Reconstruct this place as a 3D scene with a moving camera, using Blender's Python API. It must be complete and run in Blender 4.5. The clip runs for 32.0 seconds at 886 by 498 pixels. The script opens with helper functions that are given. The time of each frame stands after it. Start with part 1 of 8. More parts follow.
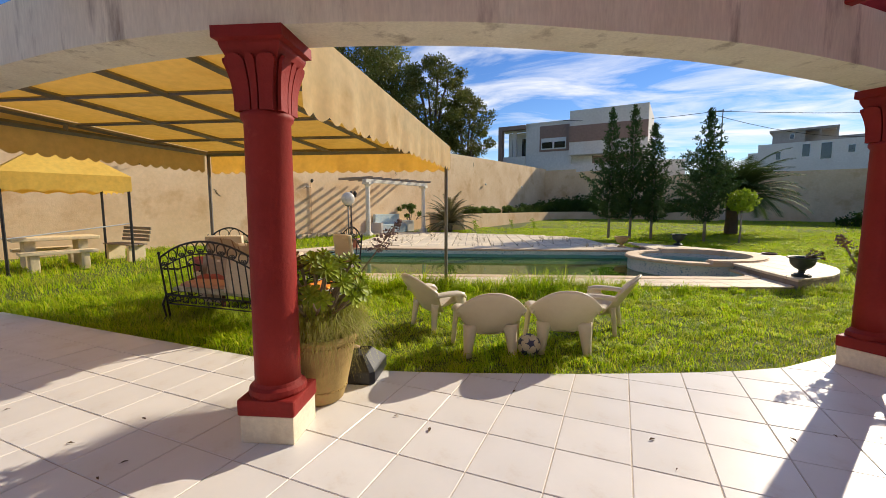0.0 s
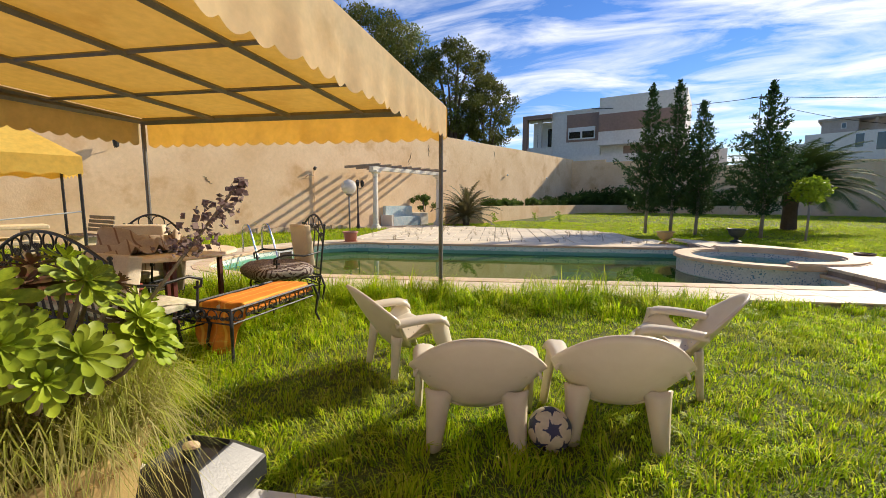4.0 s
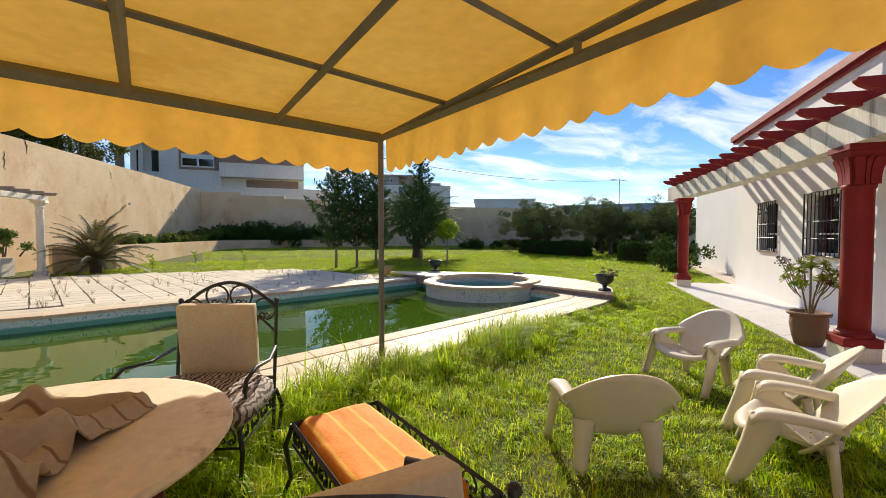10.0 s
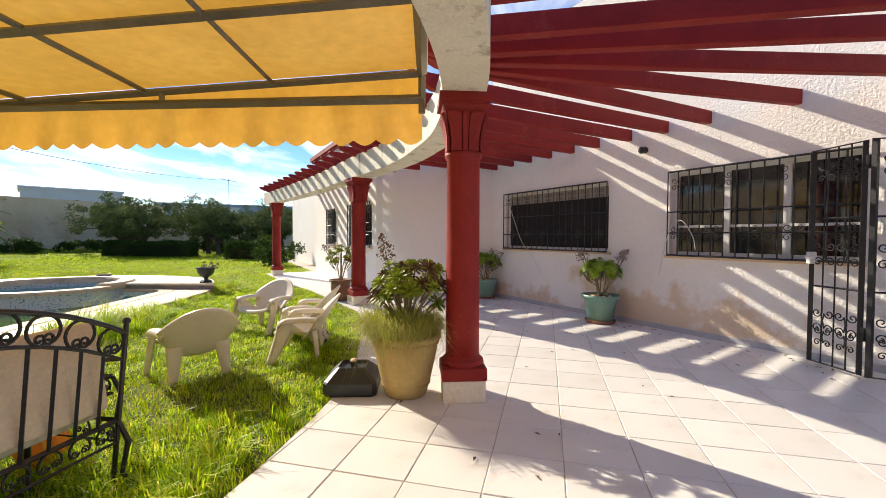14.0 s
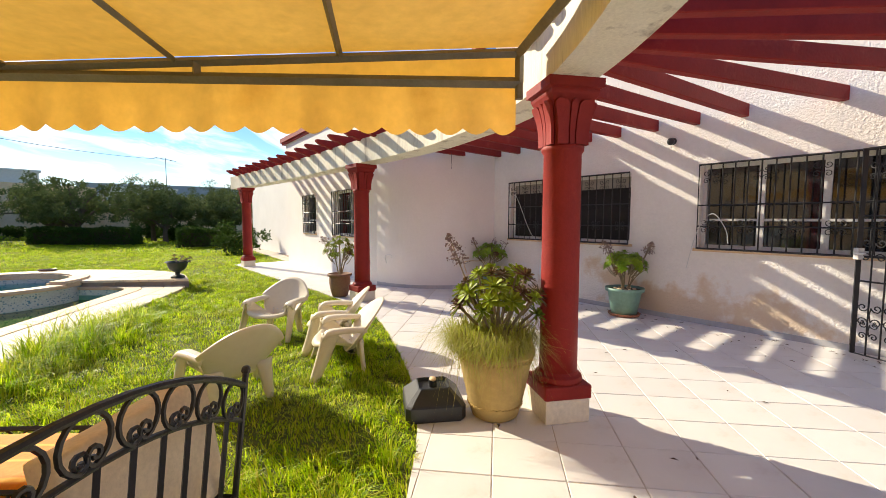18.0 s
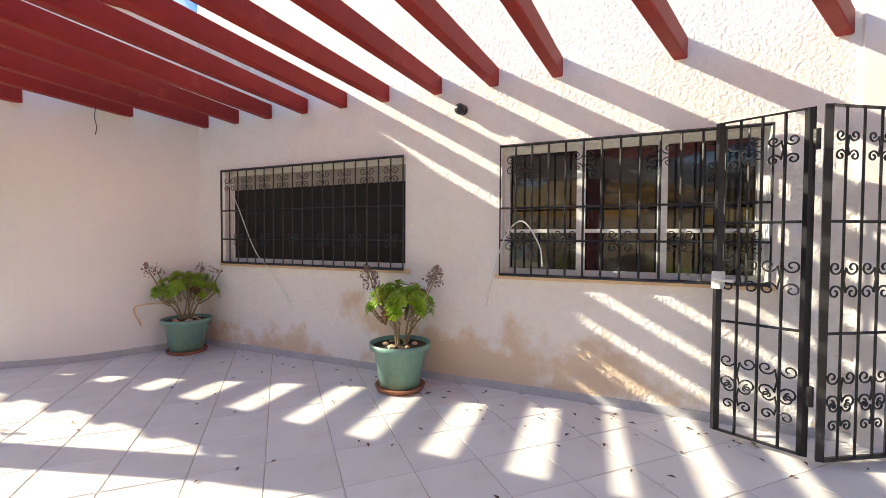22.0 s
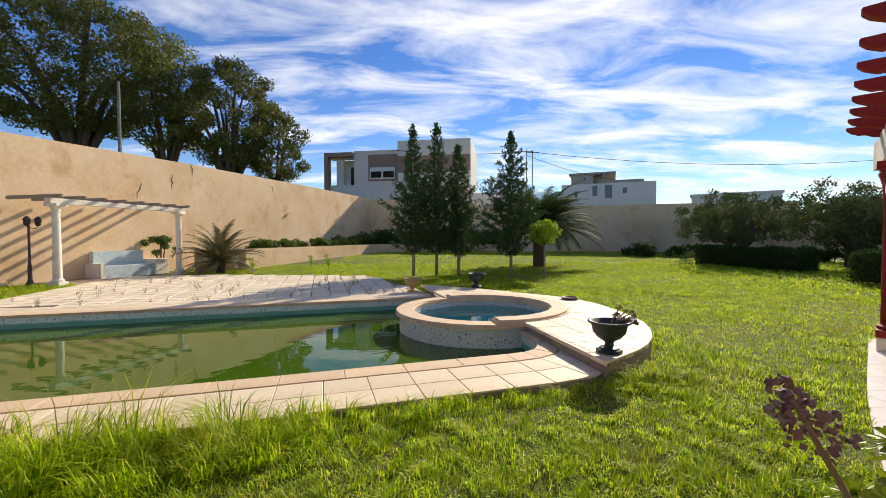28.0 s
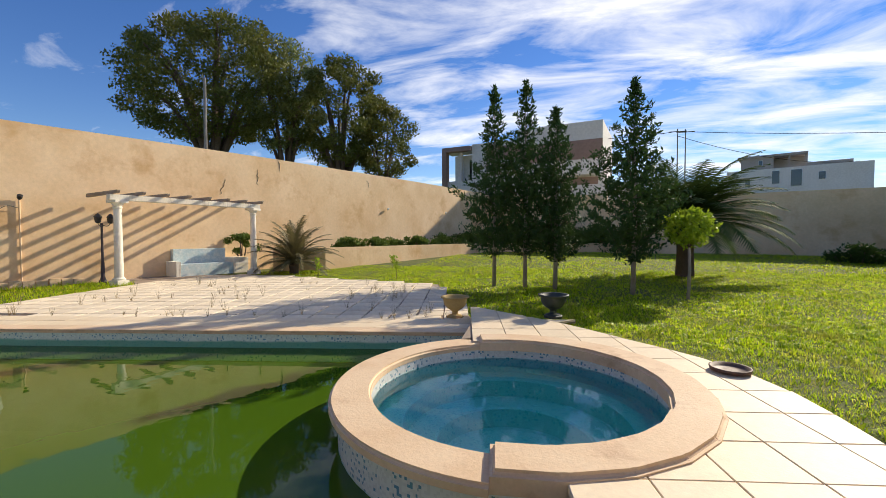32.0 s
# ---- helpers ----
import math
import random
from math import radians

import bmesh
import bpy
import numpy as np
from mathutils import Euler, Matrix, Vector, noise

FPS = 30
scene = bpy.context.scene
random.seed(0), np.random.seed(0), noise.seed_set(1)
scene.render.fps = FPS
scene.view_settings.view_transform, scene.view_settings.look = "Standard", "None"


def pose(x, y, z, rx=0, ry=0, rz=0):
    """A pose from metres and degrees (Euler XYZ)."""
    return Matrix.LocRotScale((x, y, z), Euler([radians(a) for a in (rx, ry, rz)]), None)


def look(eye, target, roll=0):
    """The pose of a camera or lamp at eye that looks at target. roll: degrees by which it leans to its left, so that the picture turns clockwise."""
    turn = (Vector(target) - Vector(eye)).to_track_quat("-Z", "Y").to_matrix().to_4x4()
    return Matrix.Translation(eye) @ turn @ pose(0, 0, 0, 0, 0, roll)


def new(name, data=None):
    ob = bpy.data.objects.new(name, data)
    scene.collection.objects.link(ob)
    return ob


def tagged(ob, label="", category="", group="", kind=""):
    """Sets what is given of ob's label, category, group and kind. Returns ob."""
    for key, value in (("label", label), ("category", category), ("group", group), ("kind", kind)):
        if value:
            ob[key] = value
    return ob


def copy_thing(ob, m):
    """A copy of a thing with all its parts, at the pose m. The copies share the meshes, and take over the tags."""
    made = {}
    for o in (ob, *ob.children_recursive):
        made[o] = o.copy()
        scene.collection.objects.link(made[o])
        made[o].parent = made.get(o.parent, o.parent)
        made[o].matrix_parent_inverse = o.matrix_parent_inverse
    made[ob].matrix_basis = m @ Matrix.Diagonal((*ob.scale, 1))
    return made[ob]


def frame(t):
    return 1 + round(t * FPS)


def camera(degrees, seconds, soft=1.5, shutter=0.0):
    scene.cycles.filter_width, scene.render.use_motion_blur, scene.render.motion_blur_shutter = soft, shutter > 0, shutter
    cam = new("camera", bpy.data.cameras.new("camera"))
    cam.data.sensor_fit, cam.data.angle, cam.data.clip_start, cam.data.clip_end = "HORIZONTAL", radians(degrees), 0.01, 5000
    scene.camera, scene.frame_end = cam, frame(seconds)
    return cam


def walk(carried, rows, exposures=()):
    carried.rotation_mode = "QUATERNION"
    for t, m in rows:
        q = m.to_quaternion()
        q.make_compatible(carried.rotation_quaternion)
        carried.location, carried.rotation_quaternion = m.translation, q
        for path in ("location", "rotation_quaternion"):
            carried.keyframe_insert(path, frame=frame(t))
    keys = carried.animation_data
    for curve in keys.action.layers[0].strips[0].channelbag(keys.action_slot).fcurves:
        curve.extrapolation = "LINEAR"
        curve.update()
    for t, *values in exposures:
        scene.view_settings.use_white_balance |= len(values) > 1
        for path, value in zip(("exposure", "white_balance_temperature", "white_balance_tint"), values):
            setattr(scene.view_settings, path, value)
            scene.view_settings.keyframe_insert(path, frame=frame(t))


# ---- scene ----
cam = camera(93.8, 32.0, soft=0.8)
PATH = [
    (0, (-0.171, -0.125, 1.402), (-0.815, 1.757, 1.198), 0.0),
    (0.5, (-0.14, -0.253, 1.407), (-0.527, 1.694, 1.168), 0.0),
    (1, (-0.163, -0.145, 1.36), (-0.373, 1.828, 1.114), 0.0),
    (1.5, (-0.197, 0.167, 1.366), (-0.335, 2.147, 1.122), -0.1),
    (2, (-0.215, 0.523, 1.315), (-0.401, 2.501, 1.081), 0.1),
    (2.5, (-0.202, 0.845, 1.311), (-0.553, 2.8, 1.079), 0.1),
    (3, (-0.133, 1.259, 1.272), (-0.701, 3.162, 1.041), 0.2),
    (3.5, (-0.216, 1.53, 1.25), (-0.97, 3.375, 1.02), 0.2),
    (5.5, (-1.146, 2.479, 1.216), (-1.753, 4.37, 0.973), 0.2),
    (6, (-1.387, 2.853, 1.233), (-1.866, 4.779, 0.99), 0.3),
    (6.5, (-1.632, 3.147, 1.275), (-2.009, 5.096, 1.033), 0.1),
    (7, (-1.966, 3.341, 1.232), (-2.247, 5.308, 1.0), 0.1),
    (7.5, (-2.317, 3.318, 1.269), (-2.474, 5.3, 1.046), 0.2),
    (8, (-2.745, 3.215, 1.261), (-2.725, 5.205, 1.061), 0.3),
    (8.5, (-3.09, 3.158, 1.306), (-2.844, 5.135, 1.136), 0.3),
    (9, (-3.443, 3.025, 1.365), (-2.94, 4.956, 1.229), 0.2),
    (9.5, (-3.763, 2.88, 1.327), (-3.002, 4.727, 1.234), 0.3),
    (10, (-4.025, 2.744, 1.394), (-3.02, 4.472, 1.323), 0.0),
    (10.5, (-4.267, 2.504, 1.473), (-3.041, 4.082, 1.414), -0.1),
    (11, (-4.466, 2.217, 1.45), (-3.047, 3.625, 1.395), 0.1),
    (11.5, (-4.616, 2.018, 1.422), (-3.039, 3.247, 1.368), 0.1),
    (12, (-4.794, 1.847, 1.363), (-3.087, 2.888, 1.317), 0.4),
    (12.5, (-4.942, 1.711, 1.412), (-3.125, 2.545, 1.356), 0.2),
    (13, (-4.967, 1.528, 1.383), (-3.07, 2.16, 1.332), 0.3),
    (13.5, (-5.05, 1.46, 1.346), (-3.104, 1.919, 1.291), 0.3),
    (14, (-5.235, 1.495, 1.278), (-3.265, 1.834, 1.219), 0.2),
    (14.5, (-5.522, 1.54, 1.283), (-3.541, 1.803, 1.221), 0.3),
    (16.5, (-5.702, 2.175, 1.399), (-3.711, 2.306, 1.265), 0.3),
    (17, (-5.469, 2.373, 1.425), (-3.478, 2.492, 1.28), 0.3),
    (17.5, (-5.248, 2.537, 1.452), (-3.257, 2.657, 1.306), 0.2),
    (18, (-4.962, 2.58, 1.424), (-2.97, 2.689, 1.282), 0.1),
    (18.5, (-4.58, 2.602, 1.434), (-2.586, 2.664, 1.289), -0.0),
    (19, (-4.257, 2.635, 1.42), (-2.262, 2.587, 1.281), -0.0),
    (19.5, (-3.905, 2.575, 1.295), (-1.922, 2.342, 1.188), 0.3),
    (20, (-3.563, 2.401, 1.369), (-1.623, 1.932, 1.248), 0.2),
    (20.5, (-3.221, 2.213, 1.392), (-1.357, 1.499, 1.264), 0.1),
    (21, (-2.886, 1.966, 1.34), (-1.104, 1.066, 1.221), 0.3),
    (21.5, (-2.536, 1.721, 1.317), (-0.785, 0.76, 1.236), 0.3),
    (22, (-2.218, 1.476, 1.36), (-0.416, 0.61, 1.306), 0.3),
    (22.5, (-1.97, 1.368, 1.439), (-0.037, 0.86, 1.351), -0.1),
    (23, (-1.564, 1.226, 1.386), (0.428, 1.397, 1.33), -0.2),
    (23.5, (-1.217, 1.256, 1.386), (0.641, 1.993, 1.325), -0.4),
    (24, (-0.823, 1.378, 1.378), (0.808, 2.535, 1.332), 0.1),
    (24.5, (-0.518, 1.627, 1.412), (0.863, 3.073, 1.357), -0.1),
    (25, (-0.167, 1.828, 1.415), (0.961, 3.478, 1.36), -0.4),
    (25.5, (0.128, 2.141, 1.388), (1.023, 3.929, 1.335), -0.3),
    (26, (0.449, 2.558, 1.353), (1.138, 4.435, 1.303), -0.3),
    (26.5, (0.847, 3.023, 1.357), (1.355, 4.956, 1.307), -0.3),
    (28.5, (1.668, 4.680, 1.446), (1.620, 6.679, 1.392), -0.2),
    (29, (1.872, 5.178, 1.428), (1.735, 7.172, 1.375), -0.2),
    (29.5, (1.993, 5.656, 1.408), (1.770, 7.643, 1.354), -0.1),
    (30, (2.225, 6.117, 1.367), (1.922, 8.093, 1.312), -0.1),
    (30.5, (2.436, 6.622, 1.356), (2.050, 8.583, 1.299), -0.2),
    (31, (2.649, 7.126, 1.367), (2.191, 9.072, 1.308), -0.2),
    (31.5, (2.817, 7.656, 1.414), (2.298, 9.587, 1.353), -0.1),
    (32, (2.861, 8.139, 1.429), (2.287, 10.054, 1.368), -0.1),
]
walk(cam, [(t, look(eye, target, roll)) for t, eye, target, roll in PATH],
     [(0, 0.52, 6500, 10), (2, 0.5, 6500, 10), (3.5, 0.7, 6450, 10), (6, 0.7, 6450, 11), (9, 0.66, 6400, 10), (10, 0.68, 6400, 8), (11, 0.88, 6450, 8), (12, 1.1, 6350, 7), (13, 1.1, 6350, 7), (14, 1.0, 6450, 7), (17, 1.05, 6600, 7), (20, 1.24, 6700, 6), (22, 1.58, 6500, 3), (23, 1.47, 6250, 2), (24.5, 0.98, 6350, 7), (26, 0.62, 6550, 10), (29, 0.6, 6550, 10), (32, 0.62, 6550, 10)])

# ---- sky, sun ----
SUN_AZ, SUN_EL = radians(58.3), radians(29.0)      # azimuth from +x towards +y
SUN_DIR = Vector((math.cos(SUN_EL) * math.cos(SUN_AZ), math.cos(SUN_EL) * math.sin(SUN_AZ), math.sin(SUN_EL)))
world = bpy.data.worlds.new("sky")
scene.world = world
world.use_nodes = True


def sky_nodes():
    nt = world.node_tree
    n, l = nt.nodes, nt.links
    n.clear()
    out, bg = n.new("ShaderNodeOutputWorld"), n.new("ShaderNodeBackground")
    sky = n.new("ShaderNodeTexSky")
    sky.sky_type, sky.sun_disc = "NISHITA", False
    sky.sun_elevation, sky.sun_rotation = SUN_EL, radians(90) - SUN_AZ
    sky.air_density, sky.dust_density, sky.ozone_density = 1.0, 0.0, 3.0
    bg.inputs["Strength"].default_value = 0.11
    # thin streaky clouds: noise on the sky dome projected to a plane overhead
    tc, sep = n.new("ShaderNodeTexCoord"), n.new("ShaderNodeSeparateXYZ")
    l.new(tc.outputs["Generated"], sep.inputs[0])
    addz = n.new("ShaderNodeMath"); addz.operation = "ADD"; addz.inputs[1].default_value = 0.12
    l.new(sep.outputs["Z"], addz.inputs[0])
    div = []
    for ax in "XY":
        d = n.new("ShaderNodeMath"); d.operation = "DIVIDE"
        l.new(sep.outputs[ax], d.inputs[0]); l.new(addz.outputs[0], d.inputs[1])
        div.append(d)
    com = n.new("ShaderNodeCombineXYZ")
    l.new(div[0].outputs[0], com.inputs[0]); l.new(div[1].outputs[0], com.inputs[1])
    mp = n.new("ShaderNodeMapping")
    mp.inputs["Rotation"].default_value = (0, 0, radians(-20))
    mp.inputs["Scale"].default_value = (0.6, 1.2, 1)
    mp.inputs["Location"].default_value = (0.7, 0.3, 0)
    l.new(com.outputs[0], mp.inputs[0])
    n1 = n.new("ShaderNodeTexNoise")
    n1.inputs["Scale"].default_value, n1.inputs["Detail"].default_value = 2.3, 10
    n1.inputs["Roughness"].default_value, n1.inputs["Distortion"].default_value = 0.58, 0.6
    l.new(mp.outputs[0], n1.inputs["Vector"])
    # more cloud towards the sun
    dot = n.new("ShaderNodeVectorMath"); dot.operation = "DOT_PRODUCT"
    l.new(tc.outputs["Generated"], dot.inputs[0]); dot.inputs[1].default_value = SUN_DIR
    near = n.new("ShaderNodeMapRange")
    near.inputs["From Min"].default_value, near.inputs["From Max"].default_value = 0.2, 1.0
    near.inputs["To Min"].default_value, near.inputs["To Max"].default_value = -0.045, 0.11
    l.new(dot.outputs["Value"], near.inputs["Value"])
    s = n.new("ShaderNodeMath"); s.operation = "ADD"
    l.new(n1.outputs["Fac"], s.inputs[0]); l.new(near.outputs[0], s.inputs[1])
    rp = n.new("ShaderNodeValToRGB")
    rp.color_ramp.elements[0].position, rp.color_ramp.elements[1].position = 0.51, 0.78
    l.new(s.outputs[0], rp.inputs[0])
    mix = n.new("ShaderNodeMixRGB")
    hs = n.new("ShaderNodeHueSaturation")
    hs.inputs["Saturation"].default_value, hs.inputs["Value"].default_value = 1.25, 0.8
    hs.inputs["Hue"].default_value = 0.515
    l.new(sky.outputs[0], hs.inputs["Color"])
    l.new(rp.outputs[0], mix.inputs[0]); l.new(hs.outputs[0], mix.inputs[1])
    mix.inputs[2].default_value = (7.0, 6.95, 7.0, 1)
    l.new(mix.outputs[0], bg.inputs[0]); l.new(bg.outputs[0], out.inputs[0])


sky_nodes()
sun = new("sun", bpy.data.lights.new("sun", "SUN"))
sun.data.energy, sun.data.angle, sun.data.color = 3.85, radians(0.55), (1.0, 0.875, 0.69)
sun.matrix_world = look((0, 0, 20), Vector((0, 0, 20)) - SUN_DIR)


# ---- materials ----
def mat(name, c1, c2=None, rough=0.6, s1=3.0, s2=40.0, bump=0.15, bs=60.0, metal=0.0, rand=0.0, spec=0.5, stain=None, stain_s=1.2, stain_lo=0.55, stain_hi=0.7, trans=0.0, stretch=(1, 1, 1), bdist=0.01, var=0.2):
    """Two tones mixed by a coarse noise, darkened and lightened by a fine one, with fine relief; stains with their own shape."""
    m = bpy.data.materials.new(name)
    m.use_nodes = True
    n, l = m.node_tree.nodes, m.node_tree.links
    b = n["Principled BSDF"]
    tc = n.new("ShaderNodeTexCoord")
    mp = n.new("ShaderNodeMapping"); mp.inputs["Scale"].default_value = stretch
    l.new(tc.outputs["Object"], mp.inputs[0])
    def noise_tex(scale, detail=5, rough_=0.6):
        t = n.new("ShaderNodeTexNoise")
        t.inputs["Scale"].default_value, t.inputs["Detail"].default_value, t.inputs["Roughness"].default_value = scale, detail, rough_
        l.new(mp.outputs[0], t.inputs["Vector"])
        return t
    c2 = c2 or tuple(v * 0.82 for v in c1)
    a = noise_tex(s1)
    rp = n.new("ShaderNodeValToRGB")
    rp.color_ramp.elements[0].position, rp.color_ramp.elements[1].position = 0.35, 0.68
    rp.color_ramp.elements[0].color, rp.color_ramp.elements[1].color = (*c1, 1), (*c2, 1)
    l.new(a.outputs["Fac"], rp.inputs[0])
    col = rp.outputs[0]
    f = noise_tex(s2, 3)
    mr = n.new("ShaderNodeMapRange")
    mr.inputs["To Min"].default_value, mr.inputs["To Max"].default_value = 1 - var, 1 + var
    l.new(f.outputs["Fac"], mr.inputs[0])
    val = mr.outputs[0]
    if rand:
        oi = n.new("ShaderNodeObjectInfo")
        r2 = n.new("ShaderNodeMapRange")
        r2.inputs["To Min"].default_value, r2.inputs["To Max"].default_value = 1 - rand, 1 + rand
        l.new(oi.outputs["Random"], r2.inputs[0])
        mu = n.new("ShaderNodeMath"); mu.operation = "MULTIPLY"
        l.new(val, mu.inputs[0]); l.new(r2.outputs[0], mu.inputs[1])
        val = mu.outputs[0]
    hs = n.new("ShaderNodeHueSaturation")
    l.new(val, hs.inputs["Value"]); l.new(col, hs.inputs["Color"])
    col = hs.outputs[0]
    if stain:
        st = noise_tex(stain_s, 8, 0.65)
        rs = n.new("ShaderNodeMapRange")
        rs.inputs["From Min"].default_value, rs.inputs["From Max"].default_value = stain_lo, stain_hi
        l.new(st.outputs["Fac"], rs.inputs[0])
        mx = n.new("ShaderNodeMixRGB"); mx.inputs[2].default_value = (*stain, 1)
        l.new(rs.outputs[0], mx.inputs[0]); l.new(col, mx.inputs[1])
        col = mx.outputs[0]
    l.new(col, b.inputs["Base Color"])
    b.inputs["Roughness"].default_value, b.inputs["Metallic"].default_value = rough, metal
    b.inputs["Specular IOR Level"].default_value = spec
    if bump:
        t = noise_tex(bs, 4)
        bm_ = n.new("ShaderNodeBump")
        bm_.inputs["Strength"].default_value, bm_.inputs["Distance"].default_value = bump, bdist
        l.new(t.outputs["Fac"], bm_.inputs["Height"]); l.new(bm_.outputs[0], b.inputs["Normal"])
    if trans:
        tr, mxs = n.new("ShaderNodeBsdfTranslucent"), n.new("ShaderNodeMixShader")
        l.new(col, tr.inputs["Color"])
        mxs.inputs[0].default_value = trans
        l.new(b.outputs[0], mxs.inputs[1]); l.new(tr.outputs[0], mxs.inputs[2])
        l.new(mxs.outputs[0], n["Material Output"].inputs["Surface"])
    return m


RED = mat("red_paint", (0.29, 0.024, 0.019), (0.23, 0.018, 0.015), 0.6, 2.5, 30, 0.3, 35, spec=0.25, stain=(0.35, 0.055, 0.04), stain_s=3, stain_lo=0.6, stain_hi=0.75, var=0.12)
WHITE = mat("white_render", (0.85, 0.815, 0.79), (0.80, 0.765, 0.735), 0.85, 0.9, 25, 0.10, 60, var=0.04)
ROUGHCAST = mat("roughcast_render", (0.88, 0.85, 0.815), (0.84, 0.80, 0.755), 0.9, 0.8, 18, 0.6, 34, bdist=0.03, var=0.06)
BEAM = mat("weathered_cream_beam", (0.80, 0.75, 0.63), (0.72, 0.66, 0.54), 0.85, 1.5, 25, 0.3, 40, stain=(0.24, 0.18, 0.14), stain_s=2.0, stain_lo=0.56, stain_hi=0.74, stretch=(2.2, 2.2, 0.4))
PLINTH = mat("cream_plinth", (0.82, 0.74, 0.60), (0.76, 0.66, 0.50), 0.7, 3, 30, 0.2, 40, stain=(0.62, 0.50, 0.36), stain_s=4, stain_lo=0.58, stain_hi=0.75)
YWALL = mat("ochre_render", (0.88, 0.65, 0.40), (0.76, 0.51, 0.27), 0.9, 0.55, 9, 0.4, 22, stain=(0.62, 0.36, 0.15), stain_s=0.75, stain_lo=0.54, stain_hi=0.74, var=0.13)
COPING = mat("sandstone_coping", (0.74, 0.56, 0.36), (0.66, 0.46, 0.27), 0.7, 2, 30, 0.35, 40, rand=0.07, stain=(0.52, 0.33, 0.19), stain_s=2.6, stain_lo=0.56, stain_hi=0.72, var=0.12)
TILE = mat("marble_look_tile", (0.80, 0.77, 0.735), (0.74, 0.705, 0.66), 0.34, 2.2, 9, 0.03, 30, rand=0.05, stain=(0.62, 0.54, 0.46), stain_s=2.6, stain_lo=0.58, stain_hi=0.80, var=0.07)
JOINT = mat("pale_tile_joint", (0.60, 0.53, 0.45), (0.46, 0.38, 0.29), 0.9, 6, 40, 0.2, 80)
GROUT = mat("grout", (0.34, 0.27, 0.20), (0.26, 0.20, 0.15), 0.9, 6, 40, 0.2, 80)
DECKTILE = mat("cream_deck_tile", (0.80, 0.67, 0.46), (0.72, 0.57, 0.37), 0.6, 1.6, 20, 0.15, 50, rand=0.07, stain=(0.62, 0.41, 0.23), stain_s=1.4, stain_lo=0.58, stain_hi=0.74, var=0.12)
PLAZA = mat("weathered_paving", (0.82, 0.71, 0.52), (0.72, 0.60, 0.42), 0.75, 1.2, 15, 0.3, 40, rand=0.1, stain=(0.42, 0.33, 0.22), stain_s=1.1, stain_lo=0.60, stain_hi=0.74)
LAWN = mat("lawn_soil", (0.085, 0.115, 0.010), (0.12, 0.13, 0.02), 0.95, 1.2, 30, 0.8, 30, stain=(0.13, 0.095, 0.045), stain_s=0.8, stain_lo=0.57, stain_hi=0.72, bdist=0.04)
BLADE = mat("grass_blade", (0.22, 0.32, 0.012), (0.36, 0.40, 0.04), 0.55, 0.7, 8, 0, trans=0.45, spec=0.3)
BLADE_DRY = mat("dry_grass_blade", (0.46, 0.42, 0.13), (0.36, 0.34, 0.09), 0.6, 2, 9, 0, trans=0.4)
IRON = mat("black_wrought_iron", (0.012, 0.012, 0.014), (0.02, 0.02, 0.022), 0.4, 8, 60, 0.2, 80, spec=0.5)
CANVAS = mat("yellow_canvas", (0.88, 0.72, 0.42), (0.82, 0.64, 0.34), 0.75, 1.1, 10, 0.15, 20, trans=0.55, stain=(0.66, 0.44, 0.16), stain_s=1.0, stain_lo=0.6, stain_hi=0.8)


def golden_cloth():
    """Light that comes through the canvas turns golden, while its sunny side looks pale."""
    n, l = CANVAS.node_tree.nodes, CANVAS.node_tree.links
    tr = [x for x in n if x.type == "BSDF_TRANSLUCENT"][0]
    src = tr.inputs["Color"].links[0].from_socket
    mx = n.new("ShaderNodeMixRGB")
    mx.blend_type = "MULTIPLY"
    mx.inputs[0].default_value, mx.inputs[2].default_value = 1.0, (0.70, 0.45, 0.085, 1)
    l.new(src, mx.inputs[1]); l.new(mx.outputs[0], tr.inputs["Color"])


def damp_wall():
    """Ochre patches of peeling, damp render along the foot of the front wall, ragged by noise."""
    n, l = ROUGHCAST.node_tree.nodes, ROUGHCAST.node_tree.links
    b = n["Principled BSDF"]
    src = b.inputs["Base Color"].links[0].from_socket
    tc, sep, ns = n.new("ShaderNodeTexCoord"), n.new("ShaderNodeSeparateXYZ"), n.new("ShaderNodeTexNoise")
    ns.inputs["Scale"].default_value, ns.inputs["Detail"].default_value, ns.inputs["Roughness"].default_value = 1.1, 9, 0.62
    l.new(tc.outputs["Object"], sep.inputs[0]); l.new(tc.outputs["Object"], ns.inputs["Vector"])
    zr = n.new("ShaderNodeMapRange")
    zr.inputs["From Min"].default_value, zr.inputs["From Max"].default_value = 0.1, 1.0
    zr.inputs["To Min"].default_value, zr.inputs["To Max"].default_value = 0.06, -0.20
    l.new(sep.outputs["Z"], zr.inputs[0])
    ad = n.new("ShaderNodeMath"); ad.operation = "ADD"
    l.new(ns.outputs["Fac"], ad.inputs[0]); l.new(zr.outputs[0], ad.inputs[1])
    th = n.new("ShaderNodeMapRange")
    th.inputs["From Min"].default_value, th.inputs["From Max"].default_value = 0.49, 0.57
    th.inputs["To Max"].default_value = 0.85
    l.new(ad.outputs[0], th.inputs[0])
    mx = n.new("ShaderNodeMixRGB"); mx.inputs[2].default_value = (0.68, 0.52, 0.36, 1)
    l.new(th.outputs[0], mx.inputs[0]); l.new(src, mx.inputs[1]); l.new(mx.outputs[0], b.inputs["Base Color"])


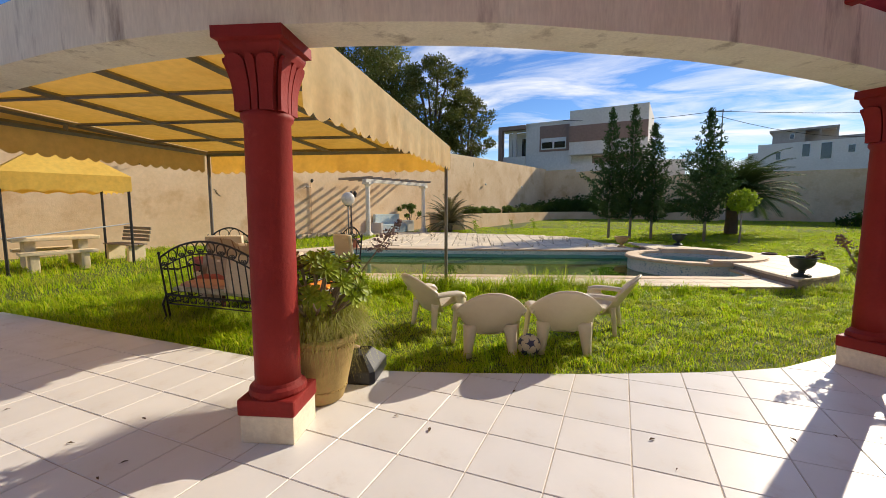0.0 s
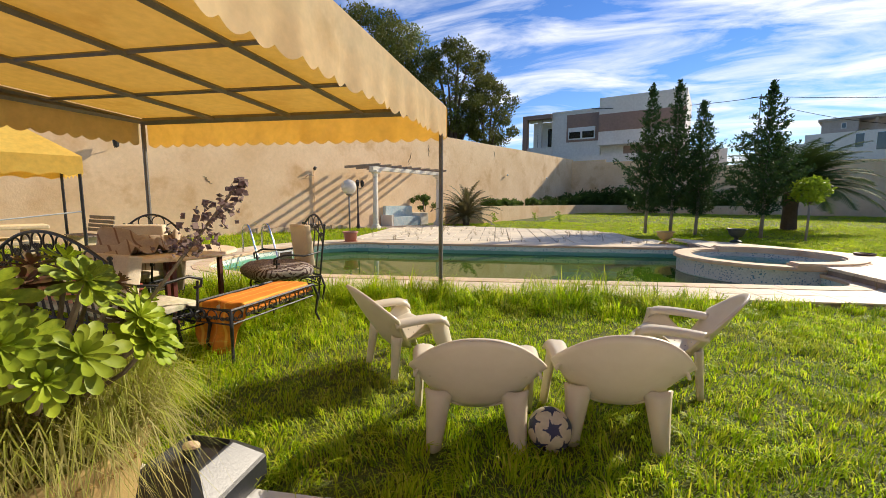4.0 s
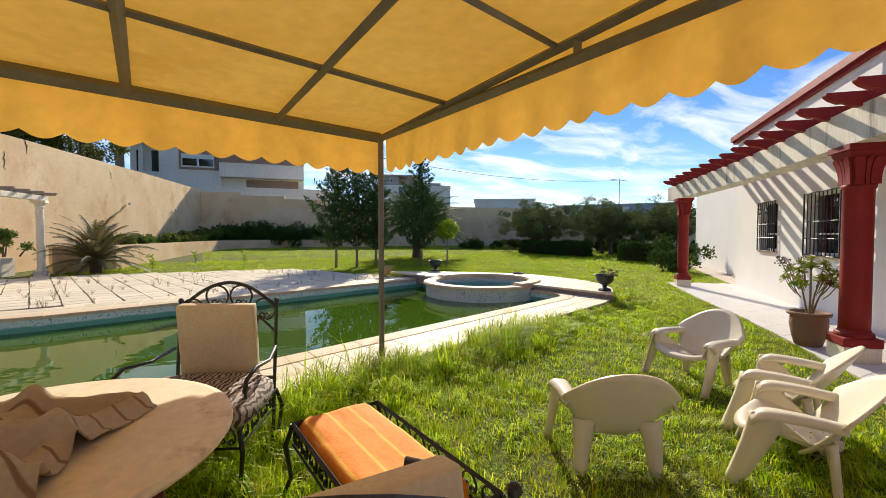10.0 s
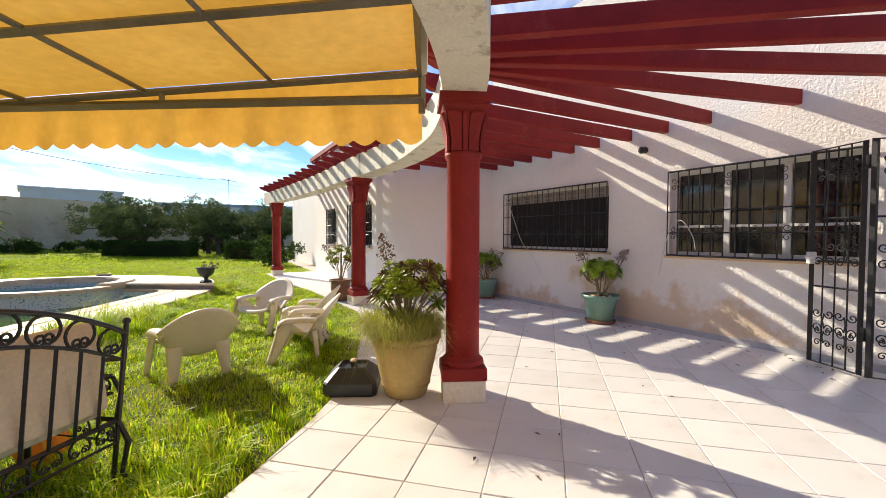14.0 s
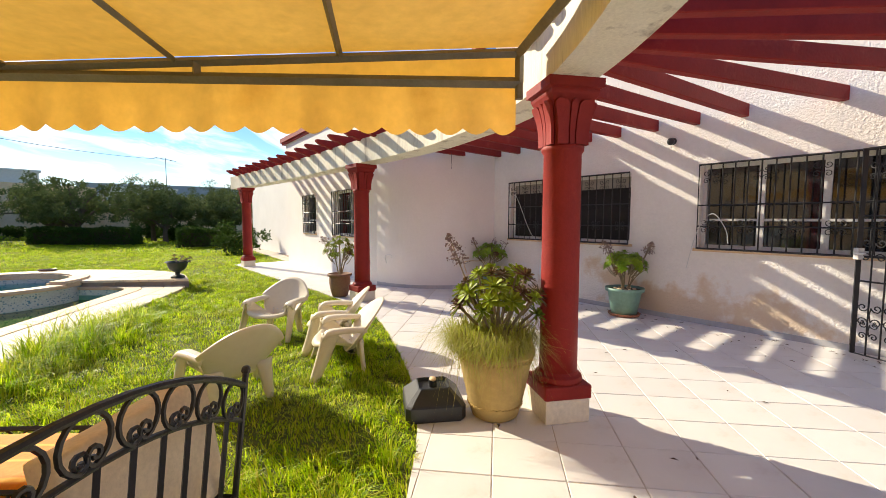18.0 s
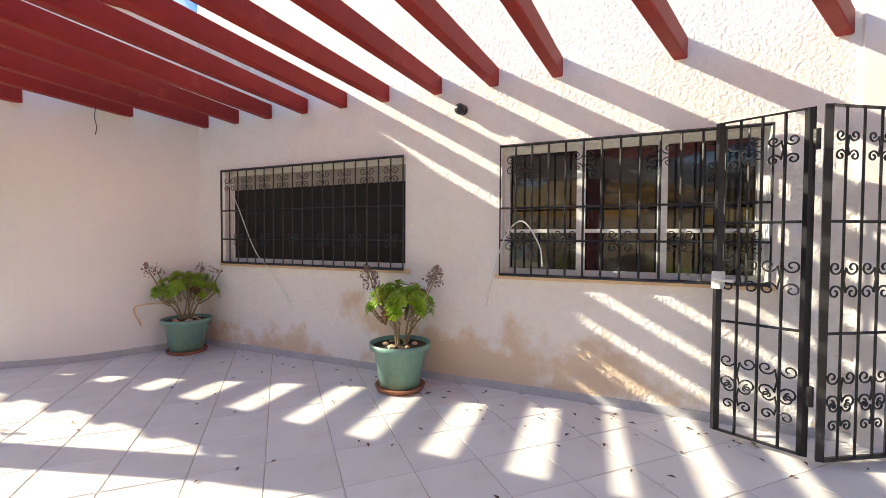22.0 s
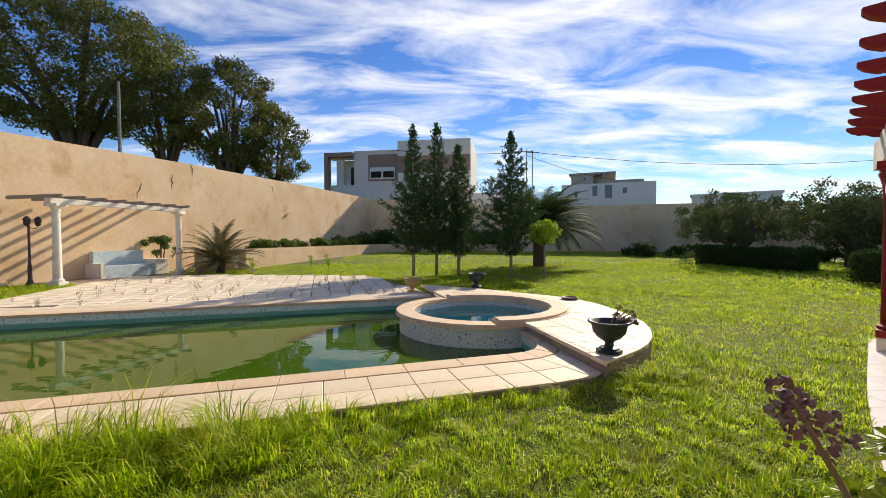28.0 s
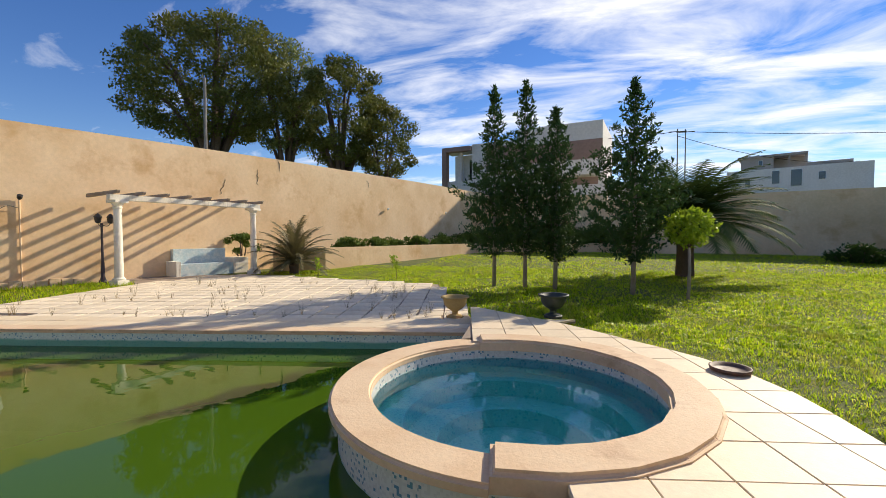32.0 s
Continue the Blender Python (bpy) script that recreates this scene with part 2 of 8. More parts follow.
golden_cloth()
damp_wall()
# Gazebo canvas: yellow cloth, its colour brightened for the sunlit look.
SUNLIT_CLOTH = mat("sunlit_yellow_canvas", (0.96, 0.66, 0.13), (0.90, 0.58, 0.10), 0.7, 1.1, 10, 0.15, 20, trans=0.35)
STEEL = mat("grey_painted_steel", (0.20, 0.19, 0.17), (0.15, 0.14, 0.12), 0.5, 5, 50, 0.15, 60, metal=0.3)
PLASTIC = mat("cream_plastic", (0.80, 0.72, 0.56), (0.76, 0.67, 0.50), 0.35, 3, 20, 0.03, 30, trans=0.10, var=0.05)
GREENPOT = mat("green_plastic_pot", (0.17, 0.31, 0.25), (0.21, 0.36, 0.29), 0.45, 6, 30, 0.1, 40)
TERRA = mat("weathered_terracotta", (0.50, 0.36, 0.13), (0.40, 0.27, 0.10), 0.8, 3, 22, 0.35, 50, stain=(0.45, 0.16, 0.08), stain_s=2.6, stain_lo=0.58, stain_hi=0.70)
# Soil in pots; also the painted dark inside cracks, the skimmer and hedges.
SOIL_AND_SHADE = mat("soil_and_hollow_shade", (0.05, 0.035, 0.022), (0.09, 0.06, 0.04), 0.95, 20, 60, 1.0, 60, bdist=0.03)
BLACKPLASTIC = mat("black_plastic", (0.022, 0.024, 0.027), (0.03, 0.032, 0.036), 0.4, 5, 60, 0.1, 80)
PALEPAINT = mat("house_white", (0.72, 0.70, 0.66), (0.66, 0.63, 0.58), 0.8, 0.3, 4, 0.1, 8)
TAUPE = mat("house_taupe", (0.30, 0.20, 0.16), (0.27, 0.18, 0.14), 0.8, 0.4, 4, 0.1, 8)
DARKGLASS = mat("dark_window_glass", (0.015, 0.017, 0.02), (0.02, 0.022, 0.025), 0.06, 1, 3, 0, spec=0.8)
FRAMEWHITE = mat("white_window_frame", (0.72, 0.72, 0.70), (0.66, 0.66, 0.64), 0.4, 4, 30, 0.05, 60)
PALEBARK = mat("pale_grey_bark", (0.40, 0.34, 0.26), (0.30, 0.25, 0.19), 0.9, 6, 40, 0.6, 30, bdist=0.02)
BARK = mat("bark", (0.13, 0.09, 0.06), (0.09, 0.065, 0.045), 0.9, 8, 40, 0.8, 30, bdist=0.03)
LEAF = mat("dark_leaf", (0.040, 0.080, 0.016), (0.07, 0.11, 0.02), 0.7, 1.5, 15, 0, trans=0.2, spec=0.06)
CONIFER = mat("conifer_needles", (0.040, 0.080, 0.022), (0.062, 0.11, 0.028), 0.6, 1.5, 12, 0, trans=0.2, spec=0.12)
OLIVE = mat("olive_leaf", (0.085, 0.118, 0.038), (0.15, 0.175, 0.062), 0.8, 1.2, 12, 0, trans=0.22, spec=0.04)
EUCA = mat("eucalyptus_leaf", (0.085, 0.115, 0.025), (0.19, 0.18, 0.045), 0.5, 0.5, 6, 0, trans=0.3, spec=0.12)
LIME = mat("bright_leaf", (0.26, 0.38, 0.02), (0.34, 0.44, 0.04), 0.5, 2, 15, 0, trans=0.4, spec=0.12)
PALM = mat("palm_leaf", (0.06, 0.10, 0.025), (0.09, 0.13, 0.03), 0.8, 2, 15, 0, trans=0.2, spec=0.15)
SUCC = mat("succulent_leaf", (0.20, 0.28, 0.015), (0.34, 0.40, 0.025), 0.5, 6, 20, 0, trans=0.16, rand=0.35, spec=0.3)
SUCC_DARK = mat("reddish_succulent_leaf", (0.11, 0.09, 0.022), (0.15, 0.045, 0.035), 0.5, 6, 20, 0, trans=0.10, rand=0.3, spec=0.3)
SUCC_POT = mat("bright_succulent_leaf", (0.20, 0.36, 0.02), (0.34, 0.46, 0.035), 0.35, 6, 20, 0, trans=0.22, rand=0.25)
STEM = mat("succulent_stem", (0.30, 0.24, 0.15), (0.22, 0.17, 0.10), 0.8, 12, 50, 0.5, 60)


# ---- building helpers ----
def part(name, bm, material, parent, label="", smooth=False):
    """Link a bmesh as one mesh object under a thing or under a part."""
    me = bpy.data.meshes.new(name)
    bm.to_mesh(me)
    bm.free()
    if smooth:
        me.polygons.foreach_set("use_smooth", [True] * len(me.polygons))
    me.materials.append(material)
    ob = new(name, me)
    if parent is not None:
        ob.parent = parent
    if label:
        ob["label"] = label
    return ob


def struct(name, bm, material, label="", smooth=False):
    return tagged(part(name, bm, material, None, "", smooth), label, kind="structure")


def thing(name, m, label, category, group=""):
    e = new(name)
    e.empty_display_size = 0.2
    e.matrix_world = m
    return tagged(e, label, category, group)


def box(bm, lo, hi, m=None, bevel=0.0):
    c = [(a + b) / 2 for a, b in zip(lo, hi)]
    s = [abs(b - a) for a, b in zip(lo, hi)]
    mm = Matrix.LocRotScale(c, None, s)
    if bevel:
        t = bmesh.new()
        bmesh.ops.create_cube(t, size=1, matrix=mm)
        bmesh.ops.bevel(t, geom=t.edges[:], offset=bevel, segments=2, affect="EDGES", profile=0.6)
        vs = {v: bm.verts.new((m @ v.co) if m else v.co) for v in t.verts}
        for f in t.faces:
            bm.faces.new([vs[v] for v in f.verts])
        t.free()
        return
    g = bmesh.ops.create_cube(bm, size=1, matrix=(m @ mm) if m else mm)
    return g["verts"]


def tube(bm, pts, r, n=8, closed=False, m=None):
    """A round bar along a polyline; r may be one radius or one for each point."""
    P = [Vector(p) for p in pts]
    k = len(P)
    R = r if isinstance(r, (list, tuple)) else [r] * k
    rings = []
    prev = None
    for i, p in enumerate(P):
        if closed:
            d = P[(i + 1) % k] - P[i - 1]
        else:
            d = P[min(i + 1, k - 1)] - P[max(i - 1, 0)]
        d.normalize()
        if prev is None:
            a = Vector((0, 0, 1)) if abs(d.z) < 0.9 else Vector((1, 0, 0))
            u = d.cross(a).normalized()
        else:
            u = (prev - d * prev.dot(d))
            u = u.normalized() if u.length > 1e-6 else d.orthogonal().normalized()
        prev = u
        v = d.cross(u)
        ring = []
        for j in range(n):
            q = p + (u * math.cos(math.tau * j / n) + v * math.sin(math.tau * j / n)) * R[i]
            ring.append(bm.verts.new(m @ q if m else q))
        rings.append(ring)
    for i in range(k if closed else k - 1):
        a, b = rings[i], rings[(i + 1) % k]
        for j in range(n):
            bm.faces.new((a[j], a[(j + 1) % n], b[(j + 1) % n], b[j]))
    if not closed and n > 2:
        bm.faces.new(list(reversed(rings[0])))
        bm.faces.new(rings[-1])


def lathe(bm, prof, n=24, m=None, square=False):
    """Turn a profile of (radius, height) round z; open ends are capped."""
    rings = []
    for r, z in prof:
        ring = []
        for j in range(n):
            a = math.tau * j / n
            q = Vector((r * math.cos(a), r * math.sin(a), z))
            ring.append(bm.verts.new(m @ q if m else q))
        rings.append(ring)
    for a, b in zip(rings, rings[1:]):
        for j in range(n):
            bm.faces.new((a[j], a[(j + 1) % n], b[(j + 1) % n], b[j]))
    bm.faces.new(list(reversed(rings[0])))
    bm.faces.new(rings[-1])


def prism(bm, outline, z0, z1, m=None):
    lo = [bm.verts.new((m @ Vector((x, y, z0))) if m else (x, y, z0)) for x, y in outline]
    hi = [bm.verts.new((m @ Vector((x, y, z1))) if m else (x, y, z1)) for x, y in outline]
    k = len(outline)
    for i in range(k):
        bm.faces.new((lo[i], lo[(i + 1) % k], hi[(i + 1) % k], hi[i]))
    f1 = bm.faces.new(list(reversed(lo)))
    f2 = bm.faces.new(hi)
    f1.normal_update()
    f2.normal_update()
    bmesh.ops.triangulate(bm, faces=[f1, f2])
    bmesh.ops.recalc_face_normals(bm, faces=bm.faces[:])


def sheet(bm, fn, nu, nv, th, m=None):
    """A closed slab over a parametric surface, th thick below it."""
    T = [[Vector(fn(i / nu, j / nv)) for j in range(nv + 1)] for i in range(nu + 1)]
    top = [[None] * (nv + 1) for _ in range(nu + 1)]
    bot = [[None] * (nv + 1) for _ in range(nu + 1)]
    for i in range(nu + 1):
        for j in range(nv + 1):
            du = T[min(i + 1, nu)][j] - T[max(i - 1, 0)][j]
            dv = T[i][min(j + 1, nv)] - T[i][max(j - 1, 0)]
            nn = du.cross(dv)
            nn = nn.normalized() if nn.length > 1e-9 else Vector((0, 0, 1))
            p, q = T[i][j], T[i][j] - nn * th
            top[i][j] = bm.verts.new(m @ p if m else p)
            bot[i][j] = bm.verts.new(m @ q if m else q)
    for i in range(nu):
        for j in range(nv):
            bm.faces.new((top[i][j], top[i + 1][j], top[i + 1][j + 1], top[i][j + 1]))
            bm.faces.new((bot[i][j], bot[i][j + 1], bot[i + 1][j + 1], bot[i + 1][j]))
    for i in range(nu):
        bm.faces.new((top[i][0], bot[i][0], bot[i + 1][0], top[i + 1][0]))
        bm.faces.new((top[i][nv], top[i + 1][nv], bot[i + 1][nv], bot[i][nv]))
    for j in range(nv):
        bm.faces.new((top[0][j], top[0][j + 1], bot[0][j + 1], bot[0][j]))
        bm.faces.new((top[nu][j], bot[nu][j], bot[nu][j + 1], top[nu][j + 1]))


def spline(ctrl, steps=8):
    """A smooth curve through a few control points (Catmull-Rom)."""
    C = [Vector((*c, 0)) if len(c) == 2 else Vector(c) for c in ctrl]
    C = [2 * C[0] - C[1]] + C + [2 * C[-1] - C[-2]]
    out = []
    for i in range(1, len(C) - 2):
        p0, p1, p2, p3 = C[i - 1:i + 3]
        for s in range(steps):
            t = s / steps
            out.append(0.5 * (2 * p1 + (p2 - p0) * t + (2 * p0 - 5 * p1 + 4 * p2 - p3) * t * t + (3 * p1 - p0 - 3 * p2 + p3) * t ** 3))
    out.append(C[-2])
    return out


def offset(pts, d):
    """Shift a plan curve sideways, to its left for a positive d."""
    out = []
    for i, p in enumerate(pts):
        t = (pts[min(i + 1, len(pts) - 1)] - pts[max(i - 1, 0)]).normalized()
        out.append(p + Vector((-t.y, t.x, 0)) * d)
    return out


def band(bm, pts, w0, w1, z0, z1):
    """A solid of rectangular section that follows a plan curve, from w0 to w1 left of it."""
    a, b = offset(pts, w0), offset(pts, w1)
    rows = [[bm.verts.new((q.x, q.y, z)) for q, z in ((p, z0), (r, z0), (r, z1), (p, z1))] for p, r in zip(a, b)]
    for x, y in zip(rows, rows[1:]):
        for j in range(4):
            bm.faces.new((x[j], x[(j + 1) % 4], y[(j + 1) % 4], y[j]))
    bm.faces.new(rows[0])
    bm.faces.new(list(reversed(rows[-1])))
    bmesh.ops.recalc_face_normals(bm, faces=bm.faces[:])


def along(pts, step):
    """Points at even steps along a curve, with their direction."""
    out, need = [], 0.0
    for a, b in zip(pts, pts[1:]):
        d = (b - a).length
        while need <= d:
            out.append((a + (b - a) * (need / d), (b - a).normalized()))
            need += step
        need -= d
    return out


def inside(x, y, poly):
    c = False
    for (x0, y0), (x1, y1) in zip(poly, poly[1:] + poly[:1]):
        if (y0 > y) != (y1 > y) and x < (x1 - x0) * (y - y0) / (y1 - y0) + x0:
            c = not c
    return c


# ---- plan ----
EDGE = spline([(-9.5, 3.1), (-7.5, 3.1), (-4.4, 2.93), (-2.27, 2.9), (-0.74, 3.25), (1.17, 3.97), (2.1, 4.68), (3.7, 6.1), (5.3, 7.7), (7.15, 9.4)], 6)   # lawn edge of the terrace
BEAMLINE = spline([(-6.4, 2.0), (-4.9, 1.93), (-3.2, 1.8), (-1.95, 1.9), (-0.9, 2.2), (-0.1, 2.6), (0.65, 3.05), (1.55, 3.77), (2.22, 4.4), (4.5, 6.42), (7.28, 9.2), (7.9, 9.85)], 6)
WALL_A, WALL_B = Vector((3.86, 1.98, 0)), Vector((-1.25, -2.45, 0))   # garden front of the house, up to the door
CURVE = spline([(3.86, 1.98), (3.60, 2.6), (3.48, 3.2), (3.55, 3.8), (3.88, 4.4), (4.5, 5.06), (5.4, 5.87), (7.0, 7.15), (8.75, 8.58)], 6)
COLUMNS = [(-1.95, 1.9), (2.22, 4.4), (7.28, 9.2)]
POOL_NEAR = lambda x: 8.38 + 0.282 * x       # near and far water edges
POOL = [(2.38, 9.05), (2.62, 9.14), (2.79, 9.27), (2.88, 9.45), (2.92, 9.7)]
SPA = Vector((2.43, 11.75, 0))
ARC = [(SPA.x + 1.46 * math.cos(radians(a)), SPA.y + 1.46 * math.sin(radians(a))) for a in range(-74, -242, -12)]     # the pool bends round the spa
POOL += ARC + [(1.72, 13.95)]
NO_COPING = tuple(range(5, 5 + len(ARC)))
POOL += [(-6.3, 11.90)] + [(-6.35 + 1.45 * math.cos(a) - 0.25, 9.35 + 2.55 * math.sin(a)) for a in [radians(v) for v in range(100, 262, 12)]] + [(-6.0, 6.72)]


def rise(x, y):
    """The ground climbs a little towards the far wall."""
    t = min(1, max(0, (y - 19) / 22))
    return 0.38 * t * t * (3 - 2 * t)


def build_ground():
    xs = sorted({-400, -150, -60, -30, -20, -14, *[-10 + 0.25 * i for i in range(61)], 8, 11, 14, 18, 24, 32, 45, 70, 150, 400})
    ys = sorted({-200, -60, -20, -8, -3, 1, 3, 5, *[6 + 0.25 * i for i in range(37)], 17, 19, 21, 23, 25, 27, 29, 31, 33, 35, 37, 39, 41, 44, 55, 90, 200, 600})
    bm = bmesh.new()
    grid = {}
    def v(i, j):
        if (i, j) not in grid:
            grid[i, j] = bm.verts.new((xs[i], ys[j], rise(xs[i], ys[j]) - 0.03))
        return grid[i, j]
    for i in range(len(xs) - 1):
        for j in range(len(ys) - 1):
            if any(inside(x, y, POOL) or (x - SPA.x) ** 2 + (y - SPA.y) ** 2 < 1.5 ** 2 for x in (xs[i], xs[i + 1]) for y in (ys[j], ys[j + 1])):
                continue
            bm.faces.new((v(i, j), v(i + 1, j), v(i + 1, j + 1), v(i, j + 1)))
    struct("ground", bm, LAWN, "grassy ground of the garden with worn brown patches")


build_ground()


def build_terrace():
    poly = [(p.x, p.y) for p in EDGE] + [(7.7, 9.85), (8.9, 8.75), (15.5, 13.9), (16.2, 13.0), (9.2, 7.6), (4.0, 1.5), (-1.6, -3.2), (-9.5, -3.2)]
    bm = bmesh.new()
    prism(bm, poly, -0.25, -0.0045)
    return struct("terrace_floor", bm, JOINT, "terrace slab paved with pale marble-look tiles")


terrace = build_terrace()


def wall_strip(name, a, b, z1, openings, material, thick=0.25, label="", z0=-0.1):
    """A straight wall from a to b, its front on the left of the way, with openings (s0, s1, z0, z1) that go through."""
    d = (b - a)
    L = d.length
    d.normalize()
    bm = bmesh.new()
    cuts = sorted({0, L, *[o[0] for o in openings], *[o[1] for o in openings]})
    m = Matrix(((d.x, -d.y, 0, a.x), (d.y, d.x, 0, a.y), (0, 0, 1, 0), (0, 0, 0, 1)))
    for s0, s1 in zip(cuts, cuts[1:]):
        zs = [(z0, z1)]
        for o in openings:
            if o[0] <= s0 + 1e-6 and s1 <= o[1] + 1e-6:
                zs = [(z0, o[2]), (o[3], z1)]
        for p, q in zs:
            if q - p > 0.01:
                box(bm, (s0, -thick, p), (s1, 0, q), m)
    bmesh.ops.remove_doubles(bm, verts=bm.verts, dist=1e-4)
    bmesh.ops.recalc_face_normals(bm, faces=bm.faces[:])
    return struct(name, bm, material, label), m


# house front: from beyond the door to the curved wall, with the door and two barred windows
WALL_0 = WALL_A + (WALL_B - WALL_A).normalized() * 14
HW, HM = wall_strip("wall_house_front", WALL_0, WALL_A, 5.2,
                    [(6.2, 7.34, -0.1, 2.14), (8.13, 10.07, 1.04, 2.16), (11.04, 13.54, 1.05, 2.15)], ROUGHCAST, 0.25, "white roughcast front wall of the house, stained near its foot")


def build_curved_wall():
    bm = bmesh.new()
    band(bm, CURVE[:26] + [CA], -0.25, 0.0, -0.1, 3.90)
    struct("wall_house_curved", bm, WHITE, "smooth white curved wall of the house", False)


CA, CB = Vector((4.08, 4.70, 0)), Vector((8.75, 8.58, 0))
build_curved_wall()
HW2, HM2 = wall_strip("wall_house_side", CA, CB, 3.90, [(0.26, 2.02, 1.02, 2.13), (3.34, 4.32, 1.02, 2.12)], WHITE, 0.25, "smooth white house wall with two barred windows")
HW3, HM3 = wall_strip("wall_house_wing", Vector((9.6, 8.4, 0)), Vector((16.0, 13.6, 0)), 3.95, [], WHITE, 0.25, "plain white wing of the house")
bm = bmesh.new()
box(bm, (8.75, 8.0, -0.1), (9.6, 8.58, 3.95))
struct("wall_house_return", bm, WHITE, "short white return wall of the house")
CORNICE = CURVE[2:25] + [CA, CA.lerp(CB, 0.25), CA.lerp(CB, 0.5), CA.lerp(CB, 0.75), Vector((8.95, 8.75, 0))]
bm = bmesh.new()
band(bm, CORNICE, -0.27, 0.06, 3.90, 3.96)
band(bm, CORNICE, -0.29, 0.12, 3.96, 4.09)
struct("trim_cornice", bm, RED, "red painted moulded cornice along the house roof")

# house body and rooms behind the openings
bm = bmesh.new()
prism(bm, [(-6.85, -7.45), (3.75, 1.75), (4.2, 4.55), (8.9, 8.3), (16.4, 13.4), (16, 9), (10, -2), (0, -12)], -0.1, 0.004)
struct("floor_indoor", bm, GROUT, "dark indoor floor seen through the open door")
# Unseen wall, added so that no daylight leaks into the rooms.
bm = bmesh.new()
band(bm, [Vector(p) for p in ((-6.75, -7.5, 0), (0, -12.2, 0), (2, -12.2, 0), (10.2, -2, 0), (16.2, 9, 0), (16.4, 13.2, 0))], -0.25, 0, -0.1, 3.9)
struct("wall_house_rear", bm, WHITE, "unseen rear wall added to keep daylight out of the rooms")
bm = bmesh.new()
prism(bm, [(-9, -9), (-9, -8.8), (2.8, -1.75), (9.3, 4.7), (9.4, 4.5), (3.0, -1.95)], 0.0, 3.9)
struct("wall_indoor", bm, TAUPE, "dim wall inside the house")
bm = bmesh.new()
prism(bm, [(-6.3, -7.3), (3.7, 1.55), (4.1, 4.3), (9.2, 8.2), (16, 13.1), (12, 4), (2, -12)], 3.2, 3.3)
struct("ceiling", bm, WHITE, "flat ceiling and roof slab of the house")


# ---- boundary walls ----
def lw(y):
    return -12.08 + 0.305 * (y - 16)


def build_west_wall():
    """One long wall whose top steps up with the ground, and the cracks in its render."""
    prof = [(-9, -0.1), (42.5, -0.1), (42.5, 5.05), (33, 5.0), (24, 4.90), (19, 4.78), (14, 4.64), (8, 4.5), (3, 4.42), (-9, 4.35)]
    bm = bmesh.new()
    f = [bm.verts.new((lw(y), y, z)) for y, z in prof]
    g = [bm.verts.new((lw(y) - 0.26, y, z)) for y, z in prof]
    for i in range(10):
        j = (i + 1) % 10
        bm.faces.new((f[i], f[j], g[j], g[i]))
    caps = [bm.faces.new(list(reversed(f))), bm.faces.new(g)]
    for f_ in caps:
        f_.normal_update()
    bmesh.ops.triangulate(bm, faces=caps)
    bmesh.ops.recalc_face_normals(bm, faces=bm.faces[:])
    w = struct("wall_boundary_west", bm, YWALL, "tall ochre rendered boundary wall with damp stains and cracks")
    r = random.Random(3)
    for y, z0, z1, dy in ((21.7, 3.75, 3.1, -0.22), (23.02, 4.3, 3.65, 0.02), (24.02, 4.98, 4.4, 0.05), (29.4, 4.6, 4.2, 0.15), (11.9, 2.05, 1.8, 0.2)):
        pts = []
        for k in range(9):
            t = k / 8
            yy = y + dy * t + r.uniform(-0.05, 0.05)
            pts.append((lw(yy) + 0.004, yy, z0 + (z1 - z0) * t))
        bm = bmesh.new()
        tube(bm, pts, [0.004 + 0.012 * math.sin(math.pi * k / 8) * r.uniform(0.4, 1) for k in range(9)], 5)
        part("crack", bm, SOIL_AND_SHADE, w, "dark crack in the render")


build_west_wall()
bm = bmesh.new()
bx, by = lw(42.3), 42.3
dirn = Vector((0.956, -0.292, 0))
prev = 0
for k, (L0, L1, z) in enumerate(((0, 3, 4.9), (3, 6.5, 4.65), (6.5, 10, 4.4), (10, 33, 3.95), (33, 60, 2.6))):
    p, q = Vector((bx, by, 0)) + dirn * L0, Vector((bx, by, 0)) + dirn * L1
    n_ = Vector((0.292, 0.956, 0)) * 0.25
    prism(bm, [(p.x, p.y), (q.x, q.y), (q.x + n_.x, q.y + n_.y), (p.x + n_.x, p.y + n_.y)], -0.1, z)
struct("wall_boundary_north", bm, YWALL, "ochre rendered far boundary wall in shade")
bm = bmesh.new()
prism(bm, [(-6.6, -11.2), (-16.5, -9.2), (-19.8, -9.2), (-19.8, -9.0), (-16.4, -9.0), (-6.4, -11)], -0.1, 3.9)
struct("wall_boundary_south", bm, WHITE, "plain white wall closing the terrace")

# raised planting bed along the far part of the ochre wall
BEDLINE = [Vector((-8.6, 22.3, 0)), Vector((-7.0, 23.6, 0)), Vector((-5.0, 30.0, 0)), Vector((-2.6, 36.5, 0)), Vector((1.5, 38.2, 0)), Vector((9.5, 36.6, 0))]
bm = bmesh.new()
band(bm, BEDLINE, 0, 0.2, -0.1, 0.95)
struct("planter_wall", bm, YWALL, "low rendered retaining wall of the raised bed")


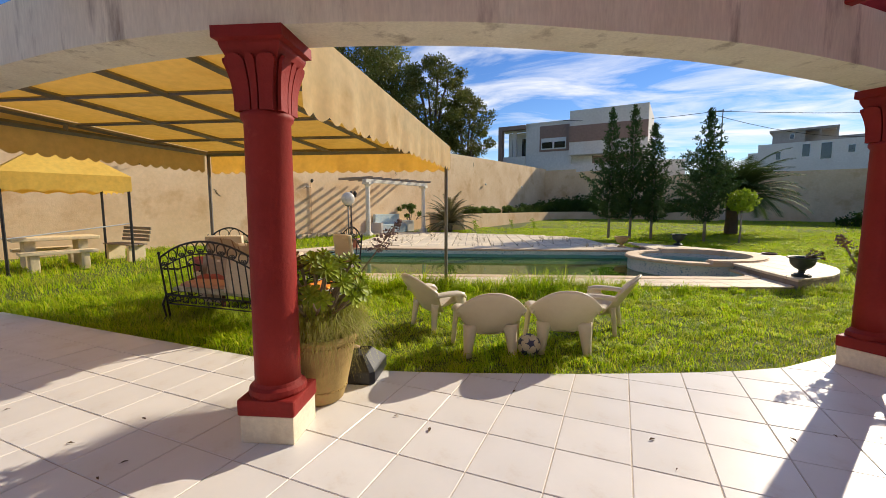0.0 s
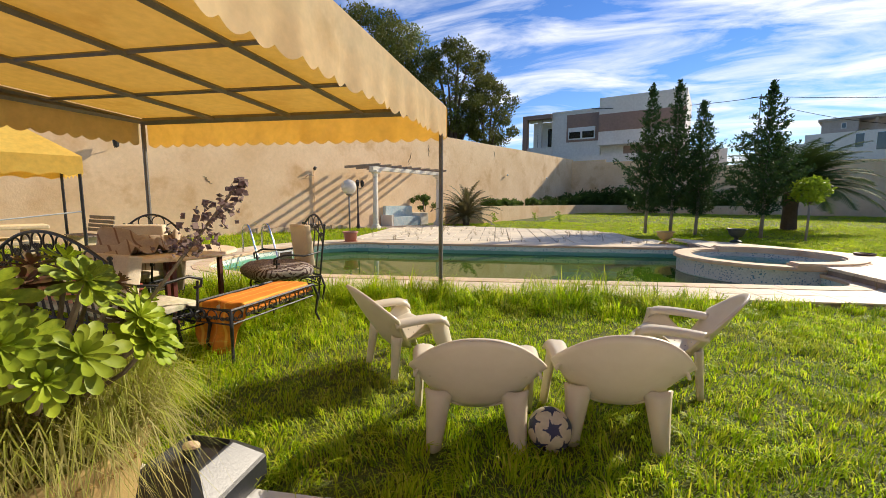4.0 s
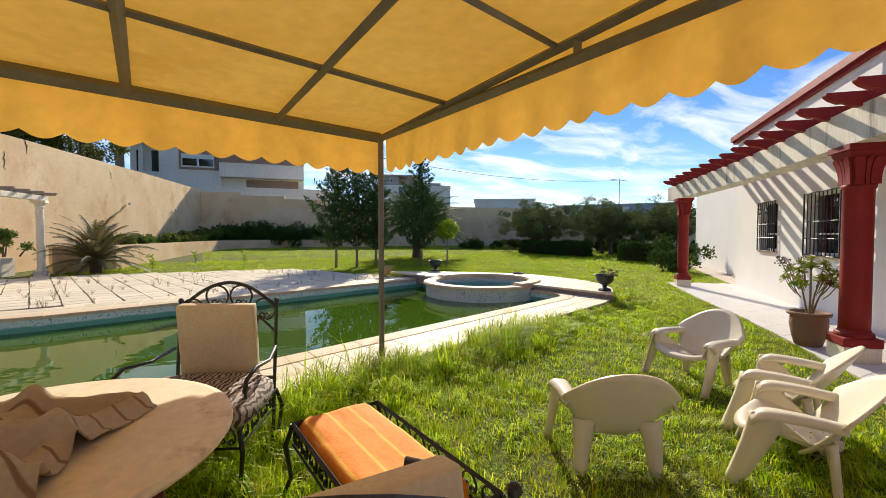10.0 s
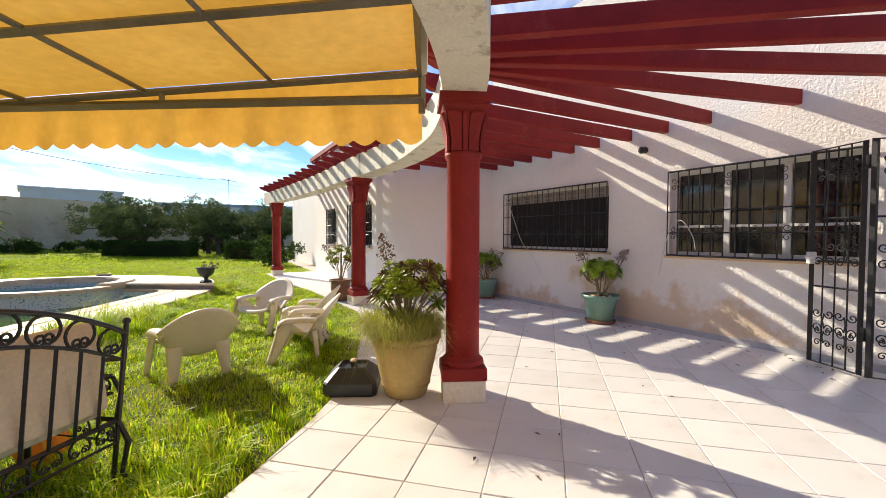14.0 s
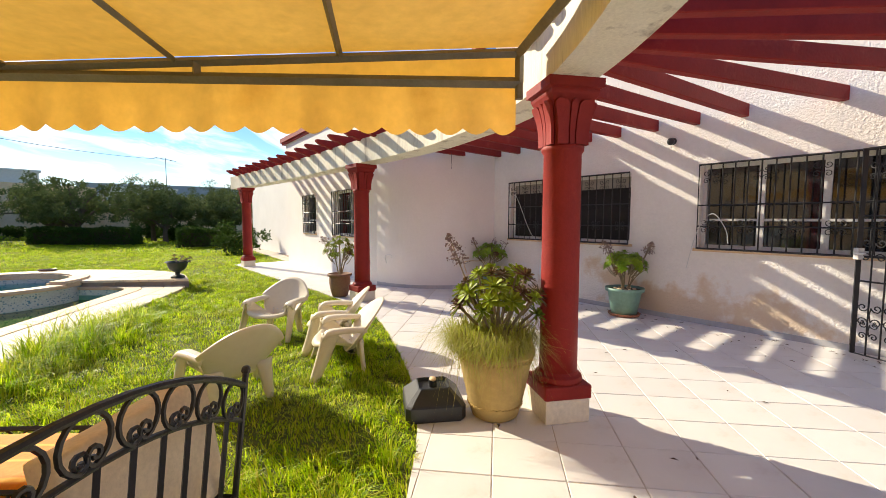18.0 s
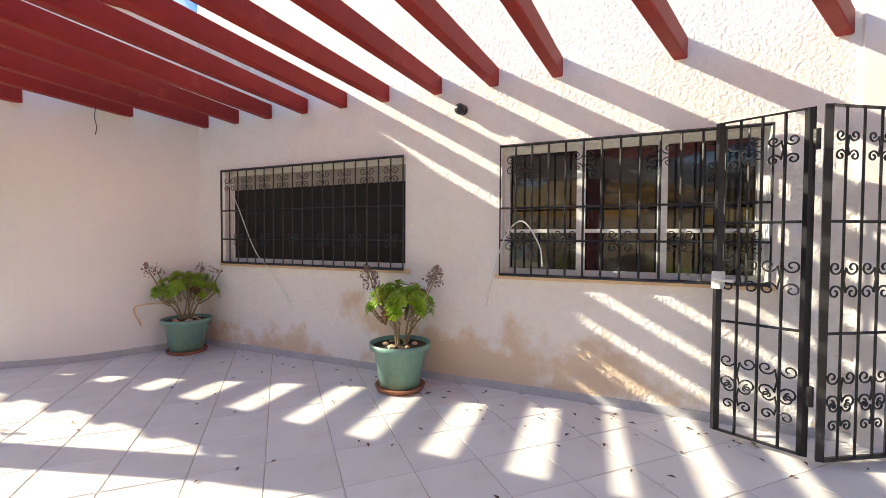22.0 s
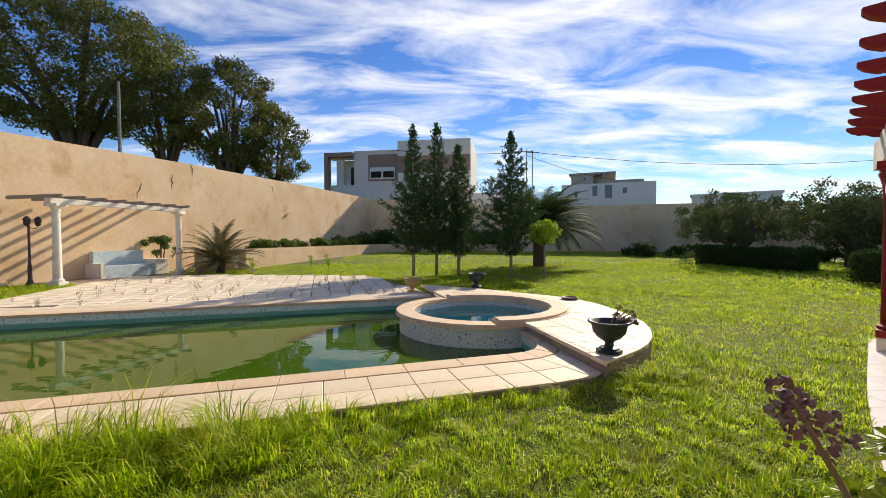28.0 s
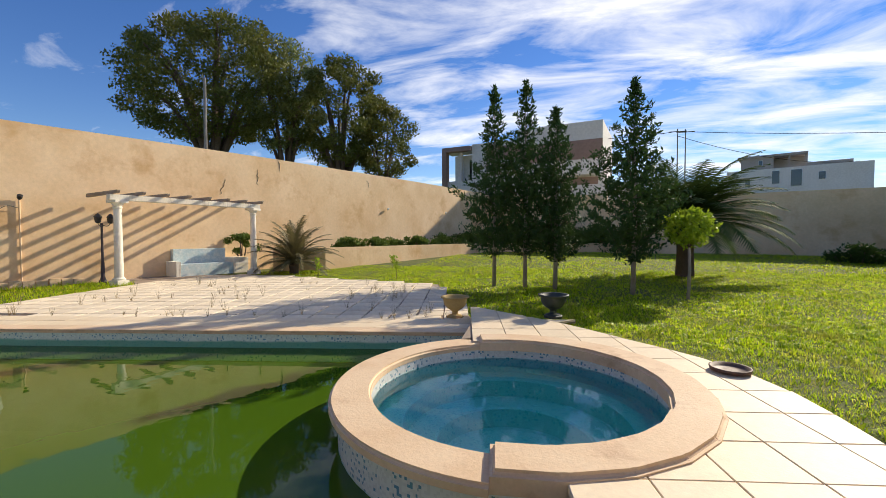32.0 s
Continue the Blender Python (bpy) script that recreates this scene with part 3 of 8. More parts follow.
# ---- pool ----
def build_pool():
    bm = bmesh.new()
    k = len(POOL)
    lo = [bm.verts.new((x, y, -1.5)) for x, y in POOL]
    hi = [bm.verts.new((x, y, 0.0)) for x, y in POOL]
    for i in range(k):
        bm.faces.new((lo[i], lo[(i + 1) % k], hi[(i + 1) % k], hi[i]))
    bm.faces.new(lo)
    struct("pool_shell", bm, MOSAIC, "swimming pool walls of pale blue and white mosaic, green in the lower part")
    bm = bmesh.new()
    vs = [bm.verts.new((x, y, -0.20)) for x, y in POOL]
    f = bm.faces.new(vs)
    f.normal_update()
    bmesh.ops.triangulate(bm, faces=[f])
    bmesh.ops.recalc_face_normals(bm, faces=bm.faces[:])
    for f in bm.faces:
        if f.normal.z < 0:
            f.normal_flip()
    struct("water_pool", bm, WATER, "still murky green pool water")


def water_mat(name, tint, deep, mixf):
    m = bpy.data.materials.new(name)
    m.use_nodes = True
    n, l = m.node_tree.nodes, m.node_tree.links
    n.clear()
    out, mx, mx2 = n.new("ShaderNodeOutputMaterial"), n.new("ShaderNodeMixShader"), n.new("ShaderNodeMixShader")
    tr, df, gl, fr = n.new("ShaderNodeBsdfTransparent"), n.new("ShaderNodeBsdfDiffuse"), n.new("ShaderNodeBsdfGlossy"), n.new("ShaderNodeFresnel")
    tr.inputs[0].default_value = (*tint, 1)
    df.inputs[0].default_value = (*deep, 1)
    gl.inputs["Roughness"].default_value = 0.02
    fr.inputs[0].default_value = 1.45
    mx2.inputs[0].default_value = mixf
    l.new(tr.outputs[0], mx2.inputs[1]); l.new(df.outputs[0], mx2.inputs[2])
    tc, ns, bp = n.new("ShaderNodeTexCoord"), n.new("ShaderNodeTexNoise"), n.new("ShaderNodeBump")
    ns.inputs["Scale"].default_value = 3.0
    ns.inputs["Detail"].default_value = 2
    bp.inputs["Strength"].default_value, bp.inputs["Distance"].default_value = 0.06, 0.03
    l.new(tc.outputs["Object"], ns.inputs["Vector"]); l.new(ns.outputs["Fac"], bp.inputs["Height"])
    l.new(bp.outputs[0], gl.inputs["Normal"]); l.new(bp.outputs[0], fr.inputs["Normal"])
    l.new(fr.outputs[0], mx.inputs[0]); l.new(mx2.outputs[0], mx.inputs[1]); l.new(gl.outputs[0], mx.inputs[2])
    l.new(mx.outputs[0], out.inputs[0])
    return m


def mosaic_mat(name, pale, deep, low, low_z, share=0.72):
    """Small square mosaic: mostly pale with scattered blue pieces; mixed towards the low colour below low_z."""
    m = bpy.data.materials.new(name)
    m.use_nodes = True
    n, l = m.node_tree.nodes, m.node_tree.links
    b = n["Principled BSDF"]
    tc = n.new("ShaderNodeTexCoord")
    vor = n.new("ShaderNodeTexVoronoi")
    vor.distance, vor.inputs["Scale"].default_value, vor.inputs["Randomness"].default_value = "CHEBYCHEV", 52, 0.0
    l.new(tc.outputs["Object"], vor.inputs["Vector"])
    wn = n.new("ShaderNodeSeparateColor")
    l.new(vor.outputs["Color"], wn.inputs[0])
    rp = n.new("ShaderNodeValToRGB")
    rp.color_ramp.interpolation = "CONSTANT"
    rp.color_ramp.elements[0].color = (*pale, 1)
    rp.color_ramp.elements[1].position, rp.color_ramp.elements[1].color = 0.91, (*deep, 1)
    e = rp.color_ramp.elements.new(0.5)
    e.color = tuple(v * 0.9 for v in pale) + (1,)
    l.new(wn.outputs[0], rp.inputs[0])
    sep = n.new("ShaderNodeSeparateXYZ")
    l.new(tc.outputs["Object"], sep.inputs[0])
    ns = n.new("ShaderNodeTexNoise"); ns.inputs["Scale"].default_value = 2.5
    l.new(tc.outputs["Object"], ns.inputs["Vector"])
    ad = n.new("ShaderNodeMath"); ad.operation = "MULTIPLY_ADD"; ad.inputs[1].default_value = 0.05
    l.new(ns.outputs["Fac"], ad.inputs[0]); l.new(sep.outputs["Z"], ad.inputs[2])
    mr = n.new("ShaderNodeMapRange")
    mr.inputs["From Min"].default_value, mr.inputs["From Max"].default_value = low_z + 0.03, low_z
    l.new(ad.outputs[0], mr.inputs[0])
    mx = n.new("ShaderNodeMixRGB"); mx.inputs[2].default_value = (*low, 1)
    mul = n.new("ShaderNodeMath"); mul.operation = "MULTIPLY"; mul.inputs[1].default_value = share
    l.new(mr.outputs[0], mul.inputs[0])
    l.new(mul.outputs[0], mx.inputs[0]); l.new(rp.outputs[0], mx.inputs[1])
    l.new(mx.outputs[0], b.inputs["Base Color"])
    b.inputs["Roughness"].default_value = 0.3
    return m


MOSAIC = mosaic_mat("pool_mosaic", (0.72, 0.82, 0.72), (0.14, 0.36, 0.42), (0.09, 0.36, 0.24), -0.095, 0.9)
SPAOUT = mosaic_mat("spa_outer_mosaic", (0.68, 0.70, 0.66), (0.10, 0.26, 0.34), (0.20, 0.42, 0.30), -0.18)
SPAMOSAIC = mosaic_mat("spa_mosaic", (0.66, 0.78, 0.72), (0.02, 0.30, 0.34), (0.16, 0.86, 0.80), 0.0, 0.70)
WATER = water_mat("murky_green_water", (0.20, 0.40, 0.05), (0.064, 0.132, 0.008), 0.90)
SPAWATER = water_mat("clear_blue_water", (0.80, 1.0, 1.0), (0.03, 0.42, 0.42), 0.07)
build_pool()


def build_spa():
    def ring(bm, r0, r1, z0, z1, a0, a1, n=40):
        pts = [SPA + Vector((math.cos(a), math.sin(a), 0)) * r1 for a in np.linspace(radians(a0), radians(a1), n)]
        band(bm, pts, 0, r1 - r0, z0, z1)
    bm = bmesh.new()
    ring(bm, 1.24, 1.50, -1.5, 0.11, 0, 360, 61)
    struct("spa_wall", bm, SPAOUT, "round raised spa wall of white and blue mosaic", False)
    bm = bmesh.new()
    ring(bm, 1.235, 1.57, 0.10, 0.165, 112, 272)
    bmesh.ops.bevel(bm, geom=[e for e in bm.edges if min(v.co.z for v in e.verts) > 0.16 and (e.verts[0].co - e.verts[1].co).length < 0.2], offset=0.022, segments=3, affect="EDGES")
    struct("spa_rim", bm, COPING, "rounded sandstone rim of the spa", False)
    bm = bmesh.new()
    ring(bm, 1.20, 1.54, 0.10, 0.225, -88, 114, 15)
    bmesh.ops.bevel(bm, geom=[e for e in bm.edges if min(v.co.z for v in e.verts) > 0.22], offset=0.03, segments=3, affect="EDGES")
    struct("spa_rim_raised", bm, COPING, "higher sandstone rim of the spa beside the deck", False)
    bm = bmesh.new()
    lathe(bm, [(0.62, -0.56), (0.66, -0.55), (0.68, -0.37), (0.70, -0.355), (0.94, -0.35), (0.96, -0.34), (0.97, -0.17), (0.985, -0.165), (1.235, -0.16), (1.238, 0.015)], 56, Matrix.Translation(SPA))
    bm.faces.ensure_lookup_table()
    bmesh.ops.delete(bm, geom=[bm.faces[-1]], context="FACES_ONLY")
    struct("spa_floor", bm, SPAMOSAIC, "stepped turquoise mosaic basin of the spa", False)
    bm = bmesh.new()
    bmesh.ops.create_circle(bm, cap_ends=True, radius=1.236, segments=64, matrix=Matrix.Translation(SPA + Vector((0, 0, 0.005))))
    struct("water_spa", bm, SPAWATER, "clear turquoise spa water")


build_spa()
DECK_RAISED = spline([(3.25, 8.30), (3.98, 8.93), (4.46, 9.72), (4.67, 10.6), (4.62, 11.9), (4.22, 12.85), (3.5, 13.6), (2.7, 14.35), (1.6, 15.1)], 5)
bm = bmesh.new()
prism(bm, [(p.x, p.y) for p in DECK_RAISED] + [(1.5, 14.3), (1.62, 13.05), (2.5, 13.1), (3.4, 12.8), (3.98, 11.9), (3.9, 11.0), (3.2, 10.25), (2.9, 10.3)], -0.1, 0.165)
struct("deck_raised", bm, GROUT, "raised tiled deck round the spa")
# low deck and coping round the pool
bm = bmesh.new()
prism(bm, [(1.5, 14.6), (-0.75, 19.7), (-6.4, 20.7), (-8.5, 20.7), (-11.6, 19.7), (-11.9, 18.3), (-9.2, 17.2), (-8.2, 12.9), (-6.2, 12.5)], -0.1, 0.018)
struct("plaza", bm, GROUT, "old paved sun terrace between pool and pergola")
LOOP = [Vector((x, y, 0)) for x, y in POOL]


def ring_band(name, pts, w0, w1, z0, z1, material, label, skip=()):
    """A closed flat ring round the pool, from w0 to w1 outside its edge."""
    k = len(pts)
    def off(d):
        out = []
        for i in range(k):
            a, b, c = pts[i - 1], pts[i], pts[(i + 1) % k]
            t1, t2 = (b - a).normalized(), (c - b).normalized()
            n1, n2 = Vector((t1.y, -t1.x, 0)), Vector((t2.y, -t2.x, 0))
            m_ = (n1 + n2).normalized()
            out.append(b + m_ * (d / max(0.5, m_.dot(n1))))
        return out
    a, b = off(w0), off(w1)
    bm = bmesh.new()
    va = [[bm.verts.new((p.x, p.y, z)) for p in a] for z in (z0, z1)]
    vb = [[bm.verts.new((p.x, p.y, z)) for p in b] for z in (z0, z1)]
    for i in range(k):
        if i in skip:
            continue
        j = (i + 1) % k
        bm.faces.new((va[1][i], va[1][j], vb[1][j], vb[1][i]))
        bm.faces.new((va[0][i], va[0][j], va[1][j], va[1][i]))
        bm.faces.new((vb[0][i], vb[0][j], vb[1][j], vb[1][i]))
    bmesh.ops.recalc_face_normals(bm, faces=bm.faces[:])
    return struct(name, bm, material, label)


ring_band("deck_low", LOOP, 0.24, 0.98, -0.1, 0.035, GROUT, "low tiled deck round the pool", skip=NO_COPING)
ring_band("pool_coping_bed", LOOP, -0.02, 0.255, 0.004, 0.042, COPING, "sandstone coping bed along the pool edge", skip=NO_COPING)

# ---- columns, beam and red rafters ----
def build_column(x, y, rz):
    c = thing("column", pose(x, y, 0, 0, 0, rz), "dark red painted round column with a fluted flaring capital on a white plinth", "column", "columns along the terrace")
    bm = bmesh.new()
    box(bm, (-0.165, -0.165, 0), (0.165, 0.165, 0.17), bevel=0.008)
    part("plinth", bm, PLINTH, c, "worn white plinth")
    bm = bmesh.new()
    box(bm, (-0.175, -0.175, 0.17), (0.175, 0.175, 0.27), bevel=0.015)
    lathe(bm, [(0.165, 0.26), (0.172, 0.285), (0.165, 0.31), (0.145, 0.325), (0.135, 0.345)], 32)
    part("base", bm, RED, c)
    bm = bmesh.new()
    lathe(bm, [(0.135, 0.34), (0.134, 0.6), (0.132, 1.2), (0.13, 1.88), (0.145, 1.90), (0.147, 1.925), (0.132, 1.94)], 32)
    part("shaft", bm, RED, c, smooth=True)
    bm = bmesh.new()
    # square, flaring capital
    prof = [(0.105, 1.93), (0.106, 2.0), (0.118, 2.1), (0.14, 2.2), (0.168, 2.26), (0.172, 2.275), (0.172, 2.29), (0.198, 2.30), (0.198, 2.36)]
    rings = []
    for r, z in prof:
        q = []
        for sx, sy in ((1, 1), (-1, 1), (-1, -1), (1, -1)):
            q.append(bm.verts.new((sx * r, sy * r, z)))
        rings.append(q)
    for a, b in zip(rings, rings[1:]):
        for j in range(4):
            bm.faces.new((a[j], a[(j + 1) % 4], b[(j + 1) % 4], b[j]))
    bm.faces.new(rings[-1]); bm.faces.new(list(reversed(rings[0])))
    bmesh.ops.recalc_face_normals(bm, faces=bm.faces[:])
    cap = part("capital", bm, RED, c)
    # each side carries three flat leaf-like panels with rounded tops
    half = lambda z: 0.105 + 0.067 * max(0.0, (z - 1.97) / 0.305) ** 2.2
    for k in range(4):
        R = Matrix.Rotation(k * math.pi / 2, 4, "Z")
        for x0, x1 in ((-1.0, -0.26), (-0.17, 0.17), (0.26, 1.0)):
            def panel(u, v):
                top = 2.225 - 0.03 * abs(2 * u - 1) ** 4
                z = 1.935 + (top - 1.935) * v
                h = half(z)
                return (h * (x0 + (x1 - x0) * u), h + 0.013, z)
            bm = bmesh.new()
            sheet(bm, panel, 10, 10, 0.02, R)
            bmesh.ops.recalc_face_normals(bm, faces=bm.faces[:])
            part("leaf_panel", bm, RED, cap)
    return c


for (x, y), rz in zip(COLUMNS, (14, 43, 43)):
    build_column(x, y, rz)

bm = bmesh.new()
band(bm, BEAMLINE, -0.165, 0.165, 2.36, 2.74)
tagged(struct("curved_beam", bm, BEAM), "curved cream beam with dark weather stains resting on the columns")


def hit_line(p, d, pts):
    """Where a plan ray from p along d meets a polyline, nearest first."""
    best = None
    for a, b in zip(pts, pts[1:]):
        e = b - a
        den = d.x * e.y - d.y * e.x
        if abs(den) < 1e-9:
            continue
        w = a - p
        t, u = (w.x * e.y - w.y * e.x) / den, (w.x * d.y - w.y * d.x) / den
        if t > 0.05 and -1e-6 <= u <= 1 + 1e-6 and (best is None or t < best):
            best = t
    return best


def build_rafters():
    """Red rafters from the house wall over the curved beam, with shaped outer ends."""
    d = (WALL_B - WALL_A).normalized()
    starts = []
    for s, az in ((0.14, 136), (0.66, 136), (1.18, 134.5), (1.70, 133), (2.22, 131), (2.73, 129), (3.30, 127.5), (3.85, 127), (4.40, 126.5), (5.30, 113.5), (6.25, 102.5), (7.25, 93.5), (8.03, 89.5), (8.87, 88), (9.8, 86)):
        e = WALL_A + d * s
        o = Vector((math.cos(radians(az)), math.sin(radians(az)), 0))
        t = hit_line(e, o, BEAMLINE)
        if t:
            starts.append((e, o, t))
    first = starts[0][0] + starts[0][1] * starts[0][2]
    HOUSE = CURVE[:26] + [CA, CB]
    for q, tdir in along(BEAMLINE, 0.57):
        if (q - first).dot(Vector((0.7, 0.71, 0))) < 0.4:
            continue
        o = Vector((math.cos(radians(135)), math.sin(radians(135)), 0))
        t = hit_line(q, -o, HOUSE)
        if t and t < 5:
            starts.append((q - o * t, o, t))
    for e, out, L in starts:
        m = Matrix(((out.x, -out.y, 0, e.x), (out.y, out.x, 0, e.y), (0, 0, 1, 0), (0, 0, 0, 1)))
        tip = L + 0.48
        prof = [(-0.02, 2.71), (L + 0.12, 2.71), (L + 0.22, 2.72), (L + 0.30, 2.76), (L + 0.36, 2.76), (tip - 0.04, 2.80), (tip, 2.84), (tip, 2.87), (-0.02, 2.87)]
        bm = bmesh.new()
        a = [bm.verts.new(m @ Vector((x, -0.045, z))) for x, z in prof]
        b = [bm.verts.new(m @ Vector((x, 0.045, z))) for x, z in prof]
        for j in range(len(prof)):
            bm.faces.new((a[j], a[(j + 1) % len(prof)], b[(j + 1) % len(prof)], b[j]))
        bm.faces.new(list(reversed(a))); bm.faces.new(b)
        bmesh.ops.recalc_face_normals(bm, faces=bm.faces[:])
        bmesh.ops.bevel(bm, geom=bm.edges[:], offset=0.008, segments=1, affect="EDGES")
        tagged(part("rafter", bm, RED, None), "red painted concrete rafter laid over the curved beam", "rafter", "rafters over the terrace")


build_rafters()

# ---- yellow canopy over the seats ----
CC, CE, CF = Vector((-2.45, 6.7, 0)), Vector((-2.02, 2.22, 0)), Vector((-6.75, 5.8, 0))
CD = CE + CF - CC
ZC, ZE = 2.36, 2.56


def build_canopy():
    c = thing("canopy", Matrix.Translation((0, 0, 0)), "yellow canvas canopy with scalloped valances on a grey steel frame", "canopy")
    def P(u, v, up=0.0):
        """u from the post by the pool to the far-left post, v from pool side to house side."""
        p = CC + (CF - CC) * u + (CE - CC) * v
        return Vector((p.x, p.y, ZC + (ZE - ZC) * v + up))
    def bar(name, pts, r):
        bm = bmesh.new()
        tube(bm, pts, r, 4)
        part(name, bm, STEEL, c)
    low = lambda p: Vector((p.x, p.y, ZC))
    bar("edge_bar", [P(0, 0), P(1, 0)], 0.05)
    bar("edge_bar", [low(P(0, 0)), low(P(0, 1))], 0.038)
    bar("edge_bar", [low(P(1, 0)), low(P(1, 1))], 0.038)
    bar("edge_bar", [P(0, 1), P(1, 1)], 0.04)
    for u in (0, 0.235, 0.465, 0.73, 1):
        bar("rafter_bar", [P(u, 0), P(u, 1)], 0.032)
    for v in (0.25, 0.49, 0.73):
        bar("purlin_bar", [P(0, v, 0.01), P(1, v, 0.01)], 0.022)
    for v in (0.52, 1.0):
        for u in (0, 1):
            bar("stub", [low(P(u, v)), P(u, v)], 0.03)
    for p, z0 in ((CC, 0), (CF, 0), (CD, 0), (CE, 2.3)):
        bm = bmesh.new()
        tube(bm, [(p.x, p.y, -0.05 + z0), (p.x, p.y, ZC)], 0.028, 10)
        part("post", bm, STEEL, c)
    # roof cloth, sagging a little between the bars
    bm = bmesh.new()
    N, Mm = 24, 24
    vs = [[None] * (Mm + 1) for _ in range(N + 1)]
    for i in range(N + 1):
        for j in range(Mm + 1):
            u, v = i / N, j / Mm
            sag = -0.02 * abs(math.sin(u * 3 * math.pi)) * abs(math.sin(v * 3 * math.pi))
            vs[i][j] = bm.verts.new(P(u * 1.02 - 0.01, v * 1.02 - 0.01, 0.055 + sag))
    for i in range(N):
        for j in range(Mm):
            bm.faces.new((vs[i][j], vs[i + 1][j], vs[i + 1][j + 1], vs[i][j + 1]))
    part("roof_cloth", bm, CANVAS, c, smooth=True)
    def valance(a, b, za, zb, k, foot=2.06):
        bm = bmesh.new()
        d = b - a
        L = d.length
        nrm = Vector((-d.y, d.x, 0)).normalized()
        cols = k * 8
        rows = []
        for i in range(cols + 1):
            s = i / cols
            ph = (i % 8) / 8
            scal = 0.045 * math.sin(math.pi * ph) if i % 8 else 0
            w = 0.018 * math.sin(s * L * 7) + 0.01 * math.sin(s * L * 17 + 1)
            p = a + d * s
            z = za + (zb - za) * s + 0.055
            row = []
            for q in range(5):
                f = q / 4
                row.append(bm.verts.new((p.x + nrm.x * (w * f + 0.0), p.y + nrm.y * w * f, z - (z - foot + scal) * f)))
            rows.append(row)
        for x, y in zip(rows, rows[1:]):
            for q in range(4):
                bm.faces.new((x[q], x[q + 1], y[q + 1], y[q]))
        part("valance", bm, CANVAS, c, smooth=True)
    o = 0.06
    e1 = (CC - CF).normalized() * o
    e2 = (CC - CE).normalized() * o
    valance(CF + e2, CC + e1 + e2, ZC, ZC, 22, 2.04)
    valance(CC + e1, CE + e1, ZC, ZE, 24)
    valance(CD - e1, CF - e1, ZE, ZC, 24)


build_canopy()

# ---- windows, gate, door ----
def scroll(c, r, turn, side, n=14, turns=1.25):
    """A flat spiral in the x-z plane."""
    pts = []
    for i in range(n + 1):
        t = i / n
        a = turn + side * t * turns * math.tau
        q = r * (1 - 0.78 * t)
        pts.append((c[0] + q * math.cos(a), c[1], c[2] + q * math.sin(a)))
    return pts


def grille(parent, w, h, bars, rows, scroll_rows, y=0.05, r=0.009):
    part_tube("grille_frame", [(0, y, 0), (w, y, 0), (w, y, h), (0, y, h)], 0.014, IRON, parent, True, 4)
    for i in range(1, bars):
        x = w * i / bars
        part_tube("bar", [(x, y, 0), (x, y, h)], r, IRON, parent, False, 4)
    for z in rows:
        part_tube("cross_bar", [(0, y, z), (w, y, z)], r, IRON, parent, False, 4)
    for z, size, every in scroll_rows:
        for i in range(1, bars, every):
            x = w * i / bars
            for s in (-1, 1):
                bm = bmesh.new()
                for v in (-1, 1):
                    tube(bm, [(x, y, z)] + scroll((x + s * size * 0.9, y, z + v * size * 0.9), size * 0.75, math.pi if s > 0 else 0, s * v), 0.0045, 5)
                part("scroll", bm, IRON, parent)


def part_tube(name, pts, r, material, parent, closed=False, n=8, label="", smooth=False):
    bm = bmesh.new()
    tube(bm, pts, r, n, closed)
    return part(name, bm, material, parent, label, smooth)


def part_box(name, lo, hi, material, parent, bevel=0.0, label=""):
    bm = bmesh.new()
    box(bm, lo, hi, bevel=bevel)
    return part(name, bm, material, parent, label)


SHUTTERBOX = mat("grey_beige_shutter_box", (0.34, 0.32, 0.28), (0.28, 0.26, 0.22), 0.7, 3, 30, 0.1, 40)
SHUTTER = mat("grey_roller_shutter", (0.030, 0.028, 0.028), (0.022, 0.02, 0.02), 0.7, 3, 30, 0.1, 40, spec=0.2)


def build_window(name, m, w, h, bars, panes, shutter, rows, scrolls, label):
    win = tagged(thing(name, m, label, ""), kind="structure")
    part_box("window_sill", (-0.05, -0.22, -0.04), (w + 0.05, 0.04, 0.0), COPING, win, 0.006)
    f = 0.05
    for lo, hi in (((0, -0.16, 0), (f, -0.1, h)), ((w - f, -0.16, 0), (w, -0.1, h)), ((f, -0.16, 0), (w - f, -0.1, f)), ((f, -0.16, h - f), (w - f, -0.1, h))):
        part_box("window_frame", lo, hi, FRAMEWHITE, win)
    pw = (w - 2 * f) / panes
    for i in range(panes):
        x0 = f + pw * i
        if i:
            part_box("mullion", (x0 - 0.035, -0.165, f), (x0 + 0.035, -0.125 if shutter == "top" else -0.095, h - f), FRAMEWHITE, win)
        part_box("pane", (x0 + 0.02, -0.135, f), (x0 + pw - 0.02, -0.128, h - f), DARKGLASS, win)
    if shutter == "top":
        part_box("shutter_box", (f, -0.12, h - 0.22), (w - f, -0.09, h - f), SHUTTERBOX, win)
        part_box("shutter", (f, -0.118, 0.05), (w - f, -0.1, h - 0.22), SHUTTER, win)
    elif shutter == "rail":
        part_box("rail", (f, -0.125, h * 0.33), (w - f, -0.09, h * 0.33 + 0.03), FRAMEWHITE, win)
    grille(win, w, h, bars, rows, scrolls)
    return win


build_window("window_1", HM @ pose(11.04, 0, 1.05), 2.5, 1.1, 18, 3, "top", (0.28, 0.62), ((0.93, 0.055, 2), (0.28, 0.05, 3)), "wide window behind a black wrought-iron grille, shutter down")
build_window("window_2", HM @ pose(8.13, 0, 1.04), 1.94, 1.12, 14, 3, "rail", (0.30, 0.58), ((0.95, 0.055, 4), (0.30, 0.06, 3)), "sliding window with white frames behind a black iron grille")
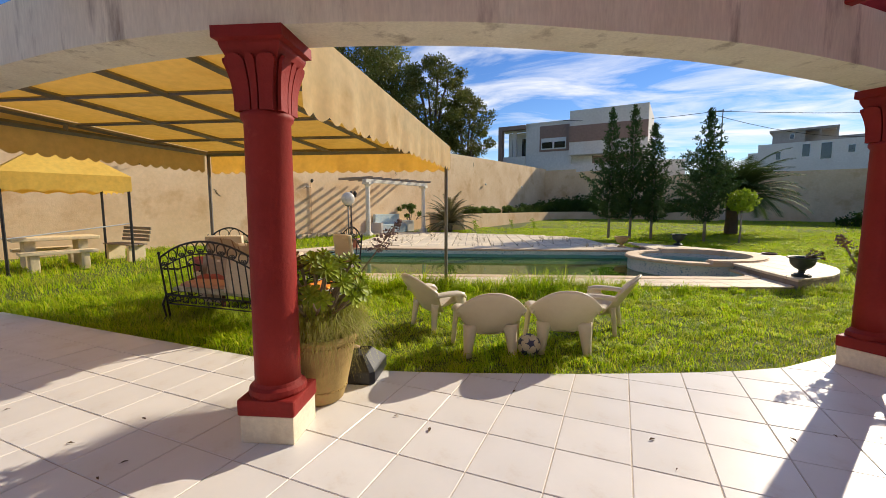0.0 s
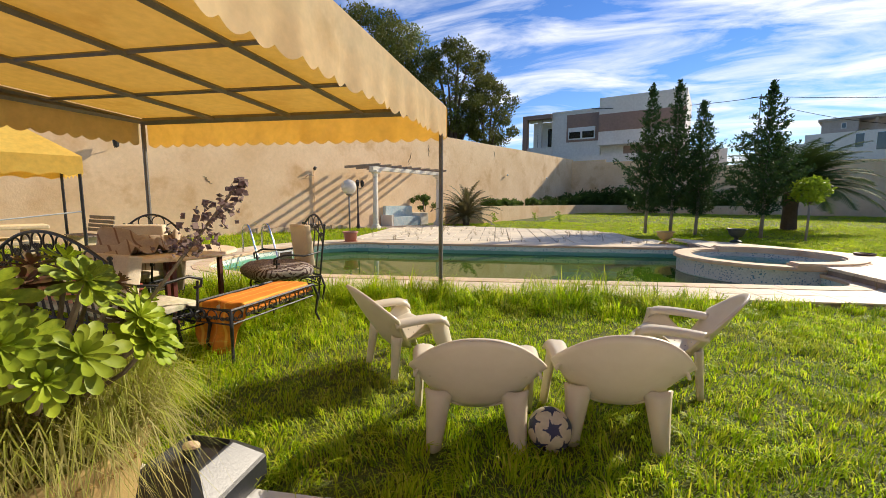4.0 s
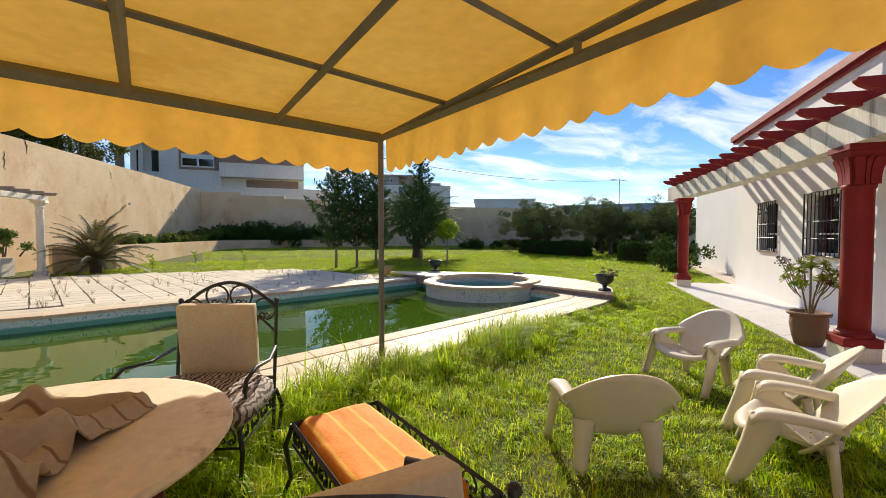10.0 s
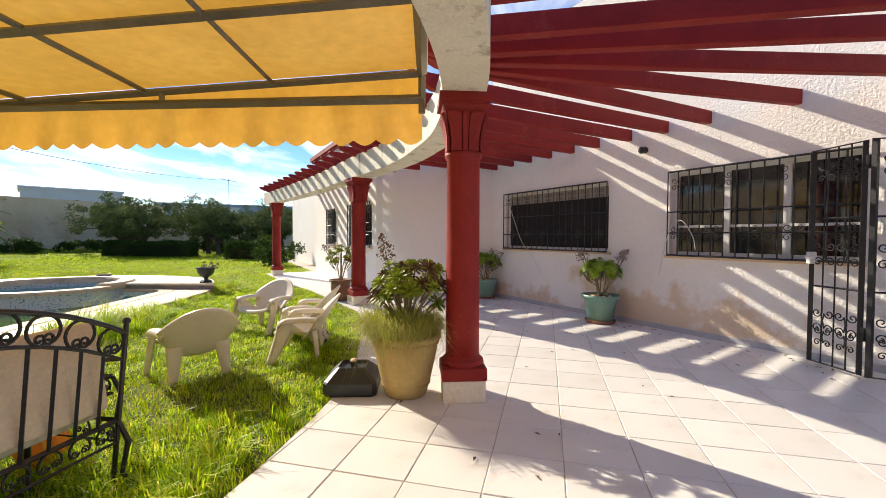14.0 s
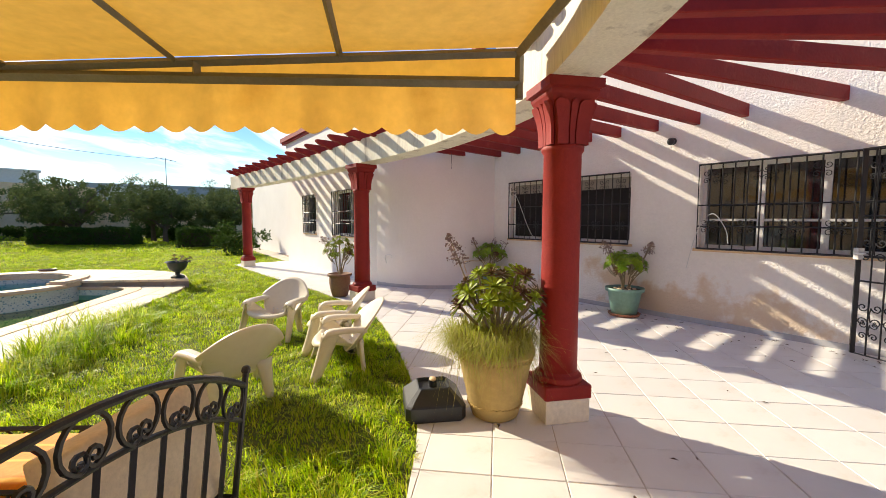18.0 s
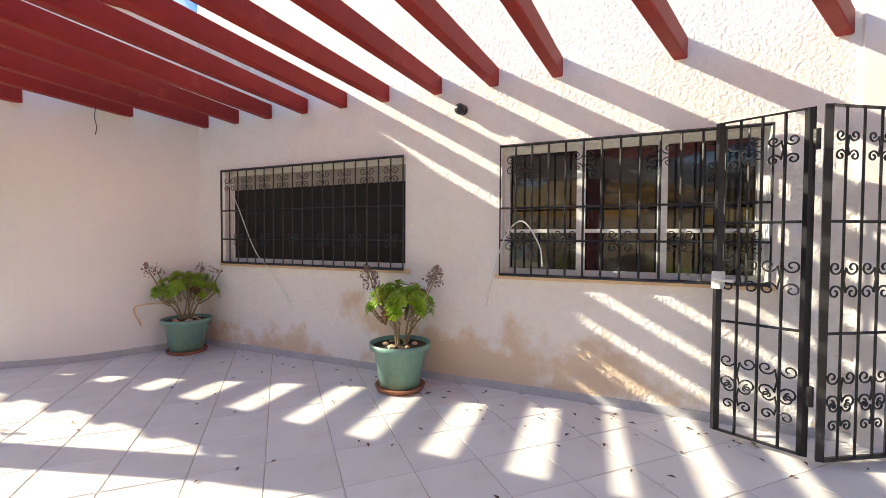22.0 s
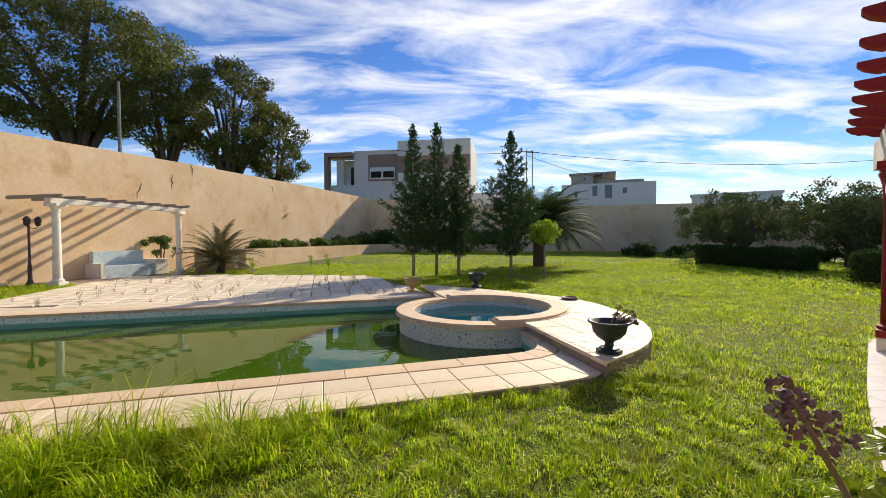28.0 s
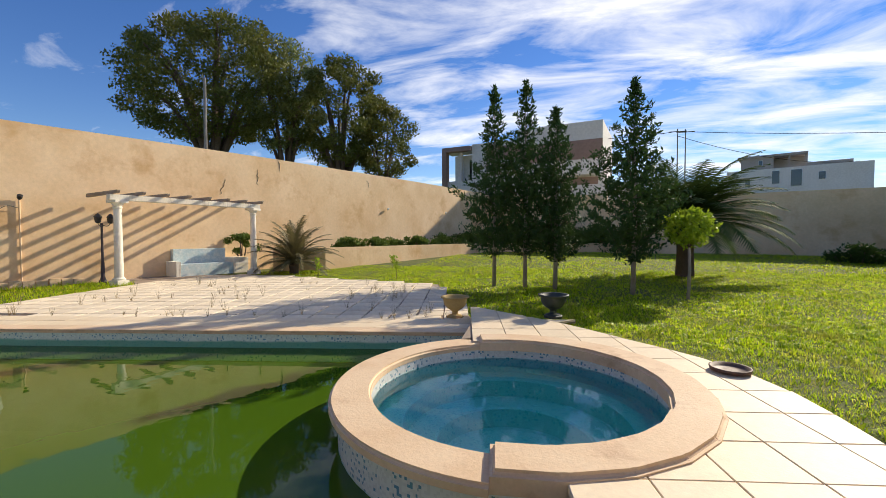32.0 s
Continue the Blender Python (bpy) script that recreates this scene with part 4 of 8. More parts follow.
build_window("window_3", HM2 @ pose(0.26, 0, 1.02), 1.76, 1.11, 13, 2, "rail", (0.30, 0.6), ((0.9, 0.05, 4),), "window behind a dark iron grille in the side wall")
build_window("window_4", HM2 @ pose(3.34, 0, 1.02), 0.98, 1.1, 8, 1, "rail", (0.30, 0.6), ((0.9, 0.05, 3),), "narrow window behind a dark iron grille")


def build_door():
    d = tagged(thing("door_1", HM @ pose(6.2, 0, 0), "open doorway with a cream frame leading into a dark room", ""), kind="structure")
    for lo, hi in (((1.04, -0.25, 0), (1.14, 0.015, 2.14)), ((0, -0.25, 0), (0.1, 0.015, 2.14)), ((0.1, -0.25, 2.06), (1.04, 0.015, 2.14))):
        part_box("door_frame", lo, hi, FRAMEWHITE, d)
    part_box("threshold", (0.0, -0.28, -0.01), (1.14, 0.03, 0.02), COPING, d)
    # smooth surround between window and door
    part_box("surround", (1.16, 0.0, 0.0), (1.46, 0.03, 5.1), WHITE, d)
    part_box("surround", (-1.2, 0.0, 2.16), (1.16, 0.03, 5.1), WHITE, d)


build_door()


def build_gate():
    g = thing("security_gate", pose(0, 0, 0), "black wrought-iron folding security gate standing open", "gate")
    def leaf(a, b):
        d = (b - a)
        w = d.length
        d.normalize()
        m = Matrix(((d.x, -d.y, 0, a.x), (d.y, d.x, 0, a.y), (0, 0, 1, 0), (0, 0, 0, 1)))
        lf = new("gate_leaf", None)
        lf.parent = g
        lf.matrix_local = m
        def pt(name, pts, r, closed=False, n=4):
            part_tube(name, pts, r, IRON, lf, closed, n)
        bm = bmesh.new()
        tube(bm, [(0, 0, 0.04), (w, 0, 0.04), (w, 0, 2.15), (0, 0, 2.15)], 0.028, 4, True)
        part("leaf_frame", bm, IRON, lf)
        for i in range(1, 4):
            pt("bar", [(w * i / 4, 0, 0.04), (w * i / 4, 0, 2.15)], 0.009)
        for z in (0.8, 1.47):
            pt("cross_bar", [(0, 0, z), (w, 0, z)], 0.009)
        for z, size in ((1.92, 0.06), (1.12, 0.075), (0.46, 0.075), (0.3, 0.06)):
            for cx in (w * 0.27, w * 0.73):
                bm = bmesh.new()
                for sx in (-1, 1):
                    for v in (-1, 1):
                        tube(bm, [(cx, 0, z)] + scroll((cx + sx * size * 0.8, 0, z + v * size), size * 0.62, math.pi if sx > 0 else 0, sx * v), 0.006, 5)
                part("scroll", bm, IRON, lf)
        for z in (0.35, 1.9):
            bm = bmesh.new()
            tube(bm, [(w + 0.03, 0, z), (w + 0.03, 0, z + 0.12)], 0.02, 8)
            part("hinge", bm, IRON, lf)
        return lf
    leaf(Vector((-0.46, -1.48, 0)), Vector((-0.91, -1.60, 0)))
    leaf(Vector((-0.99, -1.62, 0)), Vector((-1.14, -2.09, 0)))
    bm = bmesh.new()
    box(bm, (-0.50, -1.50, 1.02), (-0.44, -1.44, 1.14), bevel=0.006)
    tube(bm, [(-0.47, -1.45, 1.08), (-0.50, -1.40, 1.085), (-0.60, -1.42, 1.085)], 0.011, 8)
    part("lock_handle", bm, FRAMEWHITE, g, "white metal lock handle")
    bm = bmesh.new()
    tube(bm, [(-1.16, -2.12, 0.0), (-1.16, -2.12, 2.2), (-1.9, -2.75, 2.2)], 0.03, 4)
    part("gate_frame", bm, IRON, g)


build_gate()


def build_bulkhead(m):
    w = thing("wall_light", m, "small dark wall light on the white house wall", "wall light")
    bm = bmesh.new()
    lathe(bm, [(0.045, 0), (0.05, 0.02), (0.04, 0.05), (0.02, 0.06)], 14, Matrix.Rotation(-math.pi / 2, 4, "X"))
    part("mount", bm, IRON, w)
    bm = bmesh.new()
    bmesh.ops.create_uvsphere(bm, u_segments=14, v_segments=8, radius=0.05, matrix=Matrix.Translation((0, 0.09, -0.01)))
    part("lamp", bm, BLACKPLASTIC, w, smooth=True)


build_bulkhead(HM @ pose(14 - 3.56, 0, 2.53))
# loose cables and pipes on the house walls
def cable(name, pts, r, material, label, cat="cable"):
    bm = bmesh.new()
    tube(bm, spline(pts, 6), r, 6)
    return tagged(part(name, bm, material, None, smooth=True), label, cat)


wp = lambda s, z, o=0.012: tuple(HM @ Vector((s, o, z)))
cable("cable", [wp(13.45, 2.1, 0.07), wp(13.2, 1.7, 0.1), wp(12.95, 1.2, 0.09), wp(12.75, 0.95, 0.03), wp(12.5, 0.62)], 0.005, FRAMEWHITE, "thin white cable hanging across the window grille")
cable("cable", [wp(10.2, 0.75), wp(10.1, 1.15, 0.05), wp(9.98, 1.42, 0.1), wp(9.85, 1.5, 0.1), wp(9.72, 1.3, 0.08), wp(9.7, 1.12, 0.04)], 0.006, FRAMEWHITE, "loop of white cable by the window")
cable("pipe", [(3.62, 2.56, 0.32), (3.55, 2.6, 0.55), (3.70, 2.32, 0.56), (3.74, 2.2, 0.56)], 0.009, COPING, "thin water pipe on the curved wall", "pipe")
cable("pipe", [(3.68, 4.25, 0.5), (3.66, 4.27, 0.66), (3.60, 4.13, 0.68), (3.60, 4.12, 0.62)], 0.009, FRAMEWHITE, "bent pipe end on the curved wall", "pipe")

cable("cable", [(3.30, 2.86, 2.74), (3.29, 2.87, 2.6), (3.31, 2.86, 2.5), (3.30, 2.87, 2.42)], 0.004, IRON, "short bent wire hanging from a rafter by the curved wall")
# pale blue-grey skirting along the house
bm = bmesh.new()
band(bm, CURVE[:26], 0.0, 0.012, 0.0, 0.07)
band(bm, [WALL_A - (WALL_A - WALL_0).normalized() * 6.7, WALL_A], 0.0, 0.012, 0.0, 0.07)
struct("baseboard", bm, mat("grey_skirting_tile", (0.50, 0.50, 0.52), (0.42, 0.43, 0.46), 0.4, 3, 20, 0.05, 30), "low blue-grey tile skirting along the house")


# ---- garden chairs ----
def build_chair(m):
    """A low moulded garden armchair that faces +y: scooped seat, wide fan back, flat arms, splayed front legs."""
    c = thing("garden_chair", m, "cream moulded plastic garden armchair on the lawn", "chair", "garden chairs in a circle")
    def seat_pt(u, v):
        e = abs(2 * u - 1)
        z = 0.215 + 0.10 * v + 0.07 * e ** 3 * (1 - 0.4 * v) - 0.05 * max(0, (v - 0.85) / 0.15) ** 2
        return ((u - 0.5) * (0.40 + 0.15 * v ** 0.7), -0.21 + 0.40 * v - 0.09 * e ** 2.5 * v, z)
    bm = bmesh.new()
    sheet(bm, seat_pt, 16, 14, 0.012)
    seat = part("seat", bm, PLASTIC, c, smooth=True)
    # Black discs on the seat stand for the shade in its drain holes.
    for r_ in range(4):
        for k in range(4):
            bm = bmesh.new()
            lathe(bm, [(0.005, 0), (0.005, 0.0016)], 8, Matrix.Translation(seat_pt(0.26 + 0.16 * k + 0.03 * (r_ % 2), 0.1 + 0.18 * r_)))
            part("drain_hole", bm, BLACKPLASTIC, seat)
    def back(u, v):
        e = abs(2 * u - 1)
        w = 0.18 + 0.15 * v ** 0.8
        h = v * (1 - 0.44 * e ** 2.2 * v ** 0.5)
        return ((2 * u - 1) * w, -0.20 - 0.29 * h ** 0.85 + 0.09 * e ** 2, 0.215 + 0.445 * h)
    bm = bmesh.new()
    sheet(bm, back, 24, 12, -0.016)
    rest = part("backrest", bm, PLASTIC, c, smooth=True)
    for r_ in range(2):
        for k in range(7):
            bm = bmesh.new()
            p = Vector(back(0.2 + 0.1 * k, 0.10 + 0.07 * r_))
            box(bm, (p.x - 0.005, p.y - 0.016, p.z - 0.005), (p.x + 0.005, p.y + 0.004, p.z + 0.005))
            part("slot", bm, FRAMEWHITE, rest)
    for s in (-1, 1):
        def arm(u, v):
            y = -0.30 + 0.385 * u
            z = 0.43 + 0.01 * math.sin(u * math.pi) - 0.035 * max(0, (u - 0.84) / 0.16) ** 2 - 0.034 * abs(2 * v - 1) ** 5
            return (s * (0.268 + 0.018 * u + (v - 0.5) * (0.06 + 0.055 * u)), y, z)
        bm = bmesh.new()
        sheet(bm, arm, 12, 10, 0.014 * s)
        part("arm", bm, PLASTIC, c, smooth=True)
        # broad web between the arm's front and the seat
        def web(u, v):
            lo, hi = (-0.16 + 0.27 * u), (-0.01 + 0.09 * u)
            t = v ** 0.85
            return (s * (0.225 + 0.05 * t + 0.02 * u * (1 - t)), hi * t + lo * (1 - t), 0.285 + 0.13 * t + 0.02 * u * (1 - t))
        bm = bmesh.new()
        sheet(bm, web, 6, 8, 0.012 * s)
        part("side_web", bm, PLASTIC, c, smooth=True)
        def fleg(u, v):
            w = 0.15 - 0.085 * u
            return (s * (0.282 + 0.025 * u + 0.034 * math.cos((v - 0.5) * 3)), 0.02 + 0.15 * u ** 1.2 + (v - 0.5) * w, 0.424 * (1 - u))
        bm = bmesh.new()
        sheet(bm, fleg, 10, 8, -0.014 * s)
        part("leg", bm, PLASTIC, c, smooth=True)
        def rleg(u, v):
            w = 0.15 - 0.075 * u ** 0.7
            return (s * (0.185 + 0.03 * u) + (v - 0.5) * w, -0.235 - 0.03 * u - 0.035 * math.cos((v - 0.5) * 3), 0.31 * (1 - u))
        bm = bmesh.new()
        sheet(bm, rleg, 8, 8, 0.016)
        part("leg", bm, PLASTIC, c, smooth=True)
    return c


CHAIR_SIZE = Matrix.Scale(1.01, 4)
chair = build_chair(pose(-1.07, 3.87, -0.02, 0, 0, 20) @ CHAIR_SIZE)
copy_thing(chair, pose(-1.77, 4.52, -0.02, 0, 0, -35) @ CHAIR_SIZE)
copy_thing(chair, pose(-0.38, 4.18, -0.02, 0, 0, 12) @ CHAIR_SIZE)
copy_thing(chair, pose(-0.06, 4.96, -0.02, 0, 0, 80) @ CHAIR_SIZE)


def build_ball():
    b = thing("football", pose(-0.64, 3.78, 0.085), "worn cream football with dark blue star patches on the grass", "ball")
    bm = bmesh.new()
    bmesh.ops.create_icosphere(bm, subdivisions=4, radius=0.11)
    part("ball", bm, mat("ball_leather", (0.66, 0.58, 0.42), (0.58, 0.50, 0.36), 0.5, 8, 40, 0.1, 60), b, smooth=True)
    dark = mat("ball_patch", (0.03, 0.04, 0.09), (0.05, 0.05, 0.1), 0.5, 8, 40, 0.1, 60)
    t = bmesh.new()
    bmesh.ops.create_icosphere(t, subdivisions=1, radius=1)
    dirs = [v.co.normalized() for v in t.verts if len(v.link_edges) == 5]
    t.free()
    for d in dirs:
        bm = bmesh.new()
        q = d.to_track_quat("Z", "Y").to_matrix().to_4x4()
        ring = []
        for k in range(10):
            a = math.tau * k / 10
            r = 0.055 if k % 2 else 0.026
            p = Vector((r * math.cos(a), r * math.sin(a), 0))
            p.z = math.sqrt(0.1112 ** 2 - r * r)
            ring.append(bm.verts.new(q @ p))
        cen = bm.verts.new(q @ Vector((0, 0, 0.1122)))
        mid = []
        for k in range(10):
            a, r = math.tau * k / 10, 0.026 if k % 2 else 0.015
            mid.append(bm.verts.new(q @ Vector((r * math.cos(a), r * math.sin(a), math.sqrt(0.1122 ** 2 - r * r)))))
        for k in range(10):
            j = (k + 1) % 10
            bm.faces.new((cen, mid[k], mid[j]))
            bm.faces.new((mid[k], ring[k], ring[j], mid[j]))
        part("patch", bm, dark, b)


build_ball()


# ---- wrought-iron seats under the canopy ----
CUSHION = mat("cream_cushion", (0.70, 0.60, 0.44), (0.64, 0.53, 0.38), 0.85, 4, 60, 0.3, 90)
REDCLOTH = mat("brick_red_cushion", (0.38, 0.09, 0.06), (0.32, 0.07, 0.05), 0.85, 5, 60, 0.3, 90)
PEACH = mat("peach_cushion", (0.66, 0.36, 0.22), (0.60, 0.31, 0.18), 0.85, 5, 60, 0.3, 90)
FLORAL = mat("floral_cloth", (0.62, 0.56, 0.44), (0.34, 0.36, 0.20), 0.85, 9, 40, 0.3, 90)


def stripe_mat(name, base, line, axis, freq, lo, width=0.0, distort=0.0, thr=0.5):
    m = mat(name, base, tuple(v * 0.88 for v in base), 0.8, 3, 50, 0.35, 25)
    n, l = m.node_tree.nodes, m.node_tree.links
    b = n["Principled BSDF"]
    src = b.inputs["Base Color"].links[0].from_socket
    tc, wv = n.new("ShaderNodeTexCoord"), n.new("ShaderNodeTexWave")
    wv.wave_type, wv.bands_direction = "BANDS", axis
    wv.inputs["Scale"].default_value, wv.inputs["Distortion"].default_value = freq, distort
    wv.inputs["Detail"].default_value, wv.inputs["Detail Scale"].default_value = 2, 1.2
    l.new(tc.outputs["Object"], wv.inputs["Vector"])
    mr = n.new("ShaderNodeMapRange")
    mr.inputs["From Min"].default_value, mr.inputs["From Max"].default_value = thr, thr + 0.06
    l.new(wv.outputs["Fac"], mr.inputs[0])
    mx = n.new("ShaderNodeMixRGB"); mx.inputs[2].default_value = (*line, 1)
    l.new(mr.outputs[0], mx.inputs[0]); l.new(src, mx.inputs[1]); l.new(mx.outputs[0], b.inputs["Base Color"])
    return m


ZEBRA = stripe_mat("zebra_cloth", (0.42, 0.36, 0.32), (0.07, 0.04, 0.04), "X", 11.0, 0, distort=9.0, thr=0.5)
ORANGE = stripe_mat("orange_towel", (0.82, 0.27, 0.02), (0.88, 0.47, 0.06), "X", 2.6, 0, distort=0.25, thr=0.93)
LINEN = stripe_mat("brown_striped_blanket", (0.46, 0.37, 0.27), (0.22, 0.13, 0.08), "Y", 3.4, 0, distort=0.35, thr=0.93)


def pillow(bm, c, size, m):
    """A soft, plump cushion: a box pulled round."""
    t = bmesh.new()
    bmesh.ops.create_cube(t, size=1)
    bmesh.ops.subdivide_edges(t, edges=t.edges[:], cuts=5, use_grid_fill=True)
    vs = {}
    for v in t.verts:
        x, y, z = v.co * 2
        zz = z * (1 - 0.55 * max(abs(x), abs(y)) ** 4)
        p = Vector((x * (1 - 0.06 * y * y) * size[0] / 2, y * (1 - 0.06 * x * x) * size[1] / 2, zz * size[2] / 2))
        p += Vector((0, 0, 0.008 * noise.noise(p * 9)))
        vs[v] = bm.verts.new(m @ (p + Vector(c)))
    for f in t.faces:
        bm.faces.new([vs[v] for v in f.verts])
    t.free()


def iron_back(c, w, h0, h1, y, bars, seat_z=0.40, lean=0.10, gap=0.14):
    """An arched iron back: two posts, an arch with scrolls under it, a lower arch and upright bars."""
    Y = lambda z: y - lean * (z - seat_z)
    for s in (-1, 1):
        part_tube("post", [(s * w / 2, Y(0), 0.0), (s * w / 2, Y(seat_z), seat_z), (s * w / 2, Y(h0 + 0.05), h0 + 0.05)], 0.012, IRON, c)
        bm = bmesh.new()
        bmesh.ops.create_uvsphere(bm, u_segments=8, v_segments=6, radius=0.018, matrix=Matrix.Translation((s * w / 2, Y(h0 + 0.06), h0 + 0.06)))
        part("finial", bm, IRON, c)
    arch = lambda x, base: base + (h1 - h0) * (1 - (2 * x / w) ** 2)
    top = [(x, Y(arch(x, h0)), arch(x, h0)) for x in np.linspace(-w / 2, w / 2, 17)]
    low = [(x, Y(arch(x, h0 - gap)), arch(x, h0 - gap)) for x in np.linspace(-w / 2, w / 2, 17)]
    part_tube("top_rail", top, 0.012, IRON, c)
    part_tube("lower_rail", low, 0.009, IRON, c)
    part_tube("bottom_rail", [(-w / 2, Y(seat_z + 0.04), seat_z + 0.04), (w / 2, Y(seat_z + 0.04), seat_z + 0.04)], 0.012, IRON, c, n=4)
    for i in range(1, bars + 1):
        x = -w / 2 + w * i / (bars + 1)
        z = arch(x, h0 - gap)
        part_tube("bar", [(x, Y(seat_z + 0.04), seat_z + 0.04), (x, Y(z), z)], 0.010, IRON, c, n=4)
    k = max(4, round(w / 0.15))
    g = 0.46 * gap
    for i in range(k):
        x = -w / 2 + w * (i + 0.5) / k
        z = arch(x, h0 - gap / 2)
        bm = bmesh.new()
        ring = [(x + g * math.cos(a), Y(z), z + g * math.sin(a)) for a in np.linspace(math.pi * 1.42, -0.42 * math.pi, 17)]
        tube(bm, ring, 0.007, 5)
        for s in (-1, 1):
            tube(bm, scroll((x + s * 0.02, Y(z), z - g + 0.028), 0.026, -math.pi / 2, -s, 12), 0.0065, 5)
        part("scroll", bm, IRON, c)


def iron_seat(c, w, d, y0, z, legs_h=0.40):
    """Seat frame with a band of scrolls below it and curved legs; y0 is the back edge."""
    part_tube("seat_frame", [(-w / 2, y0, z), (w / 2, y0, z), (w / 2, y0 + d, z), (-w / 2, y0 + d, z)], 0.012, IRON, c, True, 4)
    part_tube("band_rail", [(-w / 2, y0, z - 0.11), (w / 2, y0, z - 0.11), (w / 2, y0 + d, z - 0.11), (-w / 2, y0 + d, z - 0.11)], 0.008, IRON, c, True, 4)
    for a, b, L in (((-w / 2, y0 + d), (w / 2, y0 + d), w), ((-w / 2, y0), (w / 2, y0), w), ((-w / 2, y0), (-w / 2, y0 + d), d), ((w / 2, y0), (w / 2, y0 + d), d)):
        k = max(3, int(L / 0.12))
        for i in range(k):
            f = (i + 0.5) / k
            x, y = a[0] + (b[0] - a[0]) * f, a[1] + (b[1] - a[1]) * f
            ux, uy = (b[0] - a[0]) / L, (b[1] - a[1]) / L
            pts = [(x + ux * 0.048 * math.cos(q), y + uy * 0.048 * math.cos(q), z - 0.055 + 0.048 * math.sin(q)) for q in np.linspace(-0.6, math.pi + 0.6, 10)]
            bm = bmesh.new()
            tube(bm, pts, 0.0055, 5)
            for s in (-1, 1):
                sp = scroll((0, 0, 0), 0.02, 0, s, 8)
                tube(bm, [(x + ux * (p[0] + s * 0.022), y + uy * (p[0] + s * 0.022), z - 0.07 + p[2]) for p in sp], 0.0045, 5)
            part("scroll", bm, IRON, c)
    for sx in (-1, 1):
        for yy, o in ((y0, -1), (y0 + d, 1)):
            x = sx * w / 2
            part_tube("leg", [(x, yy, z), (x + sx * 0.03, yy + o * 0.03, z - 0.12), (x + sx * 0.01, yy + o * 0.01, z - 0.28), (x + sx * 0.05, yy + o * 0.05, 0.0)], [0.012, 0.014, 0.011, 0.012], IRON, c)


def iron_arms(c, w, y0, d, z):
    for s in (-1, 1):
        x = s * w / 2
        part_tube("arm", [(x, y0, z + 0.05), (x + s * 0.03, y0 + d * 0.35, z + 0.02), (x + s * 0.04, y0 + d * 0.75, z + 0.05), (x + s * 0.03, y0 + d * 0.95, z + 0.01), (x + s * 0.02, y0 + d * 0.95, z - 0.05), (x + s * 0.02, y0 + d * 0.85, z - 0.05)], 0.012, IRON, c, smooth=True)
        part_tube("arm_post", [(x + s * 0.02, y0 + d * 0.9, z), (x, y0 + d * 0.9, z - 0.24)], 0.010, IRON, c)


SETTEE = pose(-4.21, 3.48, -0.02)


def build_settee():
    c = thing("garden_settee", SETTEE, "black wrought-iron settee with an arched scrolled back and loose cushions", "settee")
    iron_back(c, 1.50, 0.81, 1.03, -0.0, 13, seat_z=0.32, lean=0.12)
    iron_seat(c, 1.50, 0.58, 0.0, 0.36)
    iron_arms(c, 1.52, 0.0, 0.58, 0.62)
    return c


build_settee()


def loose_cushion(name, m, size, material, label, tilt=None):
    bm = bmesh.new()
    pillow(bm, (0, 0, 0), size, Matrix.Identity(4))
    ob = part(name, bm, material, None, smooth=True)
    ob.matrix_world = m
    tagged(ob, label, "cushion")


def flat_cushion(name, m, size, material, label):
    """A firm foam cushion with square edges and slightly bellied faces."""
    bm = bmesh.new()
    box(bm, [-v / 2 for v in size], [v / 2 for v in size], bevel=0.016)
    bmesh.ops.subdivide_edges(bm, edges=[e for e in bm.edges if e.calc_length() > 0.2], cuts=5, use_grid_fill=True)
    for v in bm.verts:
        v.co.z += math.copysign(0.010, v.co.z) * math.cos(v.co.x / size[0] * 3) * math.cos(v.co.y / size[1] * 3) + 0.004 * noise.noise(v.co * 8)
    ob = part(name, bm, material, None, smooth=True)
    ob.matrix_world = m
    tagged(ob, label, "cushion")


SB = SETTEE
loose_cushion("seat_cushion", SB @ pose(0, 0.31, 0.42), (1.48, 0.56, 0.09), FLORAL, "faded floral seat cushion on the settee")
flat_cushion("back_cushion", SB @ pose(0.43, 0.085, 0.645, 80), (0.56, 0.44, 0.10), CUSHION, "square cream back cushion leaning on the iron bars")
loose_cushion("throw_cushion", SB @ pose(-0.22, 0.20, 0.485, 4, 0, 2), (0.78, 0.28, 0.07), PEACH, "peach cushion lying flat on the settee")
loose_cushion("throw_cushion", SB @ pose(-0.28, 0.42, 0.505, 10, 0, -2), (0.84, 0.24, 0.11), REDCLOTH, "long brick-red cushion lying along the settee seat")


def build_armchair(m, label):
    c = thing("iron_armchair", m, label, "armchair", "iron armchairs round the table")
    iron_back(c, 0.64, 0.90, 1.08, 0.0, 4, lean=0.12, gap=0.16)
    iron_seat(c, 0.66, 0.58, 0.0, 0.36)
    iron_arms(c, 0.66, 0.0, 0.58, 0.60)
    return c


A1 = pose(-3.90, 5.88, -0.02, 0, 0, 153)
build_armchair(A1, "black wrought-iron armchair with zebra seat and cream back cushion")
bm = bmesh.new()
for v in bmesh.ops.create_uvsphere(bm, u_segments=36, v_segments=18, radius=1)["verts"]:
    p = v.co
    q = Vector([math.copysign(abs(c) ** e, c) for c, e in zip(p, (0.55, 0.6, 0.8))])
    v.co = Vector((q.x * 0.40, q.y * 0.37, q.z * 0.105 + 0.012 * noise.noise(q * 3)))
zc = part("seat_cushion", bm, ZEBRA, None, smooth=True)
zc.matrix_world = A1 @ pose(0, 0.40, 0.435)
tagged(zc, "plump zebra-print seat cushion on the iron armchair", "cushion")
